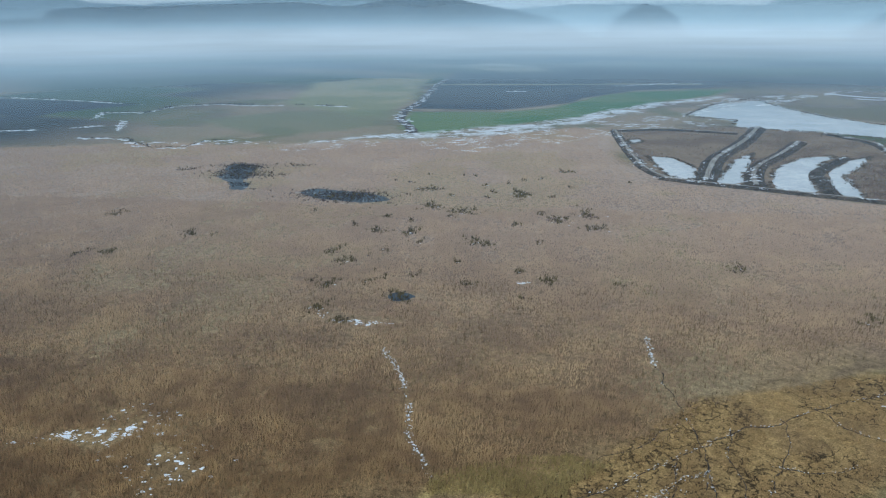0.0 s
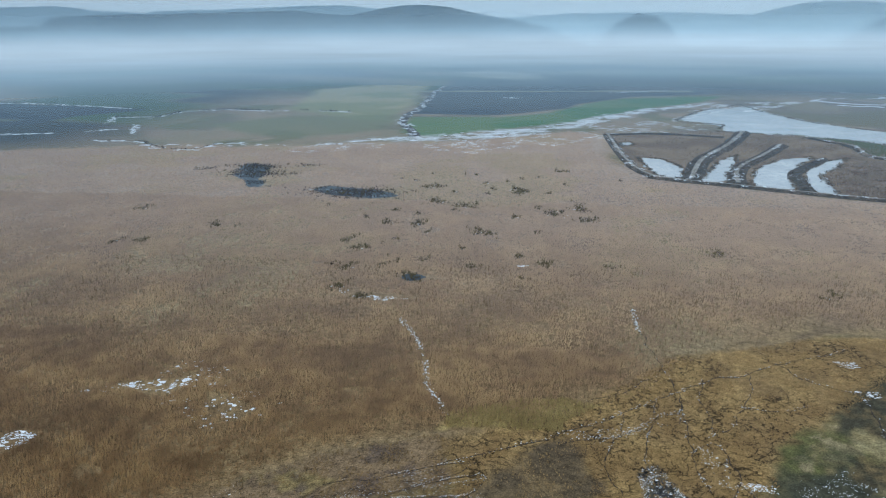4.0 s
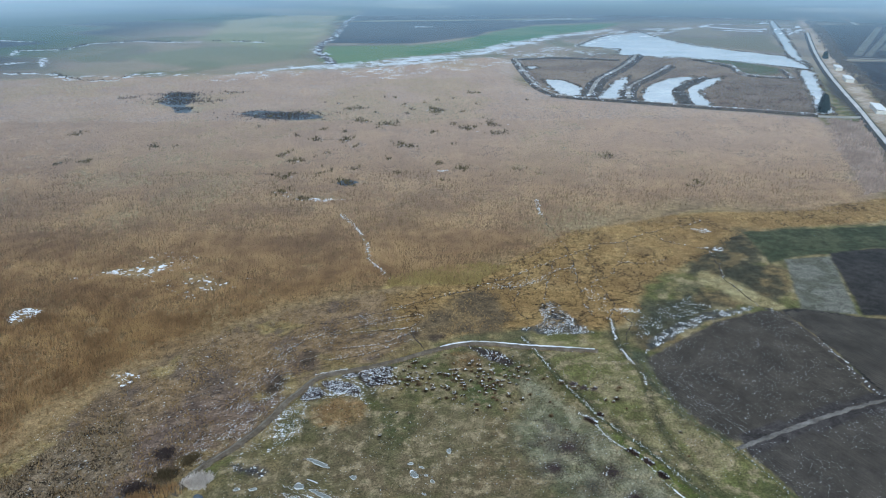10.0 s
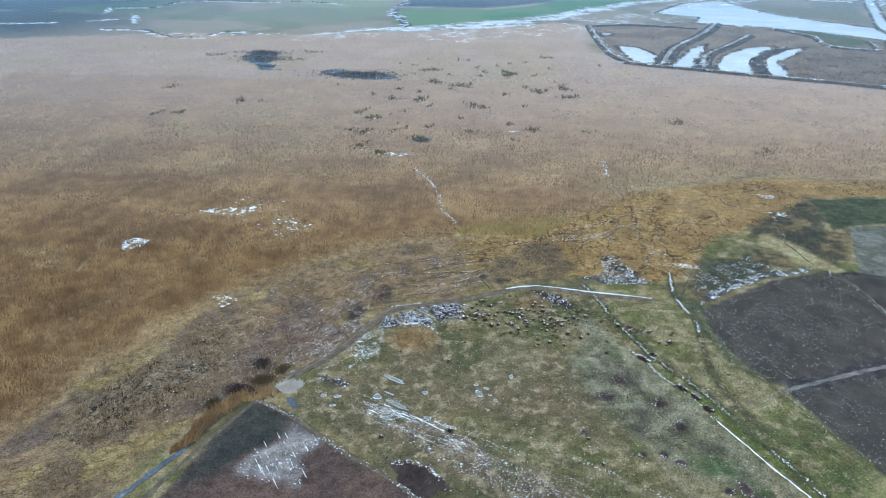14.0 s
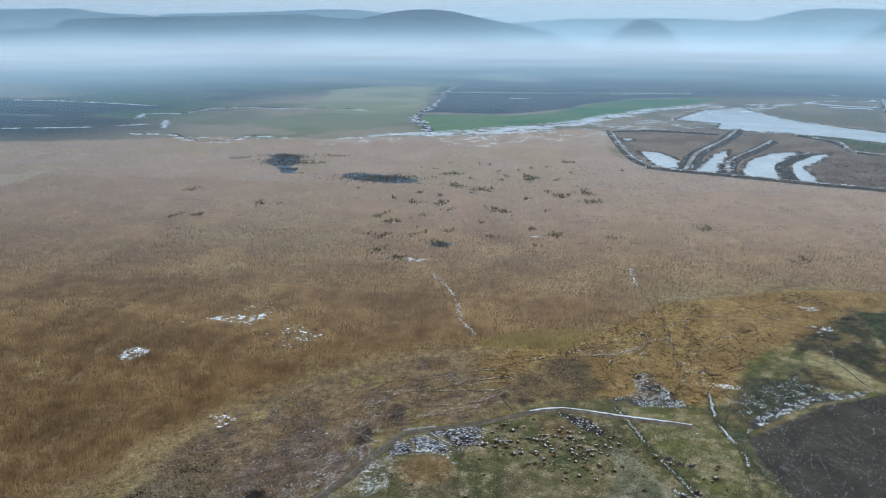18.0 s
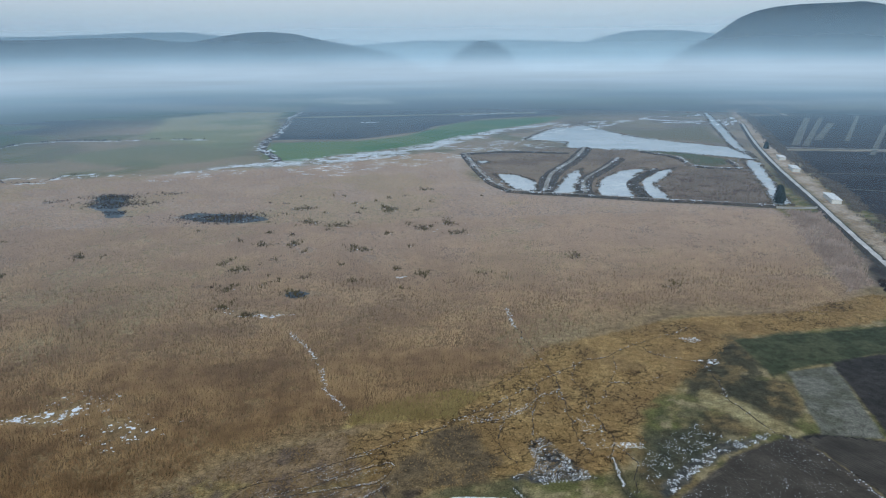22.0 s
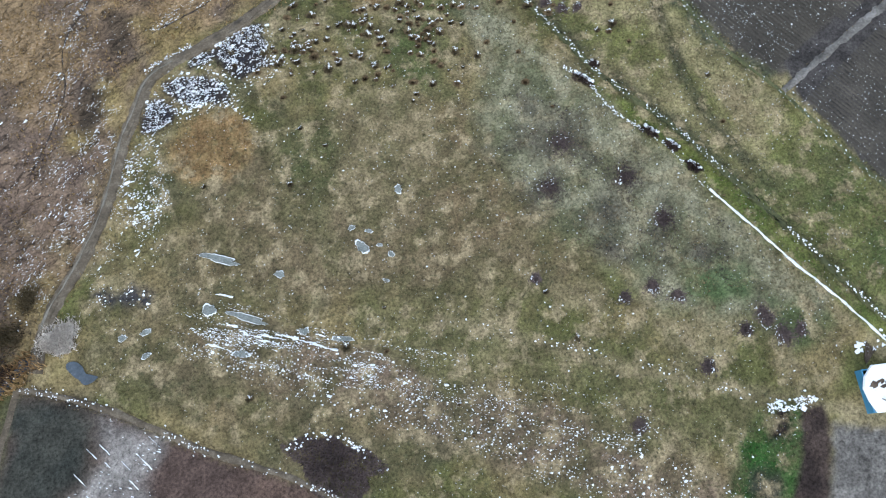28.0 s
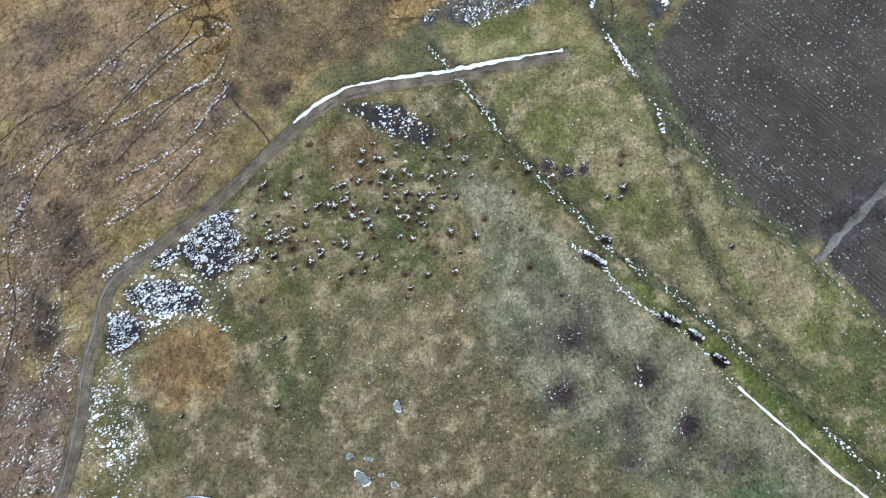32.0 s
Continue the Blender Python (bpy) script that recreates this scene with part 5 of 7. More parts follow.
# ---- the reed bed ----
HOLES = [([(-166, 568), (-155, 583), (-129, 571), (-95, 568), (-98, 545), (-123, 540), (-148, 553)], 3), ([(-250, 625), (-257, 672), (-228, 656), (-222, 616), (-199, 573), (-217, 574)], 4),
         ([(-63, 378), (-55, 385), (-45, 379), (-53, 370)], 1), ([(-75, 348), (-61, 346), (-50, 351), (-60, 352), (-79, 354)], 2), ([(-140, 256), (-132, 259), (-114, 260), (-117, 272), (-120, 252)], 2),
         ([(-159, 221), (-153, 224), (-148, 223), (-151, 212)], 1.5), ([(-106, 254), (-96, 252), (-86, 244), (-89, 237), (-98, 244)], 1), ([(-104, 180), (-100, 182), (-93, 179), (-97, 173)], 1)]
TRAILS = [([(-52, 324), (-42, 309), (-34, 285), (-32, 267), (-21, 248), (-10, 231)], 0.9), ([(49, 361), (49, 347), (48, 322), (51, 293), (52, 280), (55, 274)], 0.9),
          ([(-92, 364), (-80, 355), (-75, 348)], 1.2), ([(-87, 479), (-67, 478), (-60, 455), (-55, 445)], 1.5), ([(-265, 560), (-215, 545), (-205, 570)], 1.2), ([(-130, 500), (-100, 512), (-72, 505)], 1.2)]


HOLLOWS = [(-92, 425, 5), (-92, 390, 5), (-87, 479, 6), (-67, 478, 6), (-62, 538, 7), (-40, 528, 10), (-4, 574, 7), (19, 509, 8), (37, 527, 9), (-26, 462, 9), (-27, 396, 4), (-6, 581, 6), (30, 656, 6), (-265, 500, 6), (-239, 422, 4), (-225, 425, 4), (-195, 462, 5),
           (142, 372, 5), (105, 431, 5), (-72, 587, 9), (39, 495, 8), (12, 405, 4), (-88, 362, 5), (-103, 440, 4), (-283, 644, 9), (-196, 664, 10)]
for k in range(46):
    HOLLOWS.append((rng.normal(-45, 55), rng.uniform(380, 640), rng.uniform(0.8, 2.6)))


def reed_here(x, y):
    n = fbm(x, y, 14, 301, 4)
    keep = 0.45 + 0.55 * ramp(n, 0.36, 0.5)
    keep = keep * (1 - 0.85 * ramp(fbm(x, y, 9, 302, 4), 0.66, 0.74))
    wide = ramp(y, 560, 760)
    keep = keep * ramp(depth_in(x, y, REEDBED) + (10 + 50 * wide) * (fbm(x, y, 9, 303, 3) * (1 - wide) + fbm(x * 0.6, y, 50, 304, 4) * wide - 0.5), -1, 14 + 8 * wide)
    for plan, soft in HOLES:
        d = depth_in(x, y, plan) + soft * 3 * (fbm(x, y, 4 * soft, 305, 3) - 0.5)
        keep = keep * ramp(-d, 0.5, soft + 1)
    for px, py, s in HOLLOWS:
        keep = keep * (1 - 0.95 * np.exp(-((x - px) / (0.6 * s)) ** 2 - ((y - py) / (0.75 * s)) ** 2))
    for line, half in TRAILS:
        keep = keep * ramp(off_line(x, y, line) + 1.2 * (fbm(x, y, 3, 306, 3) - 0.5), half * 0.5, half * 1.3)
    return keep


for words, low, high, west_x, east_x, gap, count in (("dense straw-brown winter reeds near the pasture", 60, 300, -330, 215, 0.62, 5), ("straw-brown winter reeds in the wide marsh", 300, 540, -420, 320, 1.0, 4), ("far reed bed fading to pale brown", 540, 930, -640, 320, 1.8, 3)):
    x, y = strewn([(west_x, low), (east_x, low), (east_x, high), (west_x, high)], gap, rng, reed_here)
    h = (1.3 + 1.1 * fbm(x, y, 25, 311, 3)) * rng.uniform(0.7, 1.2, len(x)) * (1.0 if low < 300 else 0.7 if low < 540 else 0.55)
    h = h * (0.35 + 0.65 * ramp(depth_in(x, y, REEDBED), 0, 22))
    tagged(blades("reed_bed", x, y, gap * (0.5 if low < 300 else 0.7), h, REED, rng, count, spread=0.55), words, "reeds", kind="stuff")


x, y = strewn([(-230, 120), (215, 120), (215, 400), (-230, 400)], 2.6, rng, lambda x, y: 0.75 * ramp(depth_in(x, y, REEDBED), -6, 4) * ramp(fbm(x, y, 16, 312, 3), 0.36, 0.56))
tagged(blades("tall_reeds", x, y, 0.5, rng.uniform(1.4, 2.9, len(x)), mottled("brown_reed", [(0.1, 0.07, 0.038), (0.17, 0.12, 0.064), (0.26, 0.19, 0.1)], 12, 1.5, island=0.3, bump=0), rng, 3, lean=0.12), "sparse taller brown stalks standing out of the reeds", "reeds", kind="stuff")


def sedge_here(x, y):
    return (1 - 0.75 * ramp(depth_in(x, y, BURNT), -1, 3)) * ramp(depth_in(x, y, OCHRE) + 8 * (fbm(x, y, 8, 321, 3) - 0.5), -2, 2) * (0.25 + 0.75 * ramp(fbm(x, y, 6, 322, 3), 0.42, 0.55))


x, y = strewn(OCHRE, 0.7, rng, sedge_here)
tagged(blades("sedge", x, y, 0.5, rng.uniform(0.3, 0.75, len(x)), SEDGE, rng, 3), "low ochre sedge with dark trails through it", "sedge", kind="stuff")
x, y = strewn([(-118, 140), (-94, 183), (-76, 208), (-53, 225), (-23, 238), (-10, 205), (-17, 192), (-44, 178), (-54, 150), (-68, 132), (-84, 110), (-100, 80), (-130, 70)], 0.75, rng, lambda x, y: (0.15 + 0.6 * ramp(fbm(x, y, 7, 323, 3), 0.42, 0.56)) * (np.min([np.hypot(x - px, y - py) / s for px, py, s in ((-43, 189, 4.5), (-50.5, 175, 4.5), (-52, 167, 4), (-3.5, 202, 3), (-10.5, 204, 2.5), (-43, 191, 3))], axis=0) > 1))
tagged(blades("sedge", x, y, 0.5, rng.uniform(0.3, 0.8, len(x)), SEDGE, rng, 3), "matted rust-brown sedge beside the track", "sedge", kind="stuff")
x, y = strewn(PASTURE, 1.0, rng, lambda x, y: 0.12 + 0.75 * ramp(fbm(x, y, 4, 331, 3), 0.45, 0.6))
tagged(blades("pasture_grass", x, y, 0.35, rng.uniform(0.10, 0.32, len(x)), GRASS, rng, 3, lean=0.7), "short olive winter pasture grass", "grass", kind="stuff")

x, y = strewn([(-83, 101), (-79, 104), (-77, 113), (-72, 122), (-64, 127), (-67, 130), (-75, 126), (-81, 115)], 0.45, rng)
tagged(blades("reed_fringe", x, y, 0.45, rng.uniform(1.2, 2.2, len(x)), REED, rng, 4), "tan reed fringe between creek and farm field", "reeds", kind="stuff")

x, y = strewn(RUSTY_WEST, 0.42, rng, lambda x, y: 0.9 * ramp(fbm(x, y, 2, 324, 3), 0.34, 0.5) * ramp(depth_in(x, y, RUSTY_WEST), -0.5, 3))
tagged(blades("rust_sedge", x, y, 0.4, rng.uniform(0.12, 0.4, len(x)), RUST, rng, 4, lean=0.9), "round patch of matted rust-orange sedge", "sedge", kind="stuff")
x, y = strewn(PASTURE, 0.5, rng, lambda x, y: (0.14 + 0.55 * ramp(fbm(x, y, 9, 333, 3), 0.42, 0.58)) * (0.6 + 0.45 * ramp(depth_in(x, y, GREY_SWARD), -6, 4)))
tagged(blades("dark_tufts", x, y, rng.uniform(0.15, 0.5, len(x)), rng.uniform(0.06, 0.24, len(x)), TUSSOCK, rng, 5, lean=0.8), "small dark grass tufts strewn over the pasture", "grass", kind="stuff")
x, y = strewn(GREY_SWARD, 0.42, rng, lambda x, y: 0.6 * ramp(fbm(x, y, 5, 334, 4), 0.44, 0.6))
tagged(blades("plum_stalks", x, y, rng.uniform(0.12, 0.35, len(x)), rng.uniform(0.1, 0.3, len(x)), PLUM, rng, 5, lean=0.8), "fine plum-brown stalks strewn through the grey sward", "grass", kind="stuff")
x, y = strewn(RUSTY_NORTH, 0.45, rng, lambda x, y: 0.6 * ramp(fbm(x, y, 2, 324, 3), 0.38, 0.55) * ramp(depth_in(x, y, RUSTY_NORTH), -0.5, 2))
tagged(blades("rust_sedge", x, y, 0.4, rng.uniform(0.12, 0.4, len(x)), RUST, rng, 4, lean=0.9), "patch of rust-orange sedge below the track", "sedge", kind="stuff")
MUD = mottled("trail_mud", [(0.02, 0.016, 0.014), (0.04, 0.032, 0.027), (0.085, 0.068, 0.054)], 3, 0.4, island=0.1, bump=0.4)
WEST_TRAILS = [[(-51.8, 208.5), (-45.6, 211.7), (-38.7, 211.7), (-33.8, 214.7), (-25.7, 219.1), (-18.5, 222.3), (-11.7, 223.3)], [(-52.5, 191.8), (-49.2, 196.5), (-45.8, 201.2), (-40.4, 203.9), (-32.7, 204.3), (-24.6, 206.1), (-17.3, 207.2), (-13.1, 207.3), (-9.2, 211.1), (-7.3, 216.9)],
               [(-33.7, 194.2), (-28.7, 195.4), (-22.2, 196.6), (-18, 199.3), (-13.5, 203.1), (-9.9, 205.8)], [(-37.5, 186.8), (-33.1, 188.2), (-28, 189.7), (-23.3, 192.1), (-18.3, 195.3)], [(-33.6, 197.8), (-25.3, 203.3), (-18.9, 206.5), (-13, 207.6)],
               [(-33.9, 205.4), (-27.8, 210.3), (-22, 213.9), (-15.5, 217.2), (-10.9, 223.8)], [(-39.5, 202.1), (-31.4, 206.9), (-23, 212.6), (-10.2, 217.9), (-7.5, 217.3)], [(-11.5, 207.9), (-10.4, 201.3), (-7.1, 195.6), (-6.5, 192)],
               [(-49.7, 196.4), (-53.9, 190.2), (-55.2, 185.4), (-54.8, 178), (-58.7, 169.9), (-63.8, 161.6)]]
for k, line in enumerate(WEST_TRAILS):
    tagged(ribbon("trail", line, [(-0.12, -0.14), (-0.04, 0.0), (0.04, 0.0), (0.12, -0.14)], MUD, 0.6, 0.3, 910 + k), "thin muddy trail winding through brown sedge", "trail", kind="structure")
    p = np.array(spaced(smooth(line, 1), 0.22))
    p = p + np.array([-0.12, 0.3]) + rng.normal(0, 0.22, p.shape)
    p = p[rng.uniform(0, 1, len(p)) < ramp(fbm(p[:, 0], p[:, 1], 5, 920 + k, 3), 0.42, 0.6)]
    tagged(pads("snow_flecks", p[:, 0], p[:, 1], rng.uniform(0.07, 0.2, len(p)), SNOW, rng, 0.6, 0.5, 0.3, z=0.1), "thin line of snow along a muddy trail", "snow", kind="stuff")

# water-worn cracks through the ochre sedge, with snow caught in some of them
SEDGE_CRACKS = (([(49, 322), (50.7, 302), (52.9, 285), (56.1, 274), (53.7, 260), (50.6, 251)], 0.2), ([(12.5, 241), (23, 248), (34.1, 255), (46.5, 265), (56, 274)], 0.5), ([(13.9, 237), (25.5, 239.5), (34.6, 242), (46.1, 254), (55.8, 260)], 0.9),
                ([(53.7, 260), (52.6, 247), (52, 237), (52.3, 225), (53.3, 216)], 0.6), ([(51.7, 236), (58.5, 243), (61, 238), (62.5, 222), (58, 214)], 0.8), ([(56.1, 274), (66.3, 283), (81.4, 287), (94.3, 297), (111.9, 305), (125.6, 313)], 0.4),
                ([(82.2, 290), (80.5, 274), (71.7, 258), (65.5, 250), (58, 244)], 0.2), ([(66.3, 283), (60, 268), (62, 255), (60, 244)], 0.3), ([(46, 265), (44, 252), (40, 240), (38, 228)], 0.5), ([(34, 255), (33, 245), (28, 236), (26, 224), (30, 212)], 0.3),
                ([(94, 297), (101, 285), (115.6, 276)], 0.5), ([(116.4, 276), (112.4, 256), (112.5, 243), (115.3, 222)], 0.2), ([(72, 264), (84, 262), (97, 268)], 0.3), ([(-20, 222), (-8, 228), (4, 236), (12.5, 241)], 0.2), ([(50, 285), (42, 276), (36, 268), (24, 262)], 0.1), ([(61, 222), (66, 214), (64, 204), (59, 196)], 0.5))
for k, (line, snowy) in enumerate(SEDGE_CRACKS):
    crooked = spaced(smooth(line, 2), 2.0)
    crooked = crooked + 4.5 * np.stack([fbm(crooked[:, 0], crooked[:, 1], 7, 930 + k, 3) - 0.5, fbm(crooked[:, 0], crooked[:, 1], 7, 950 + k, 3) - 0.5], 1)
    tagged(ribbon("trail", crooked, [(-0.15, -0.14), (-0.05, 0.03), (0.05, 0.03), (0.15, -0.14)], MUD, 0.6, 0.35, 970 + k), "dark water-worn crack winding through ochre sedge", "trail", kind="structure")
    p = spaced(crooked, 0.3)
    p = p + np.array([0.0, 0.35]) + rng.normal(0, 0.45, p.shape)
    p = p[rng.uniform(0, 1, len(p)) < snowy * ramp(fbm(p[:, 0], p[:, 1], 7, 990 + k, 3), 0.36, 0.56)]
    if len(p):
        tagged(pads("snow_flecks", p[:, 0], p[:, 1], rng.uniform(0.1, 0.3, len(p)), SNOW, rng, 0.6, 0.5, 0.3, z=0.06), "broken snow along a crack in the sedge", "snow", kind="stuff")
x, y = strewn(YELLOW_EDGE, 0.6, rng, lambda x, y: 0.4 + 0.6 * ramp(fbm(x, y, 5, 325, 3), 0.36, 0.5))
tagged(blades("yellow_reeds", x, y, 0.5, rng.uniform(0.9, 1.7, len(x)), mottled("yellow_reed", [(0.24, 0.18, 0.07), (0.36, 0.28, 0.115), (0.48, 0.385, 0.175)], 9, 1.2, island=0.3, bump=0), rng, 4), "yellow reeds along the edge of the reed bed", "reeds", kind="stuff")
x, y = strewn(CRACKED_MARSH, 0.7, rng, lambda x, y: 0.9 * ramp(fbm(x, y, 2.2, 326, 2), 0.4, 0.55))
tagged(blades("marsh_tussocks", x, y, 0.8, rng.uniform(0.3, 0.75, len(x)), mottled("tan_marsh_grass", [(0.22, 0.165, 0.105), (0.34, 0.265, 0.172), (0.46, 0.37, 0.25)], 6, 0.9, island=0.3, bump=0), rng, 6, lean=0.6), "tan tussocks with dark wet cracks between them", "sedge", kind="stuff")

# ---- snow left in hollows and along banks ----
def crust(plan, gap, size, words, keep=0.8, squash=0.8, turn=0.0, height=0.22, seed=1, streak=False, bare=0.36, z=0.01):
    def lie(x, y):
        if streak:
            u, v = x * math.cos(turn) + y * math.sin(turn), y * math.cos(turn) - x * math.sin(turn)
            return keep * ramp(fbm(u * 0.12, v * 1.1, 1.0, 340 + seed, 3), 0.46, 0.62)
        return keep * ramp(fbm(x, y, gap * 6, 340 + seed, 3), bare, bare + 0.16)

    x, y = strewn(plan, gap, rng, lie)
    return tagged(pads("snow_crust", x, y, size * np.exp(rng.normal(-0.15, 0.45, len(x))), SNOW, rng, squash, turn, height, z=z), words, "snow", kind="stuff")


for k, plan in enumerate((CRUST_TRACK, CRUST_LOBE, CRUST_FOOT)):
    crust(plan, 0.28, 0.17, "broken snow between dark sedge tufts beside the track", 0.68, 0.65, 0.3, seed=71 + k, bare=0.3)
crust([(-43, 164), (-39, 176), (-28, 181.5), (-16, 184), (-13, 173), (-24, 167), (-35, 166)], 0.42, 0.16, "scattered snow round the dark sedge tufts", 0.3, 0.7, 0.3, seed=79)
crust([(-38, 168), (-31, 169.5), (-25, 168), (-21.5, 163), (-22.5, 162), (-26, 166), (-31, 168)], 0.6, 0.2, "rim of snow round the rusty sedge", 0.7, 0.6, seed=75)
crust([(-49.7, 153), (-43.5, 157), (-41, 156), (-39, 150), (-40, 147), (-49, 149)], 0.4, 0.13, "snow flecks on black wet ground", 0.6, seed=76)
crust([(-55, 137), (-48, 137), (-45, 134), (-46, 132), (-52, 134)], 0.6, 0.16, "snow flecks on black wet ground", 0.45, seed=77)
crust([(-46, 164), (-39, 158), (-39, 150), (-44, 138), (-54, 134), (-56, 140), (-50, 150)], 0.5, 0.1, "scattered snow along the dirt track", 0.5, 0.7, 0.3, seed=2)
crust([(-47, 163), (-41, 164), (-38, 157), (-41, 148), (-47, 142), (-50, 148)], 0.42, 0.17, "clumps of snow between the track and the rusty sedge", 0.5, 0.6, 0.4, seed=57, bare=0.42)
crust([(-62, 136), (-54, 150), (-48, 163), (-45.5, 172), (-49, 173), (-53, 162), (-60, 150), (-70, 140)], 0.36, 0.16, "short snow streaks on the wet shoulder of the track", 0.6, 0.28, 0.3, seed=58, bare=0.44)
crust(CRUST_BEND, 0.5, 0.2, "snow flecks on black sedge tufts", 0.5, seed=3)
crust(CRUST_MAIN, 0.31, 0.14, "broken snow crust over a wet hollow", 0.6, 0.6, 0.5, 0.5, seed=4, bare=0.36)
crust(CRUST_EAST, 0.45, 0.15, "broken snow crust in the ochre sedge", 0.5, seed=5, bare=0.42)
crust(CRUST_WEST, 0.5, 0.15, "thin snow crust on flattened sedge", 0.4, seed=6, bare=0.44)
crust([(62, 222.5), (71, 221.5), (71, 218), (62, 219)], 0.34, 0.2, "bright snow patch in the sedge", 1.0, 0.6, seed=47)
crust([(117, 302), (124, 302), (124, 296), (117, 297)], 0.8, 0.6, "small snow patch at the edge of the reeds", 1.0, 0.5, seed=48)
crust([(113, 280), (123, 279), (122, 275), (113, 275)], 0.9, 0.5, "small snow patch in the ochre sedge", 0.9, 0.5, seed=49)
crust(CRUST_BANK, 0.34, 0.17, "lumpy snow along the bank of the field", 0.55, height=0.6, seed=7, bare=0.44)
crust([(64, 197), (72, 205), (84, 214), (98, 222), (94, 231), (78, 224), (66, 210)], 0.5, 0.13, "scattered snow on dark wet ground above the field", 0.4, seed=56, bare=0.4)
crust([(-118, 150), (-76, 206), (-45, 176), (-54, 150), (-68, 132), (-90, 108)], 1.0, 0.11, "snow flecks in the rust-brown sedge", 0.45, 0.4, 0.6, seed=8)
crust([(-64, 150), (-60, 178), (-50, 196), (-46, 182), (-50, 166), (-53, 150), (-62, 138), (-72, 142)], 0.42, 0.13, "bluish snow streaks on the wet ground beside the track", 0.65, 0.35, 0.75, seed=41, bare=0.44)
crust([(-62, 196), (-24, 222), (-6, 208), (-14, 192), (-44, 182)], 0.5, 0.11, "thin snow lines in the brown sedge", 0.5, 0.35, 0.52, 0.3, seed=42, streak=True)
crust([(-110, 140), (-84, 196), (-52, 200), (-46, 178), (-58, 150), (-74, 134), (-96, 118)], 0.6, 0.11, "thin snow lines in the wet brown sedge", 0.45, 0.35, 0.6, 0.3, seed=55, streak=True)
crust([(-140, 256), (-132, 259), (-114, 260), (-116, 274), (-120, 252)], 0.6, 0.42, "snow in a gap of the reed bed", 0.8, 0.5, height=0.2, seed=9)
crust([(-106, 254), (-96, 252), (-86, 244), (-89, 237), (-98, 244)], 1.6, 0.5, "snow flecks on flattened reeds", 0.5, height=0.2, seed=10)
crust([(-160, 220), (-153, 225), (-147, 223), (-151, 212)], 0.6, 0.42, "snow in a gap of the reed bed", 0.8, 0.5, height=0.2, seed=11)
crust([(-104, 180), (-100, 182), (-93, 179), (-97, 171)], 0.9, 0.4, "small snow patch in the reeds", 0.8, height=0.2, seed=12)
crust([(-75, 347), (-61, 344.5), (-49, 349), (-60, 350), (-79, 351)], 0.9, 0.55, "snowy edge of a hollow in the reeds", 0.9, 0.6, height=0.15, seed=13)
crust([(-92, 366), (-80, 356), (-76, 350), (-84, 352), (-94, 362)], 1.6, 0.7, "snow flecks round a hollow in the reeds", 0.6, height=0.2, seed=14)
crust([(-5, 397), (2, 397), (4, 403), (-4, 402)], 1.2, 1.0, "small snow patch in the reeds", 1.0, height=0.2, seed=15)
crust([(-150, 250), (-142, 266), (-112, 282), (-104, 262), (-112, 246), (-130, 246)], 2.0, 0.5, "snow flecks round a gap in the reeds", 0.5, 0.7, 0, 0.3, seed=44)
crust([(-120, 250), (-98, 262), (-78, 248), (-84, 226), (-104, 236)], 1.8, 0.4, "snow flecks in thin reeds", 0.5, 0.7, 0, 0.3, seed=45)
for line, half, gap, size, words in (([(-52, 326), (-42, 309), (-34, 285), (-32, 267), (-21, 248)], 1.5, 0.42, 0.3, "snow along a winding trail in the reeds"), ([(49, 362), (49, 347), (48, 322)], 1.4, 0.45, 0.32, "snow along a trail in the reeds"),
                                     (DITCH, 0.7, 0.35, 0.15, "snow lying along the ditch"), (SIDEDITCH[:6], 0.6, 0.26, 0.2, "snow lying along the side ditch"), (HEDGELINE, 0.5, 0.22, 0.15, "snow along the hedge line"),
                                     ([(-53, 201), (-40, 205), (-31, 208), (-20, 212), (-8, 216)], 0.5, 0.45, 0.1, "snow in a thin trail through the sedge"), ([(-38, 187), (-29, 192), (-13, 199), (1, 203)], 0.5, 0.45, 0.1, "snow in a thin trail through the sedge"), ([(-55, 177), (-52, 190), (-47, 201), (-42, 208)], 0.5, 0.45, 0.1, "snow in a thin trail through the sedge"),
                                     (FIELD_EDGE, 1.2, 0.9, 0.14, "snow flecks along the field margin"), ([(5, 116), (21, 107), (37, 98), (45, 92), (54, 88), (59, 86)], 0.8, 0.8, 0.16, "snow flecks along a faint path"),
                                     (FARM[:10], 1.1, 0.35, 0.15, "snow along the farm field margin"), ([(118, 221), (124, 205), (126, 186), (127, 166)], 1.6, 1.1, 0.25, "snow flecks along a brown margin"),
                                     ([(-40, 178.5), (-35, 180.5), (-30, 182)], 0.6, 0.25, 0.16, "snow on the shoulder of the track")):
    p = np.array(spaced(smooth(line, 1), gap * 0.6))
    x = p[:, 0] + rng.normal(0, half * 0.45, len(p))
    y = p[:, 1] + rng.normal(0, half * 0.45, len(p))
    ok = rng.uniform(0, 1, len(p)) < ramp(fbm(x, y, 7, 361, 3), 0.3, 0.55)
    tagged(pads("snow_flecks", x[ok], y[ok], size * rng.uniform(0.5, 1.4, ok.sum()), SNOW, rng, 0.8, -0.9, 0.35, z=0.16), words, "snow", kind="stuff")
tagged(ribbon("snow_strip", [(-1.5, 194.9), (4, 197.3), (10.3, 198.4), (18.3, 197.3), (28, 195.4), (39, 194.1), (49, 192.8)], [(-0.3, 0.3), (0, 0.4), (0.3, 0.3)], SNOW, 0.5, 0.45, 62), "strip of old snow lying along the track", "snow")
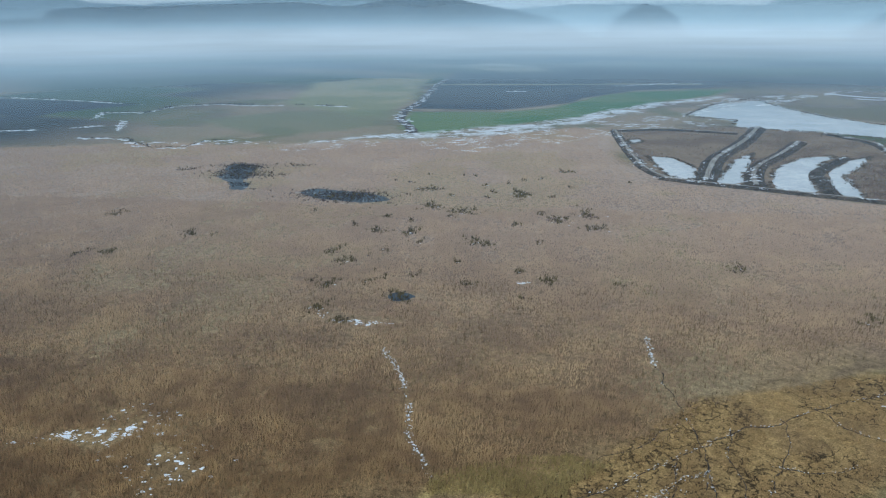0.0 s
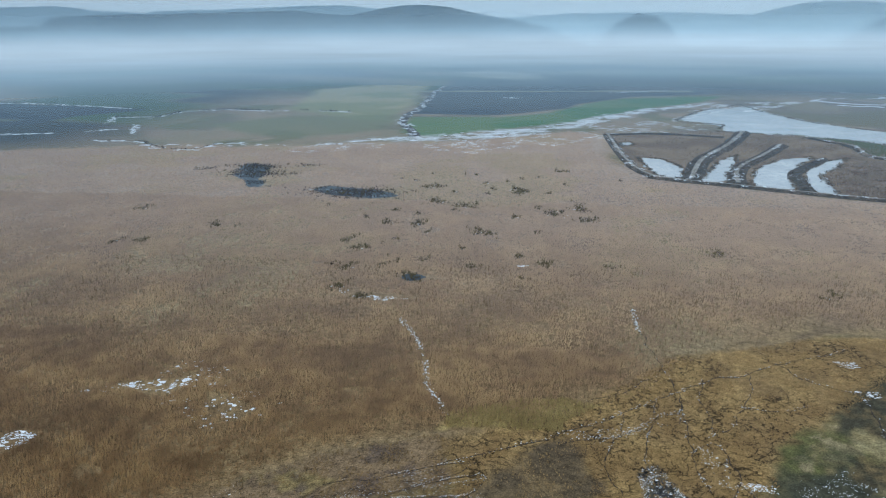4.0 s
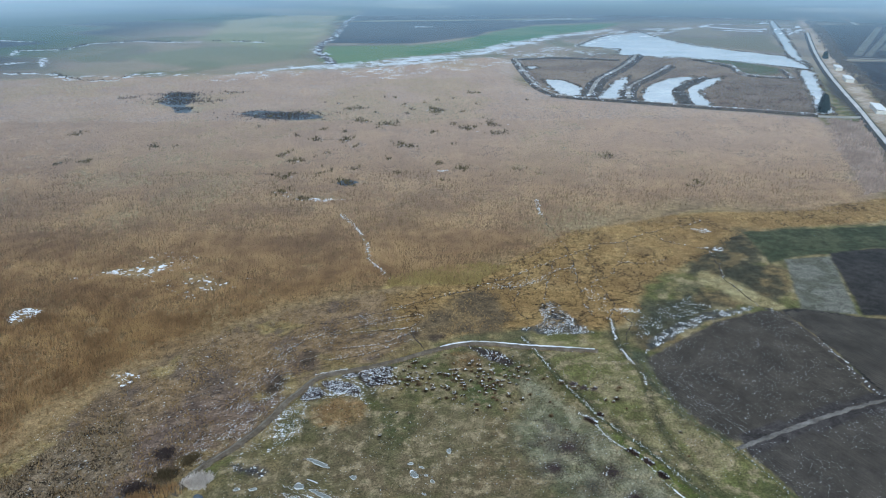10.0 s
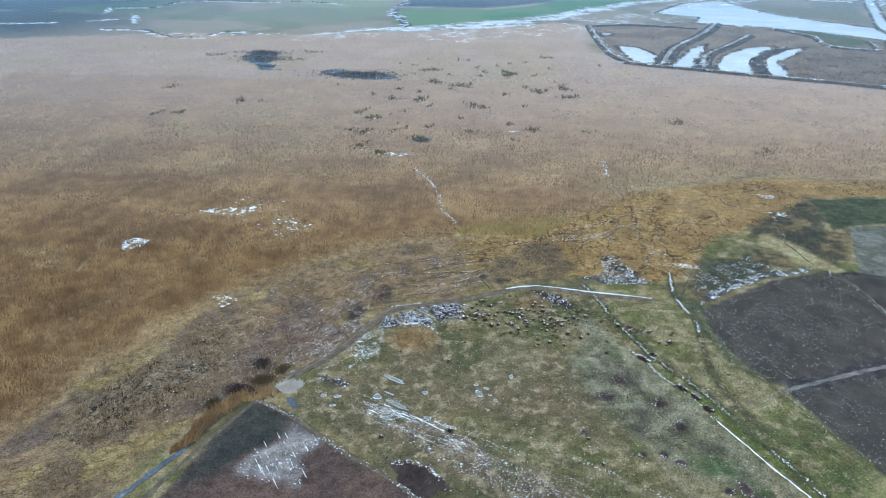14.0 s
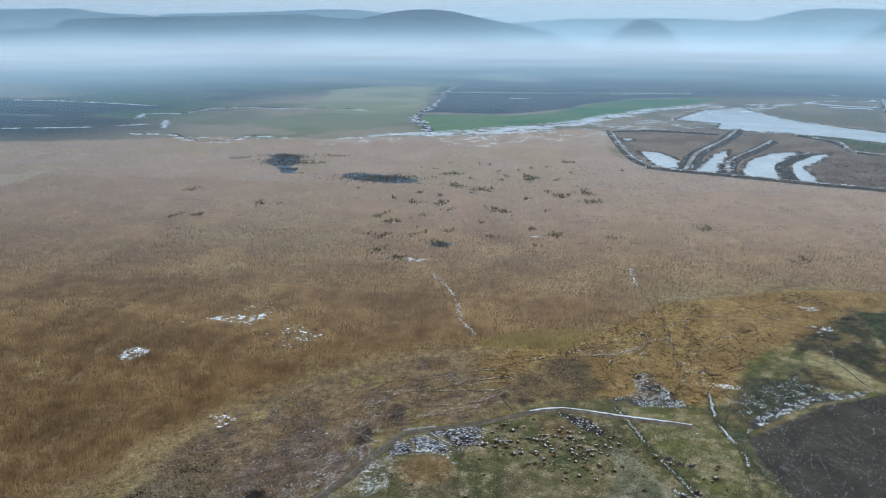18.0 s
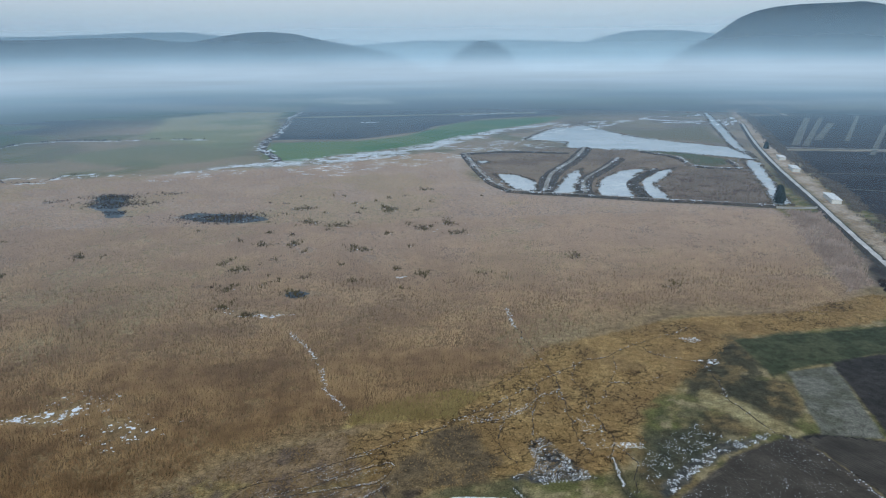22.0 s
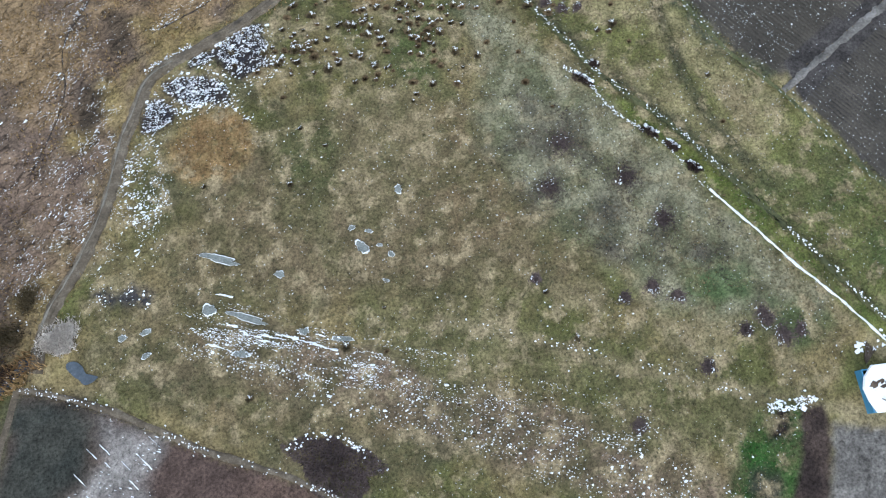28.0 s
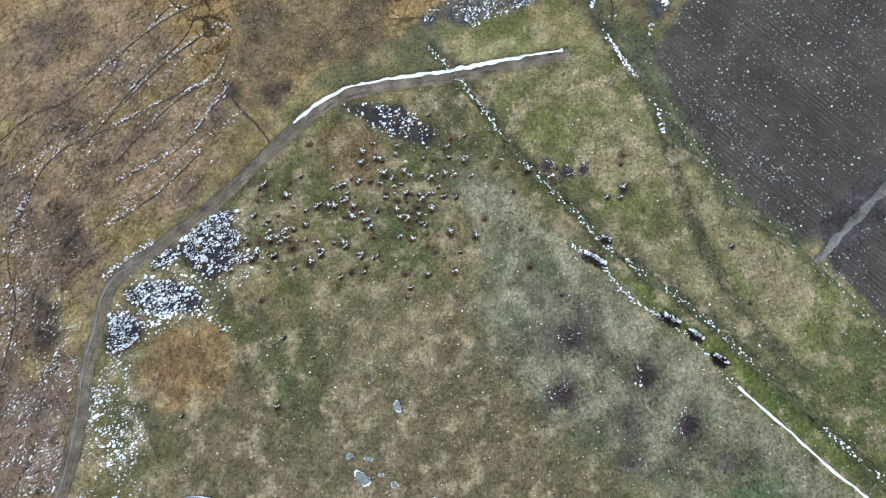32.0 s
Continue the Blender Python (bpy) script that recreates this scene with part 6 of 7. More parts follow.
tagged(ribbon("snow_strip", SNOWLINE, [(-0.22, -0.02), (0, 0.12), (0.22, -0.02)], SNOW, 0.5, 0.26, 63), "straight strip of snow in the pasture", "snow")
# drifted streaks on the bare band
for k in range(10):
    s = rng.uniform(0, 1)
    ox, oy = -40 + 30 * s + rng.normal(0, 3), 127 - 16 * s + rng.normal(0, 2.6)
    if k < 5:
        ox, oy = -31 + 2.6 * k, 124.3 - 1.5 * k + rng.normal(0, 0.8)
    length = rng.uniform(1.5, 3.5) * (1.6 if k < 5 else 1)
    tagged(ribbon("snow_streak", [(ox, oy), (ox + length * 0.5, oy - length * 0.24), (ox + length, oy - length * 0.5)], [(-0.12, -0.04), (0, 0.06), (0.12, -0.04)], SNOW, 0.35, 0.36, 400 + k), "thin drifted streak of snow on bare earth", "snow", "snow streaks")
crust(BARE_BAND, 0.55, 0.11, "snow specks on the bare earth", 0.7, height=0.4, seed=21)
crust([(-40, 127), (-26, 124), (-8, 113), (-12, 108), (-30, 117)], 0.25, 0.115, "drifted snow on bare earth", 0.9, 0.5, -0.43, 0.15, seed=22, streak=True)
crust([(-44, 130), (-34, 130), (-10, 118), (10, 106), (32, 92), (30, 86), (0, 102), (-26, 114), (-42, 122)], 0.42, 0.1, "thin drifted snow on bare earth", 0.8, 0.5, -0.43, 0.2, seed=43, streak=True)
crust(PASTURE, 0.85, 0.065, "specks of snow in the pasture", 0.45, height=0.5, seed=23)
crust(FIELD_NEAR, 0.7, 0.075, "specks of snow in the furrows", 0.6, height=0.6, seed=24, z=0.07)
crust([(64, 186), (68, 168), (73, 155), (78, 147), (84, 149), (76, 163), (71, 186)], 0.4, 0.065, "lines of snow specks in the furrows", 0.6, 0.7, -1.08, 0.5, seed=78, streak=True, z=0.06)
crust(FIELD_SOUTH, 0.75, 0.075, "specks of snow in the furrows", 0.6, height=0.6, seed=25, z=0.07)
crust(FARM_GREY, 0.9, 0.2, "thin snow on the farm field", 0.6, 0.3, -0.5, 0.3, seed=26)
crust(SNOW_SHORE, 2.4, 2.4, "snow along the far shore of the marsh", 0.9, 0.35, 0.62, 0.04, seed=27, bare=0.44)
crust([(p[0] + 2, p[1] + 9) for p in SNOW_SHORE], 3.4, 2.6, "wisps of snow along the far shore", 0.7, 0.3, 0.62, 0.04, seed=52, bare=0.46)
crust([(p[0] - 1, p[1] - 7) for p in SNOW_SHORE], 3.4, 2.2, "wisps of snow among the last reeds", 0.6, 0.3, 0.62, 0.04, seed=53, bare=0.5)
crust([(p[0] + 6, p[1] + 14) for p in SNOW_SHORE], 7, 3.6, "snow streaks on the meadow behind the marsh", 0.45, 0.25, 0.5, 0.04, seed=46)
crust([(-420, 770), (-212, 786), (-180, 800), (-214, 772), (-420, 756)], 6, 3.0, "snow in hollows at the far edge of the reeds", 0.55, 0.5, 0.0, 0.06, seed=28)
crust([(176, 985), (215, 1100), (322, 1245), (430, 1260), (330, 1130), (244, 1080)], 4, 4.5, "snowy ice at the head of the lake", 0.8, 0.25, 0.5, 0.03, seed=29, bare=0.44)
crust([(60, 960), (180, 1010), (240, 960), (200, 915), (90, 900)], 4.5, 3.6, "wisps of snow beside the lake", 0.7, 0.25, 0.5, 0.03, seed=54, bare=0.5)
crust([(520, 1130), (600, 1390), (670, 1370), (560, 1150)], 8, 5.0, "snow on the far banks", 0.5, 0.5, 1.0, 0.05, seed=30)


# ---- frozen puddles in the pasture ----
def puddle(x, y, rx, ry, turn, words):
    thing = empty("frozen_puddle", x, y, 0.0, turn)
    tagged(thing, words, "puddle", "frozen puddles")
    r = np.random.default_rng(int(abs(x * 31 + y * 7)))
    k = 30
    a = np.linspace(0, 2 * np.pi, k, endpoint=False)
    wob = 1 + 0.07 * np.sin(7 * a + r.uniform(0, 6)) + 0.08 * np.sin(5 * a + r.uniform(0, 6)) + 0.12 * np.sin(2 * a + r.uniform(0, 6)) + 0.08 * np.sin(3 * a + r.uniform(0, 6)) + r.normal(0, 0.05 if rx < 2.5 * ry else 0.09, k)
    lip = np.clip(0.55 + 0.6 * np.sin(2 * a + r.uniform(0, 6)) + r.normal(0, 0.25, k), 0.08, 1.3) / max(rx / ry, ry / rx) ** 0.8
    bm = bmesh.new()
    bm.faces.new([bm.verts.new((rx * w * math.cos(t), ry * w * math.sin(t), 0.02)) for t, w in zip(a, wob)])
    part("ice", bm, GREYICE, thing, "grey ice")
    bm = bmesh.new()
    rings = []
    for s, z in ((0.93, 0.03), (1.04, 0.08), (1.22, -0.02)):
        rings.append([bm.verts.new((rx * w * (0.95 + (s - 0.93) * g) * math.cos(t), ry * w * (0.95 + (s - 0.93) * g * max(1, 0.5 * rx / ry)) * math.sin(t), z)) for t, w, g in zip(a, wob, lip)])
    for p, q in zip(rings, rings[1:]):
        for j in range(k):
            bm.faces.new((p[j], q[j], q[(j + 1) % k], p[(j + 1) % k]))
    part("snow_rim", bm, SNOW, thing, "white rim of snow")


for x, y, rx, ry, turn in ((-8, 133, 0.95, 1.2, 30), (-9, 137, 0.7, 0.4, 20), (-6.2, 135.6, 0.6, 0.35, -20), (-3.4, 130.4, 0.4, 0.7, 20), (-5, 132.6, 0.4, 0.35, 0), (0.8, 142, 0.65, 0.75, 0), (-23, 132, 0.8, 0.65, -30), (-5.4, 126, 0.5, 0.3, -40),
                           (-15, 118, 1.7, 0.5, -20), (-36, 129, 1.1, 1.0, 0), (-30, 125.9, 3.6, 0.55, -30), (-32.6, 137.5, 3.5, 0.65, -28), (-47, 128, 0.9, 0.5, 0), (-51, 128, 0.8, 0.5, 10), (-32, 120, 1.4, 0.6, -25), (-21, 121, 0.9, 0.5, -10), (-47.5, 124, 0.7, 0.5, 0)):
    puddle(x, y, rx, ry, turn, "frozen puddle with a white snowy rim in the pasture")


# ---- tussocks and bushes ----
def tuft_mesh(name, radius, height, count, mat, seed, parent, flat=0.5, width=0.16, label=""):
    """A rounded clump of many pointed leaves round a hidden core."""
    r = np.random.default_rng(seed)
    verts, faces = [], []
    for k in range(count):
        t, up = r.uniform(0, 2 * np.pi), math.acos(1 - r.uniform(0, 1))
        reach = r.uniform(0.75, 1.15)
        tip = np.array([radius * math.sin(up) * math.cos(t), radius * math.sin(up) * math.sin(t), height * (0.15 + 0.85 * math.cos(up))]) * reach
        base = tip * r.uniform(0.25, 0.5)
        base[2] = max(0.0, base[2] * 0.5)
        side = np.array([-math.sin(t), math.cos(t), r.normal(0, 0.3)]) * width * radius * r.uniform(0.7, 1.5)
        q = len(verts)
        verts += [base - side, base + side, tip]
        faces.append((q, q + 1, q + 2))
    ob = from_arrays(name, np.array(verts), np.array(faces), mat, parent)
    if label:
        ob["label"] = label
    return ob


def cap_mesh(radius, height, seed, parent):
    """Snow left on the north side of a clump."""
    r = np.random.default_rng(seed)
    bm = bmesh.new()
    for k in range(9):
        x, y, z = r.normal(0, 0.34) * radius, (0.42 + r.normal(0, 0.18)) * radius, height * r.uniform(0.55, 0.9)
        s = radius * r.uniform(0.06, 0.15)
        made = bmesh.ops.create_icosphere(bm, subdivisions=1, radius=1)
        for v in made["verts"]:
            v.co = Vector((x + v.co.x * s * r.uniform(0.9, 1.5), y + v.co.y * s * r.uniform(0.8, 1.2), z + v.co.z * s * 0.4))
    return tagged(part("snow_cap", bm, SNOW, parent, "snow left on the shaded side"), kind="stuff")


def tussock(x, y, radius, height, seed, words, mat=TUSSOCK, snow=True):
    thing = empty("tussock", x, y, -0.05)
    tagged(thing, words, "tussock", "tussocks in the pasture")
    tuft_mesh("grass_clump", radius, height, 150, mat, seed, thing)
    if snow:
        cap_mesh(radius, height, seed + 50, thing)
    return thing


BROWNTUFT = mottled("brown_tussock_grass", [(0.085, 0.06, 0.034), (0.15, 0.107, 0.058), (0.23, 0.168, 0.095)], 4, 0.4, island=0.4, bump=0)
kinds = [tussock(-2.0 + 3 * k, 178.5 - k, 0.62 + 0.12 * k, 0.6 + 0.1 * k, 500 + k, "dark grass tussock with snow on its north side") for k in range(3)]
kinds.append(tussock(12.0, 170.0, 0.7, 0.6, 507, "bare brown grass tussock without snow", BROWNTUFT, snow=False))
kinds[1] = tussock(5.0, 175.0, 0.75, 0.5, 509, "rusty brown grass tussock with a little snow", BROWNTUFT)
spots = [(46.5, 164), (48.6, 163.2), (49.8, 164.6), (51.6, 160), (52, 170.5), (51, 169), (63.5, 149), (62.5, 139), (35, 173), (30, 175.5), (29, 178), (24, 183), (19, 163), (17, 160), (8, 158.6), (-10, 154), (38.5, 170.5), (40, 171.8), (41.5, 170),
         (9, 162.5), (12.5, 161), (15, 164.6), (14.6, 168), (3, 168), (1, 171), (-4, 172.6), (-6, 169.5), (-9, 170), (-8, 173)]
r2 = np.random.default_rng(11)
for k in range(150):
    s = r2.normal(0, 1, 2)
    px, py = 8 + s[0] * 11, 176 + s[1] * 7
    if depth_in(np.array([px]), np.array([py]), PASTURE)[0] > 1.5:
        spots.append((px, py))
for k in range(26):
    spots.append((-12 + r2.normal(0, 4), 175.5 + r2.normal(0, 2.6)))
for k in range(14):
    px, py = r2.uniform(-35, 60), r2.uniform(95, 165)
    if depth_in(np.array([px]), np.array([py]), PASTURE)[0] > 2:
        spots.append((px, py))
for k, (px, py) in enumerate(spots):
    kind = kinds[k % 3] if r2.uniform() < 0.72 else kinds[3]
    size = r2.uniform(0.55, 1.35)
    copy_thing(kind, pose(px, py, -0.05, 0, 0, r2.uniform(-35, 35)) @ Matrix.Diagonal((size * r2.uniform(0.8, 1.35), size * r2.uniform(0.75, 1.1), size * r2.uniform(0.6, 1.0), 1)))


def bush(x, y, rx, ry, height, turn, words, mat=SCRUB, seed=1, snow=0.0, count=420, name="bush", soft=False):
    """A low thicket: stems fanning out, twig tips, and snow on its north side."""
    thing = empty(name, x, y, -0.05, turn)
    tagged(thing, words, "bush")
    r = np.random.default_rng(seed)
    verts, faces = [], []
    for k in range(count):
        t, d = r.uniform(0, 2 * np.pi), (min(abs(r.normal(0, 0.55)), 1.5) if soft else math.sqrt(r.uniform(0, 1)))
        d *= 1 + 0.16 * math.sin(3 * t + seed) + 0.11 * math.sin(5 * t + 2 * seed) + 0.07 * math.sin(9 * t + 3 * seed)
        cx, cy = rx * d * math.cos(t), ry * d * math.sin(t)
        h = height * max(1 - 0.6 * d * d, 0.25) * r.uniform(0.6, 1.2)
        tip = np.array([cx + r.normal(0, 0.28), cy + r.normal(0, 0.28), h])
        base = np.array([cx + r.normal(0, 0.1), cy + r.normal(0, 0.1), h * r.uniform(0, 0.35)])
        a = r.uniform(0, np.pi)
        side = np.array([math.cos(a), math.sin(a), r.normal(0, 0.3)]) * r.uniform(0.06, 0.16)
        q = len(verts)
        verts += [base - side, base + side, tip]
        faces.append((q, q + 1, q + 2))
    from_arrays("twig_tangle", np.array(verts), np.array(faces), mat, thing)["kind"] = "stuff"
    bm = bmesh.new()
    for k in range(7):
        t = r.uniform(0, 2 * np.pi)
        made = bmesh.ops.create_cone(bm, segments=5, radius1=0.07, radius2=0.03, depth=height * 0.8, cap_ends=True)
        bmesh.ops.translate(bm, verts=made["verts"], vec=(rx * 0.4 * math.cos(t), ry * 0.4 * math.sin(t), height * 0.4))
    part("stem_base", bm, TIMBER, thing)["kind"] = "stuff"
    if snow:
        north = pose(0, 0, 0, 0, 0, -turn)
        n = int(34 * snow)
        xs, ys = r.uniform(-0.9, 0.9, n) * rx, ry * r.uniform(0.15, 0.95, n)
        if name == "thicket" and not soft:
            # caught along the northern rim
            way, out = np.radians(r.uniform(10, 150, n) - turn), r.uniform(0.86, 1.12, n)
            xs, ys = rx * out * np.cos(way), ry * out * np.sin(way)
        cap = pads("snow_cap", xs, ys, r.uniform(0.1, 0.3, n) * (0.5 if soft else 1.0), SNOW, r, 0.8, 0, 0.3, z=0.5 * height)
        cap.parent = thing
        cap["label"], cap["kind"] = "snow on its north side", "stuff"
    return thing


for k, (bx, by, rx, ry, turn, snow) in enumerate(((40.2, 154.4, 2.3, 0.9, -48, 1.6), (48.6, 140.6, 1.7, 0.9, -45, 0.9), (51.6, 136.8, 1.6, 0.8, -45, 0.8), (53.8, 131.8, 1.5, 0.9, -50, 0.5), (43.4, 157, 0.9, 0.6, -40, 0.7))):
    bush(bx, by, rx, ry, 1.1, turn, "dark hedge bush under a cap of snow", seed=600 + k, snow=snow)
for k, (bx, by, rx, ry) in enumerate(((32.1, 142.8, 2.3, 2.3), (27.4, 134.8, 1.9, 1.7), (45.1, 123.9, 2.0, 1.7), (41.4, 133.3, 1.9, 1.5), (57.2, 98.7, 1.6, 1.3), (55.3, 102.6, 1.9, 1.2), (19.7, 119.3, 0.7, 0.6), (33.5, 111.9, 0.9, 0.9), (42.3, 110, 1.1, 0.8), (38.8, 112.6, 1.0, 1.1), (28.4, 91.2, 1.1, 1.0), (51.4, 101.3, 0.9, 0.8), (60.3, 98.9, 1.1, 0.7), (42.8, 97.2, 1.0, 0.9), (38.7, 172.9, 0.8, 1.0), (41.4, 170.6, 0.9, 1.1), (44.5, 170.2, 0.5, 1.0))):
    bush(bx, by, rx * 1.25, ry * 1.25, 0.22, 20 * k, "low dark bramble patch in the grey sward", PLUM, seed=620 + k, snow=0.5, count=800, soft=True)
for k, (bx, by, rx, ry, turn) in enumerate(((-20.8, 98.2, 7.4, 4.3, -36), (-4.2, 84.6, 5.2, 2.6, -32))):
    bush(bx, by, rx, ry, 0.7, turn, "wide dark plum-brown thicket beside the farm field", PLUM, seed=640 + k, snow=1.6, count=6500, name="thicket")
clump = tagged(empty("pale_clump", -61.5, 130.6, -0.05, 10), "big pale tan clump of feathery pampas-like reed", "bush")
r5 = np.random.default_rng(41)
for k, (cx, cy, size, tall) in enumerate(((0, 0, 1.1, 1.4), (1.6, 0.9, 0.9, 1.0), (-1.6, 0.3, 0.8, 0.9), (0.5, -1.5, 0.7, 0.8))):
    plume = blades("plume", cx + r5.normal(0, size, 260), cy + r5.normal(0, 0.85 * size, 260), 0.5, tall * r5.uniform(0.5, 1.2, 260), PALEBUSH, r5, 6, 0.6, 0.7)
    plume.parent = clump
    plume["kind"] = "stuff"
blades_dark = tuft_mesh("stem_base", 2.4, 0.4, 120, SCRUB, 659, clump, width=0.05, label="dark tangled stems")
blades_dark["kind"] = "stuff"
for k, (bx, by, rx, ry) in enumerate(((-70, 133, 4.5, 3.4), (-76, 128, 4, 3), (-66, 139, 3, 2.4), (-73, 141, 3.5, 3), (-80, 121, 3, 3.5), (-71, 127.5, 3.2, 2.0))):
    bush(bx, by, rx, ry, 1.3, 30 * k, "brown leafless scrub beside the creek", PLUM if k % 2 else TUSSOCK, 660 + k, 0.3, 1100, "thicket", soft=True)


# ---- hut at the corner of the plots ----
hut = tagged(empty("hut", 69.6, 86.0, 0, -8), "low blue sheet-metal hut with a snow-covered roof", "hut")
part("wall", box(-4.2, -3.6, -0.1, 4.2, -3.4, 1.9, 0.02), BLUE, hut, "blue painted sheet wall")
part("wall", box(-4.2, 3.2, -0.1, 4.2, 3.4, 1.9, 0.02), BLUE, hut)
part("wall", box(-4.2, -3.4, -0.1, -4.0, 3.2, 1.9, 0.02), BLUE, hut)
part("wall", box(4.0, -3.4, -0.1, 4.2, 3.2, 1.9, 0.02), BLUE, hut)
bm = bmesh.new()
outline = [(-4.5, -1.8), (-3.7, -3.7), (4.6, -3.7), (4.6, 3.9), (-2.5, 3.9), (-4.2, 2.2), (-4.9, 0.4)]
low = [bm.verts.new((x, y, 1.92)) for x, y in outline]
top = [bm.verts.new((x * 0.97, y * 0.97, 2.2)) for x, y in outline]
bm.faces.new(top)
for k in range(len(outline)):
    bm.faces.new((low[k], low[(k + 1) % 7], top[(k + 1) % 7], top[k]))
part("roof_snow", bm, SNOW, hut, "thick snow on the roof")
for k, (cx, cy, count, size) in enumerate(((-2.2, 1.2, 9, 0.6), (0.4, -2.6, 14, 0.55), (1.8, 1.0, 8, 0.5))):
    bare = pads("roof_gap", cx + r5.normal(0, 0.8, count), cy + r5.normal(0, 0.45, count), size * r5.uniform(0.5, 1.2, count), TIMBER, r5, 0.6, 0.3, 0.05, z=2.205)
    bare.parent, bare["label"], bare["kind"] = hut, "bare dark timber where snow has slid off", "stuff"
for k in range(3):
    beam = part("rafter", box(-1.6, -0.07, 0, 1.6, 0.07, 0.12, 0.01), TIMBER, hut)
    beam.matrix_local = pose(-1.2 + 1.3 * k, -2.4 + 0.5 * k, 2.3, 0, 4, -30 + 25 * k)
pile = tagged(empty("timber_pile", 69.5, 91.5, 0, 35), "heap of old planks beside the hut", "timber pile")
for k in range(5):
    plank = part("plank", box(-1.5, -0.12, 0, 1.5, 0.12, 0.06, 0.01), TIMBER, pile)
    plank.matrix_local = pose(0.1 * k, 0.28 * k, 0.02 + 0.06 * (k % 3), 0, 0, 6 * k)
crust([(67, 92), (73, 92), (74, 96), (69, 96)], 0.8, 0.4, "snow round the timber pile", 0.9, seed=31)
crust([(49, 87.5), (58, 86.6), (58, 88), (50, 89)], 0.3, 0.22, "snow at the head of the garden plots", 0.9, seed=32)


# ---- buildings along the road ----
def shed(x, y, turn, length, width, height, words):
    thing = tagged(empty("shed", x, y, 0.4, turn), words, "shed", "sheds along the road")
    hl, hw = length / 2, width / 2
    part("wall", box(-hl, hw - 0.25, -0.6, hl, hw, height), WHITEWALL, thing, "back wall")
    part("wall", box(-hl, -hw, -0.6, -hl + 0.25, hw - 0.25, height), WHITEWALL, thing)
    part("wall", box(hl - 0.25, -hw, -0.6, hl, hw - 0.25, height), WHITEWALL, thing)
    for k in range(5):
        px = -hl + 0.5 + k * (length - 1) / 4
        part("post", box(px - 0.14, -hw, -0.6, px + 0.14, -hw + 0.28, height), TIMBER, thing)
    # floor coloured near-black for the shade under the roof
    part("floor", box(-hl + 0.25, -hw + 0.3, -0.6, hl - 0.25, hw - 0.25, -0.45), OPENING_SHADE, thing)
    bm = box(-hl - 0.6, -hw - 0.7, height, hl + 0.6, hw + 0.5, height + 0.25, 0.03)
    for v in bm.verts:
        v.co.z += (v.co.y + hw) * 0.10
    part("roof", bm, WHITEROOF, thing, "white sheet roof")
    bm = bmesh.new()
    for k in range(9):
        px = -hl + k * length / 8
        made = bmesh.ops.create_cube(bm, size=1)
        for v in made["verts"]:
            v.co = (px + v.co.x * 0.08, v.co.y * (width + 1.0), height + 0.30 + v.co.z * 0.08 + (v.co.y * width + hw) * 0.10)
    part("roof_seam", bm, WHITEROOF, thing)
    return thing


shed(354, 566, 70, 30, 7.0, 2.5, "long white-roofed open shed beside the gravel road")
shed(407, 712, 70, 24, 7.0, 2.5, "white-roofed open shed by the pale verge")
shed(435, 786, 70, 20, 6.5, 2.4, "small white-roofed shed at the end of the road")


def house(x, y, turn, length, width, height, words, ruined=False, name="house"):
    thing = tagged(empty(name, x, y, 0, turn), words, "house")
    hl, hw = length / 2, width / 2
    wall = part("wall", box(-hl, -hw, -0.3, hl, hw, height, 0.04), WHITEWALL, thing, "whitewashed wall")
    bm = bmesh.new()
    e = 0.5
    pts = [(-hl - e, -hw - e, height), (hl + e, -hw - e, height), (hl + e, hw + e, height), (-hl - e, hw + e, height), (-hl - e, 0, height + hw * 0.55), (hl + e, 0, height + hw * 0.55)]
    v = [bm.verts.new(p) for p in pts]
    for f in ((0, 1, 5, 4), (2, 3, 4, 5), (0, 4, 3), (1, 2, 5), (0, 3, 2, 1)):
        bm.faces.new([v[k] for k in f])
    part("roof", bm, GREYROOF, thing, "weathered dark roof")
    for level in range(2 if height > 4.5 else 1):
        for k in range(3):
            px = -hl + (k + 0.5) * length / 3
            zz = 1.0 + 2.9 * level
            frame_part = part("window", box(px - 0.7, -hw - 0.05, zz, px + 0.7, -hw + 0.1, zz + 1.4, 0.02), WHITEROOF, thing, "white window frame")
            part("pane", box(px - 0.55, -hw - 0.08, zz + 0.12, px + 0.55, -hw - 0.04, zz + 1.28), OPENING_SHADE, frame_part, "dark pane")
    if ruined:
        # solid near-black box, painting the shade of a gap onto the roof
        part("roof_gap", box(-hl * 0.7, -hw * 0.3, height + hw * 0.3, hl * 0.2, hw * 0.3, height + hw * 0.62, 0.05), OPENING_SHADE, thing, "dark box standing for the shaded gap in the broken roof")
        for k in range(4):
            beam = part("rafter", box(-hw, -0.12, 0, hw, 0.12, 0.2), TIMBER, thing)
            beam.matrix_local = pose(-hl * 0.6 + k * 2.2, 0, height + hw * 0.5, 0, 10, 90)
    return thing


house(261, 350, 20, 13, 9.5, 6.2, "whitewashed two-storey house with a broken roof", True)
for k, (bx, by) in enumerate(((249, 357), (252, 363), (246, 350), (275, 347), (280, 356))):
    bush(bx, by, 2.6, 2.2, 2.6, 15 * k, "leafless bush beside the whitewashed house", SCRUB, 700 + k, 0.3, 400)


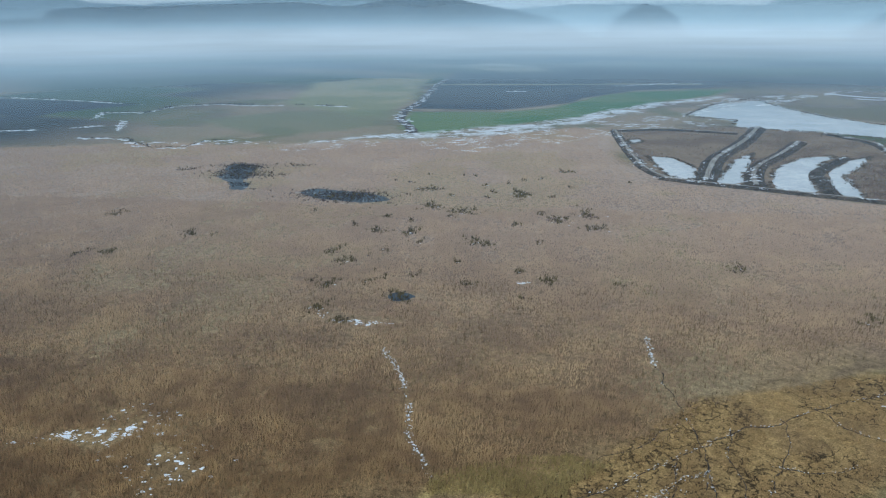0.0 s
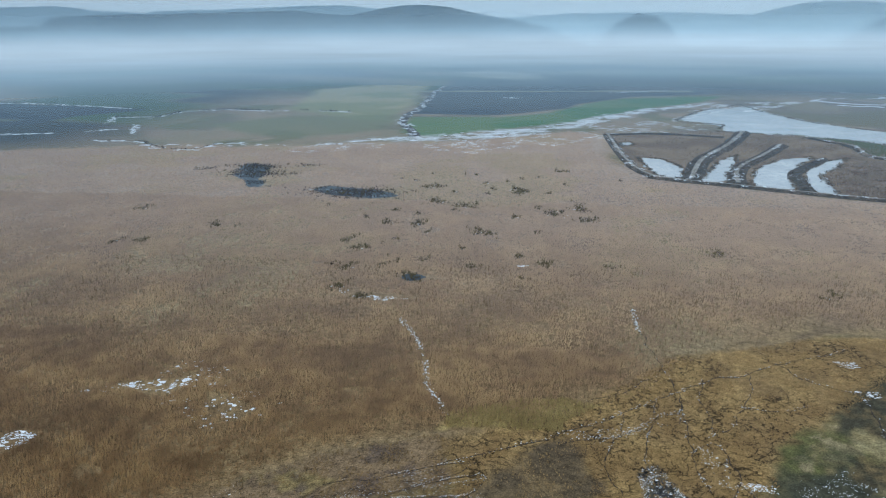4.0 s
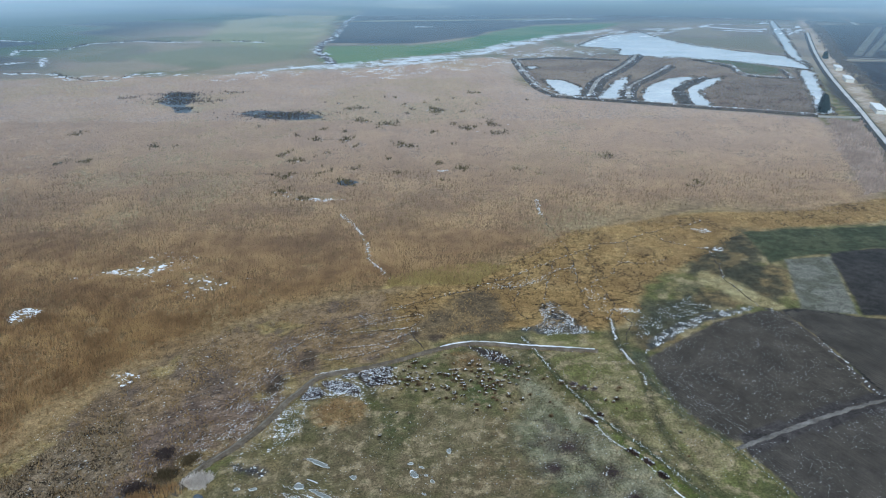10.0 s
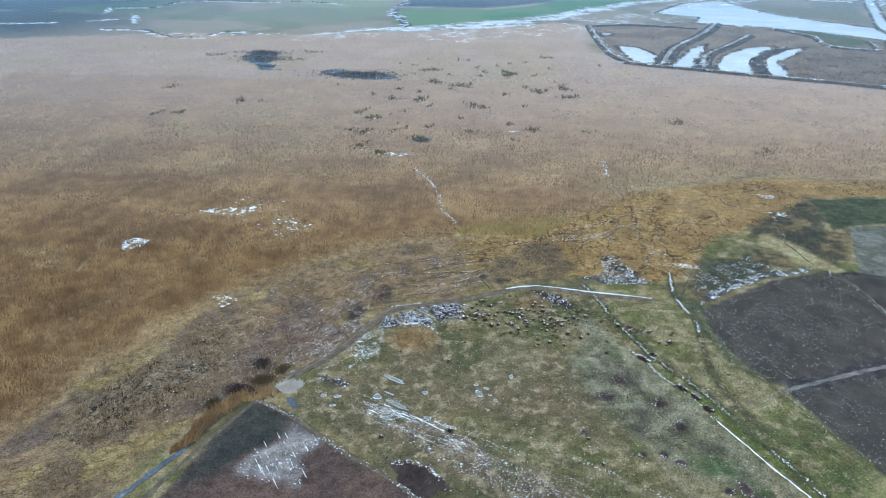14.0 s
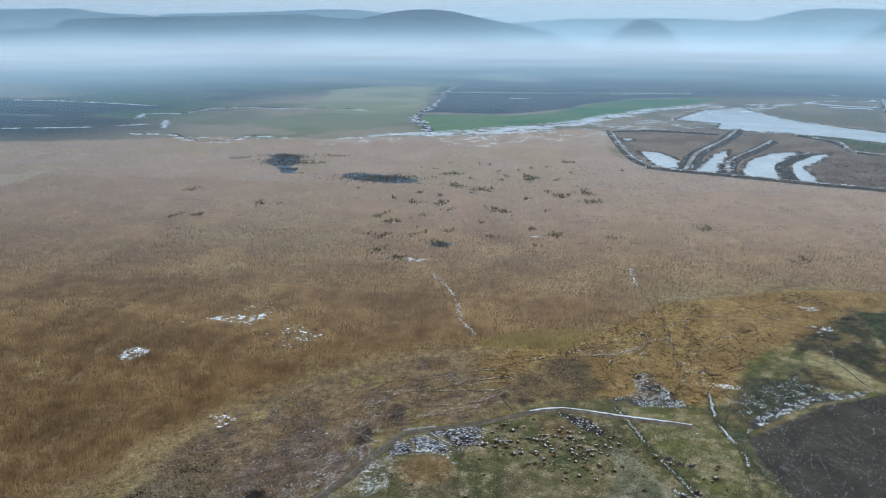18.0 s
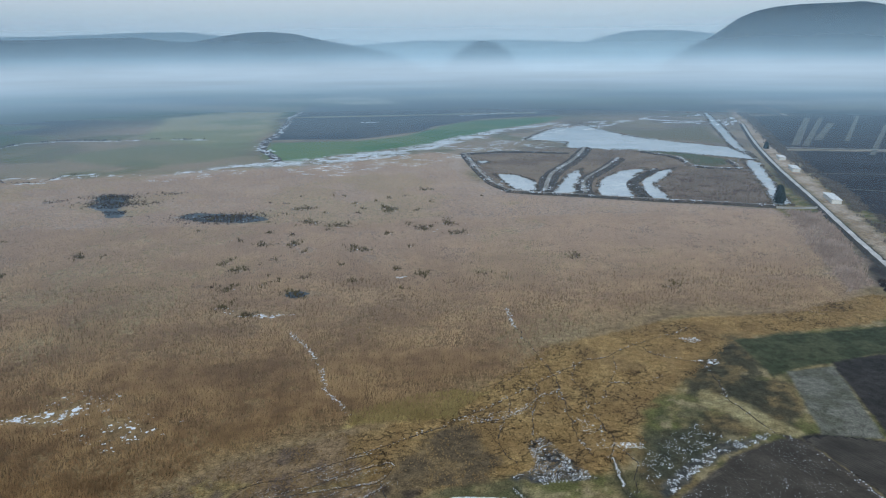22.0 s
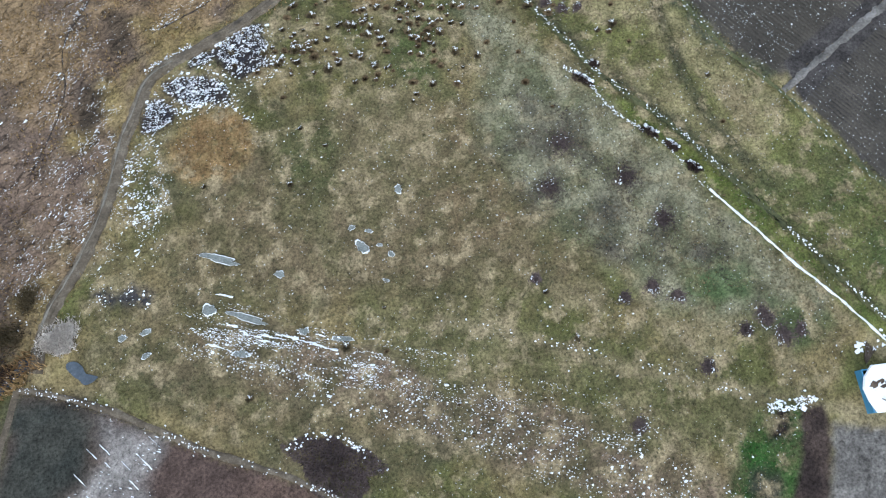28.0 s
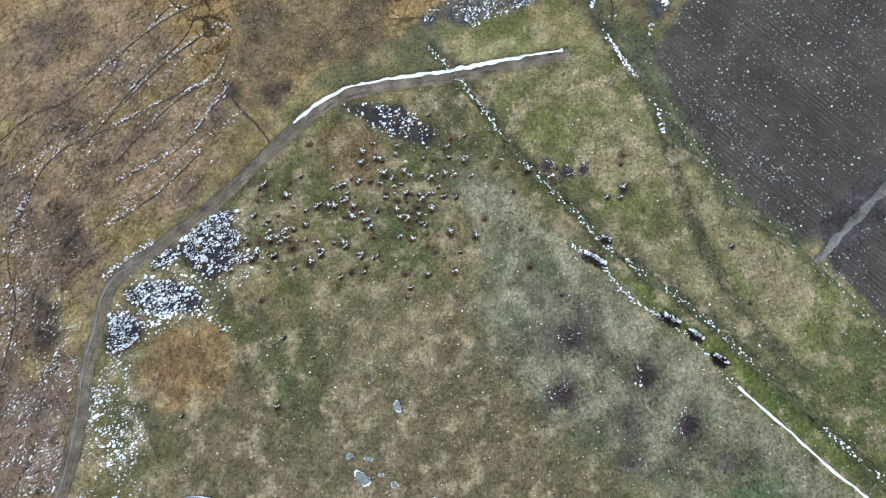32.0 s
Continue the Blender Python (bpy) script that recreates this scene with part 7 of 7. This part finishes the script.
def conifer(x, y, height, words, seed):
    thing = tagged(empty("tree", x, y, 0.1), words, "tree", "dark trees by the channel")
    bm = bmesh.new()
    bmesh.ops.create_cone(bm, segments=8, radius1=0.35, radius2=0.08, depth=height, cap_ends=True, matrix=Matrix.Translation((0, 0, height / 2 - 0.3)))
    part("trunk", bm, TIMBER, thing)
    r = np.random.default_rng(seed)
    verts, faces = [], []
    for k in range(1500):
        s = r.uniform(0.12, 1)
        t, reach = r.uniform(0, 2 * np.pi), height * 0.34 * (1.05 - s) ** 0.5 * r.uniform(0.35, 1.1)
        c = np.array([reach * math.cos(t), reach * math.sin(t), height * s - 0.2 * reach])
        d = np.array([math.cos(t), math.sin(t), -0.35]) * r.uniform(0.8, 1.6)
        side = np.array([-math.sin(t), math.cos(t), 0.3]) * r.uniform(0.4, 0.8)
        q = len(verts)
        verts += [c - side, c + side, c + d]
        faces.append((q, q + 1, q + 2))
    from_arrays("crown", np.array(verts), np.array(faces), CONIFER, thing)
    return thing


conifer(309, 566, 14.0, "dark evergreen tree on the channel bank", 801)
conifer(313, 572, 11.5, "dark evergreen tree on the channel bank", 802)
conifer(306, 560, 9.5, "small dark evergreen tree on the channel bank", 803)
conifer(462, 868, 9.0, "dark evergreen tree at the end of the road", 804)

# leafless hedge along the verge
p = spaced(np.array([(290, 352), (322, 440), (352, 520), (398, 640), (434, 745), (480, 870), (595, 1140), (680, 1360)], float), 3.2)
x = np.repeat(p[:, 0], 16) + rng.normal(0, 3.6, 16 * len(p))
y = np.repeat(p[:, 1], 16) + rng.normal(0, 3.0, 16 * len(p))
ok = fbm(x, y, 18, 811, 3) > 0.4
tagged(blades("hedge", x[ok], y[ok], 1.8, rng.uniform(1.2, 3.2, ok.sum()), mottled("hedge_twigs", [(0.07, 0.058, 0.05), (0.13, 0.108, 0.092), (0.2, 0.17, 0.145)], 12, 1.5, island=0.4, bump=0), rng, 6, 0.4), "leafless brown hedge along the road verge", "hedge", kind="stuff")
x, y = strewn([(241, 654), (290, 718), (330, 729), (362, 722), (326, 620), (298, 562), (258, 578), (231, 590)], 2.2, rng, lambda x, y: 0.2 + 0.8 * ramp(fbm(x, y, 12, 821, 3), 0.4, 0.55))
tagged(blades("brush", x, y, 1.8, rng.uniform(1.2, 2.6, len(x)), HAZEREED, rng, 4), "brown brush in the corner of the basin", "brush", kind="stuff")
x, y = strewn(BASIN, 3.0, rng, lambda x, y: 0.6 * ramp(fbm(x, y, 25, 822, 3), 0.42, 0.56) * (depth_in(x, y, [(230, 655), (290, 745), (365, 730), (300, 555), (130, 610), (100, 640), (100, 735)]) < 0) * (depth_in(x, y, LAKE) < 0) * (depth_in(x, y, [(165, 600), (196, 685), (229, 735), (300, 750), (225, 580)]) < 0) * (depth_in(x, y, [(132, 615), (150, 664), (172, 715), (205, 760), (160, 610)]) < 0) * (depth_in(x, y, [(98, 735), (126, 728), (138, 691), (131, 636), (105, 630)]) < 0))
tagged(blades("basin_reeds", x, y, 1.6, rng.uniform(1.0, 2.2, len(x)), HAZEREED, rng, 3), "pale reeds in the pond basin", "reeds", kind="stuff")
x, y = strewn(ROADSCRUB, 1.3, rng, lambda x, y: (0.15 + 0.85 * ramp(fbm(x, y, 14, 823, 3), 0.38, 0.54)) * ramp(depth_in(x, y, ROADSCRUB), -3, 9))
tagged(blades("scrub_strip", x, y, 1.3, rng.uniform(1.6, 3.6, len(x)), mottled("leafless_willow_scrub", [(0.22, 0.17, 0.14), (0.34, 0.265, 0.22), (0.47, 0.385, 0.33)], 14, 1.6, island=0.4, bump=0), rng, 6), "grey-brown scrub between reeds and road", "scrub", kind="stuff")

hx = np.concatenate([px + rng.normal(0, s * 0.7, max(int(s * 0.7), 1)) for px, py, s in HOLLOWS])
hy = np.concatenate([py - 0.5 * s + rng.normal(0, s * 0.3, max(int(s * 0.7), 1)) for px, py, s in HOLLOWS])
ok = rng.uniform(0, 1, min(len(hx), len(hy))) < 0.6
hx, hy = hx[:len(ok)][ok], hy[:len(ok)][ok]
tagged(pads("snow_flecks", hx, hy, rng.uniform(0.4, 1.1, len(hx)), SNOW, rng, 0.5, 0, 0.2, z=0.3), "snow flecks in hollows of the reed bed", "snow", kind="stuff")
for pool in HOLES[:2]:
    x, y = strewn(pool[0], 2.0, rng, lambda x, y: ramp(fbm(x * 0.6, y, 12, 845, 3), 0.46, 0.58))
    tagged(blades("dark_sedge", x, y, 1.2, rng.uniform(0.4, 1.2, len(x)), SCRUB, rng, 5, z=0.1), "dark sedge islands standing in the pool", "sedge", kind="stuff")
    x, y = strewn(pool[0], 3.0, rng, lambda x, y: 0.5 * ramp(fbm(x * 0.6, y, 9, 846, 3), 0.52, 0.62))
    tagged(pads("ice_sheets", x, y, rng.uniform(0.6, 1.8, len(x)), ICE, rng, 0.5, 0.2, 0.03, z=0.16), "broken pale ice on the dark pool", "ice", kind="stuff")
# dark tufts round pools and hollows in the reed bed
dx, dy, dh = [], [], []
for px, py, s in HOLLOWS + [(-55, 379, 7), (-130, 560, 24), (-228, 625, 20), (-240, 655, 16), (-75, 350, 4)]:
    n = int((6 if s < 15 else 26) * s)
    if s > 15:
        dx.append(px + rng.normal(0, s * 0.75, n))
        dy.append(py + rng.normal(0, s * 0.35, n))
        continue
    # a crooked arc of tufts, opening in its own direction
    t = rng.uniform(-1, 1, n)
    bow, lay = rng.uniform(-0.8, 0.8), rng.uniform(0, 3.14)
    u, v = 0.9 * s * t + rng.normal(0, 0.3 * s, n), s * bow * (t * t - 0.4) + rng.normal(0, 0.28 * s, n)
    dx.append(px + u * math.cos(lay) - v * math.sin(lay))
    dy.append(py + 1.3 * (u * math.sin(lay) + v * math.cos(lay)))
dx, dy = np.concatenate(dx), np.concatenate(dy)
dark = rng.uniform(0, 1, len(dx)) < np.where((dy > 535) & (dx < -85), 0.9, 0.34)
OLIVE = mottled("olive_sedge", [(0.06, 0.05, 0.022), (0.12, 0.095, 0.04), (0.19, 0.15, 0.065)], 9, 1, island=0.4, bump=0)
tagged(blades("dark_sedge", dx[dark], dy[dark], 0.95, rng.uniform(0.5, 1.5, dark.sum()), SCRUB, rng, 5), "dark sedge tufts round hollows in the reeds", "sedge", kind="stuff")
tagged(blades("olive_sedge", dx[~dark] + rng.normal(0, 1.2, (~dark).sum()), dy[~dark] + rng.normal(0, 2.0, (~dark).sum()), 1.3, rng.uniform(1.0, 2.2, (~dark).sum()), OLIVE, rng, 5), "olive sedge tufts round hollows in the reeds", "sedge", kind="stuff")
x, y = [np.concatenate(a) for a in zip(*[strewn(plan, 0.4, rng) for plan in (CRUST_TRACK, CRUST_LOBE, CRUST_FOOT)])]
x2, y2 = strewn(CRUST_BEND, 0.45, rng)
tagged(blades("black_sedge", np.r_[x, x2], np.r_[y, y2], 0.4, 0.25, SCRUB, rng, 5), "black sedge tufts between snow crusts", "sedge", kind="stuff")

# ragged reeds along the shores of ponds and lake
ex, ey = [], []
for plan in PONDS:
    p = spaced(np.array(plan, float), 0.9, True)
    n = fbm(p[:, 0], p[:, 1], 9, 841, 3)
    p = p[rng.uniform(0, 1, len(p)) < ramp(n, 0.36, 0.56)]
    ex.append(np.repeat(p[:, 0], 2) + rng.normal(0, 1.2, 2 * len(p)))
    ey.append(np.repeat(p[:, 1], 2) + rng.normal(0, 1.6, 2 * len(p)))
ex, ey = np.concatenate(ex), np.concatenate(ey)
tagged(blades("shore_reeds", ex, ey, 1.5, rng.uniform(0.5, 1.4, len(ex)), mottled("dark_shore_reed", [(0.05, 0.042, 0.034), (0.11, 0.09, 0.07), (0.2, 0.165, 0.13)], 14, 2, island=0.3, bump=0), rng, 4), "ragged brown reeds along the pond shores", "reeds", kind="stuff")
x, y = strewn(LAKE, 2.4, rng, lambda x, y: ramp(fbm(x * 0.6, y, 22, 842, 4), 0.54, 0.62) * ramp(y + 0.6 * x, 1180, 1330) * ramp(-depth_in(x, y, LAKE), -26, -4))
tagged(blades("lake_reeds", x, y, 2.4, rng.uniform(0.4, 1.2, len(x)), HAZEREED, rng, 4), "reed islands at the head of the frozen lake", "reeds", kind="stuff")

# ---- far village and field lines ----
cottage = house(-1240, 1640, 20, 14, 9, 3.4, "small white village house with a dark roof", name="cottage")
cottage["group"] = "houses of the far village"
r3 = np.random.default_rng(5)
for k in range(44):
    copy_thing(cottage, pose(-1240 + r3.normal(0, 110), 1650 + r3.normal(0, 70), 0, 0, 0, r3.uniform(0, 180)))
def far_line(line, size, words, hedge=0.0, broken=0.5):
    """Snow caught along a far ditch or bank, and a low hedge beside it."""
    p = spaced(np.array(line, float), 0.8 * size)
    x, y = p[:, 0] + rng.normal(0, size, len(p)), p[:, 1] + rng.normal(0, size, len(p))
    ok = fbm(x, y, 22, 860 + int(size), 3) > broken - 0.08
    if ok.sum() > 1:
        tagged(pads("snow_flecks", x[ok], y[ok], size * rng.uniform(0.6, 1.5, ok.sum()), SNOW, rng, 0.7, 0.2, 0.04, z=0.06), words, "snow", kind="stuff")
    if hedge:
        p = spaced(np.array(line, float), 2.2)
        x, y = p[:, 0] + rng.normal(0, 2, len(p)), p[:, 1] + 6 + rng.normal(0, 2, len(p))
        ok = fbm(x, y, 30, 871, 3) > 0.46
        tagged(blades("field_hedge", x[ok], y[ok], 2.6, hedge * rng.uniform(0.5, 1.2, ok.sum()), SCRUB, rng, 5), "dark hedge along a far field", "hedge", kind="stuff")


for line, size, words, hedge, broken in (([(-920, 1168), (-835, 1163), (-742, 1142), (-650, 1110), (-583, 1086)], 3.2, "snow along the edge of a far black field", 1.2, 0.5), ([(-520, 990), (-513, 1070), (-458, 1094), (-378, 1080), (-337, 1094), (-260, 1075)], 2.6, "snow along a far hedge", 2.6, 0.5),
                                         ([(-555, 938), (-580, 992), (-552, 995), (-525, 1000)], 2.4, "snow in a far ditch", 1.4, 0.42), ([(-466, 842), (-506, 919)], 2.2, "snow in a short far ditch", 0, 0.4), ([(-720, 800), (-560, 838), (-500, 880)], 2.6, "snow along a far farm track", 0, 0.46),
                                         ([(-480, 786), (-430, 785), (-375, 735), (-339, 737), (-332, 782), (-300, 783)], 2.6, "snow between the last reeds", 1.0, 0.46), ([(-287, 1573), (-372, 1613), (-521, 1668), (-640, 1690)], 4.0, "snow along a far bank", 1.4, 0.5),
                                         ([(-200, 1955), (-128, 2008), (-26, 1930), (67, 1870)], 8.0, "wide far snow patch", 0, 0.42), ([(146, 1402), (226, 1450), (295, 1446)], 3.5, "snow along a far strip field", 0.8, 0.44), ([(446, 1265), (474, 1308), (537, 1316), (600, 1330)], 3.2, "snow along a creek behind the lake", 0, 0.42),
                                         ([(465, 1212), (490, 1196), (522, 1187)], 4.5, "snow on the meadow behind the lake", 0, 0.36), ([(-45, 1295), (-20, 1296)], 3.5, "small snow patch on dark ploughland", 0, 0.3), ([(485, 1599), (540, 1537), (559, 1428)], 3.2, "snow along a far lane", 0.8, 0.46), ([(-1160, 1828), (-1075, 1836)], 7.0, "snowy roofs and yards of a far farm", 2.0, 0.4)):
    far_line(line, size, words, hedge, broken)
crust([(-247, 738), (-223, 792), (-151, 792), (-160, 738), (-215, 724)], 2.6, 2.0, "snow streaks on the far wet edge of the reeds", 0.7, 0.3, 0.1, 0.04, seed=59, bare=0.44)
crust([(-112, 745), (-98, 838), (62, 900), (92, 850), (0, 770), (-45, 742)], 2.8, 2.2, "feathery snow along the far shore", 0.65, 0.3, 0.3, 0.04, seed=60, bare=0.46)
tagged(ribbon("far_lane", [(488, 878), (568, 848), (638, 825), (900, 728)], [(-2.5, 0.05), (0, 0.2), (2.5, 0.05)], PALEDIRT, 8, 0.6, 91), "pale lane between black fields", "lane", kind="structure")
tagged(ribbon("far_lane", [(925, 1830), (806, 1520), (730, 1290)], [(-4, 0.05), (0, 0.2), (4, 0.05)], PALEDIRT, 12, 0.8, 92), "pale straight lane across far fields", "lane", kind="structure")
tagged(ribbon("far_creek", [(452, 1285), (489, 1225), (540, 1215)], [(-6, 0.1), (6, 0.1)], SNOW, 6, 4, 93), "snow-filled creek between far fields", "creek")
for k, (line, half) in enumerate(zip([[(516, 896), (741, 1242)], [(523, 885), (764, 1238)], [(573, 940), (728, 1152)], [(604, 924), (849, 1263)], [(551, 798), (791, 1107)], [(405, 695), (479, 675)], [(390, 615), (421, 595)], [(585, 999), (679, 952)]], (5, 4, 5, 3, 3, 1.2, 1.2, 2))):
    tagged(ribbon("field_strip", line, [(-half, 0.02), (0, 0.16), (half, 0.02)], mottled("stubble_strip", [(0.07, 0.068, 0.06), (0.13, 0.125, 0.11), (0.2, 0.19, 0.17)], 20, 3, island=0.1) if k == 0 else bpy.data.materials["stubble_strip"], 8, half * 0.2, 940 + k), "pale stubble strip between black fields", "field", kind="structure")
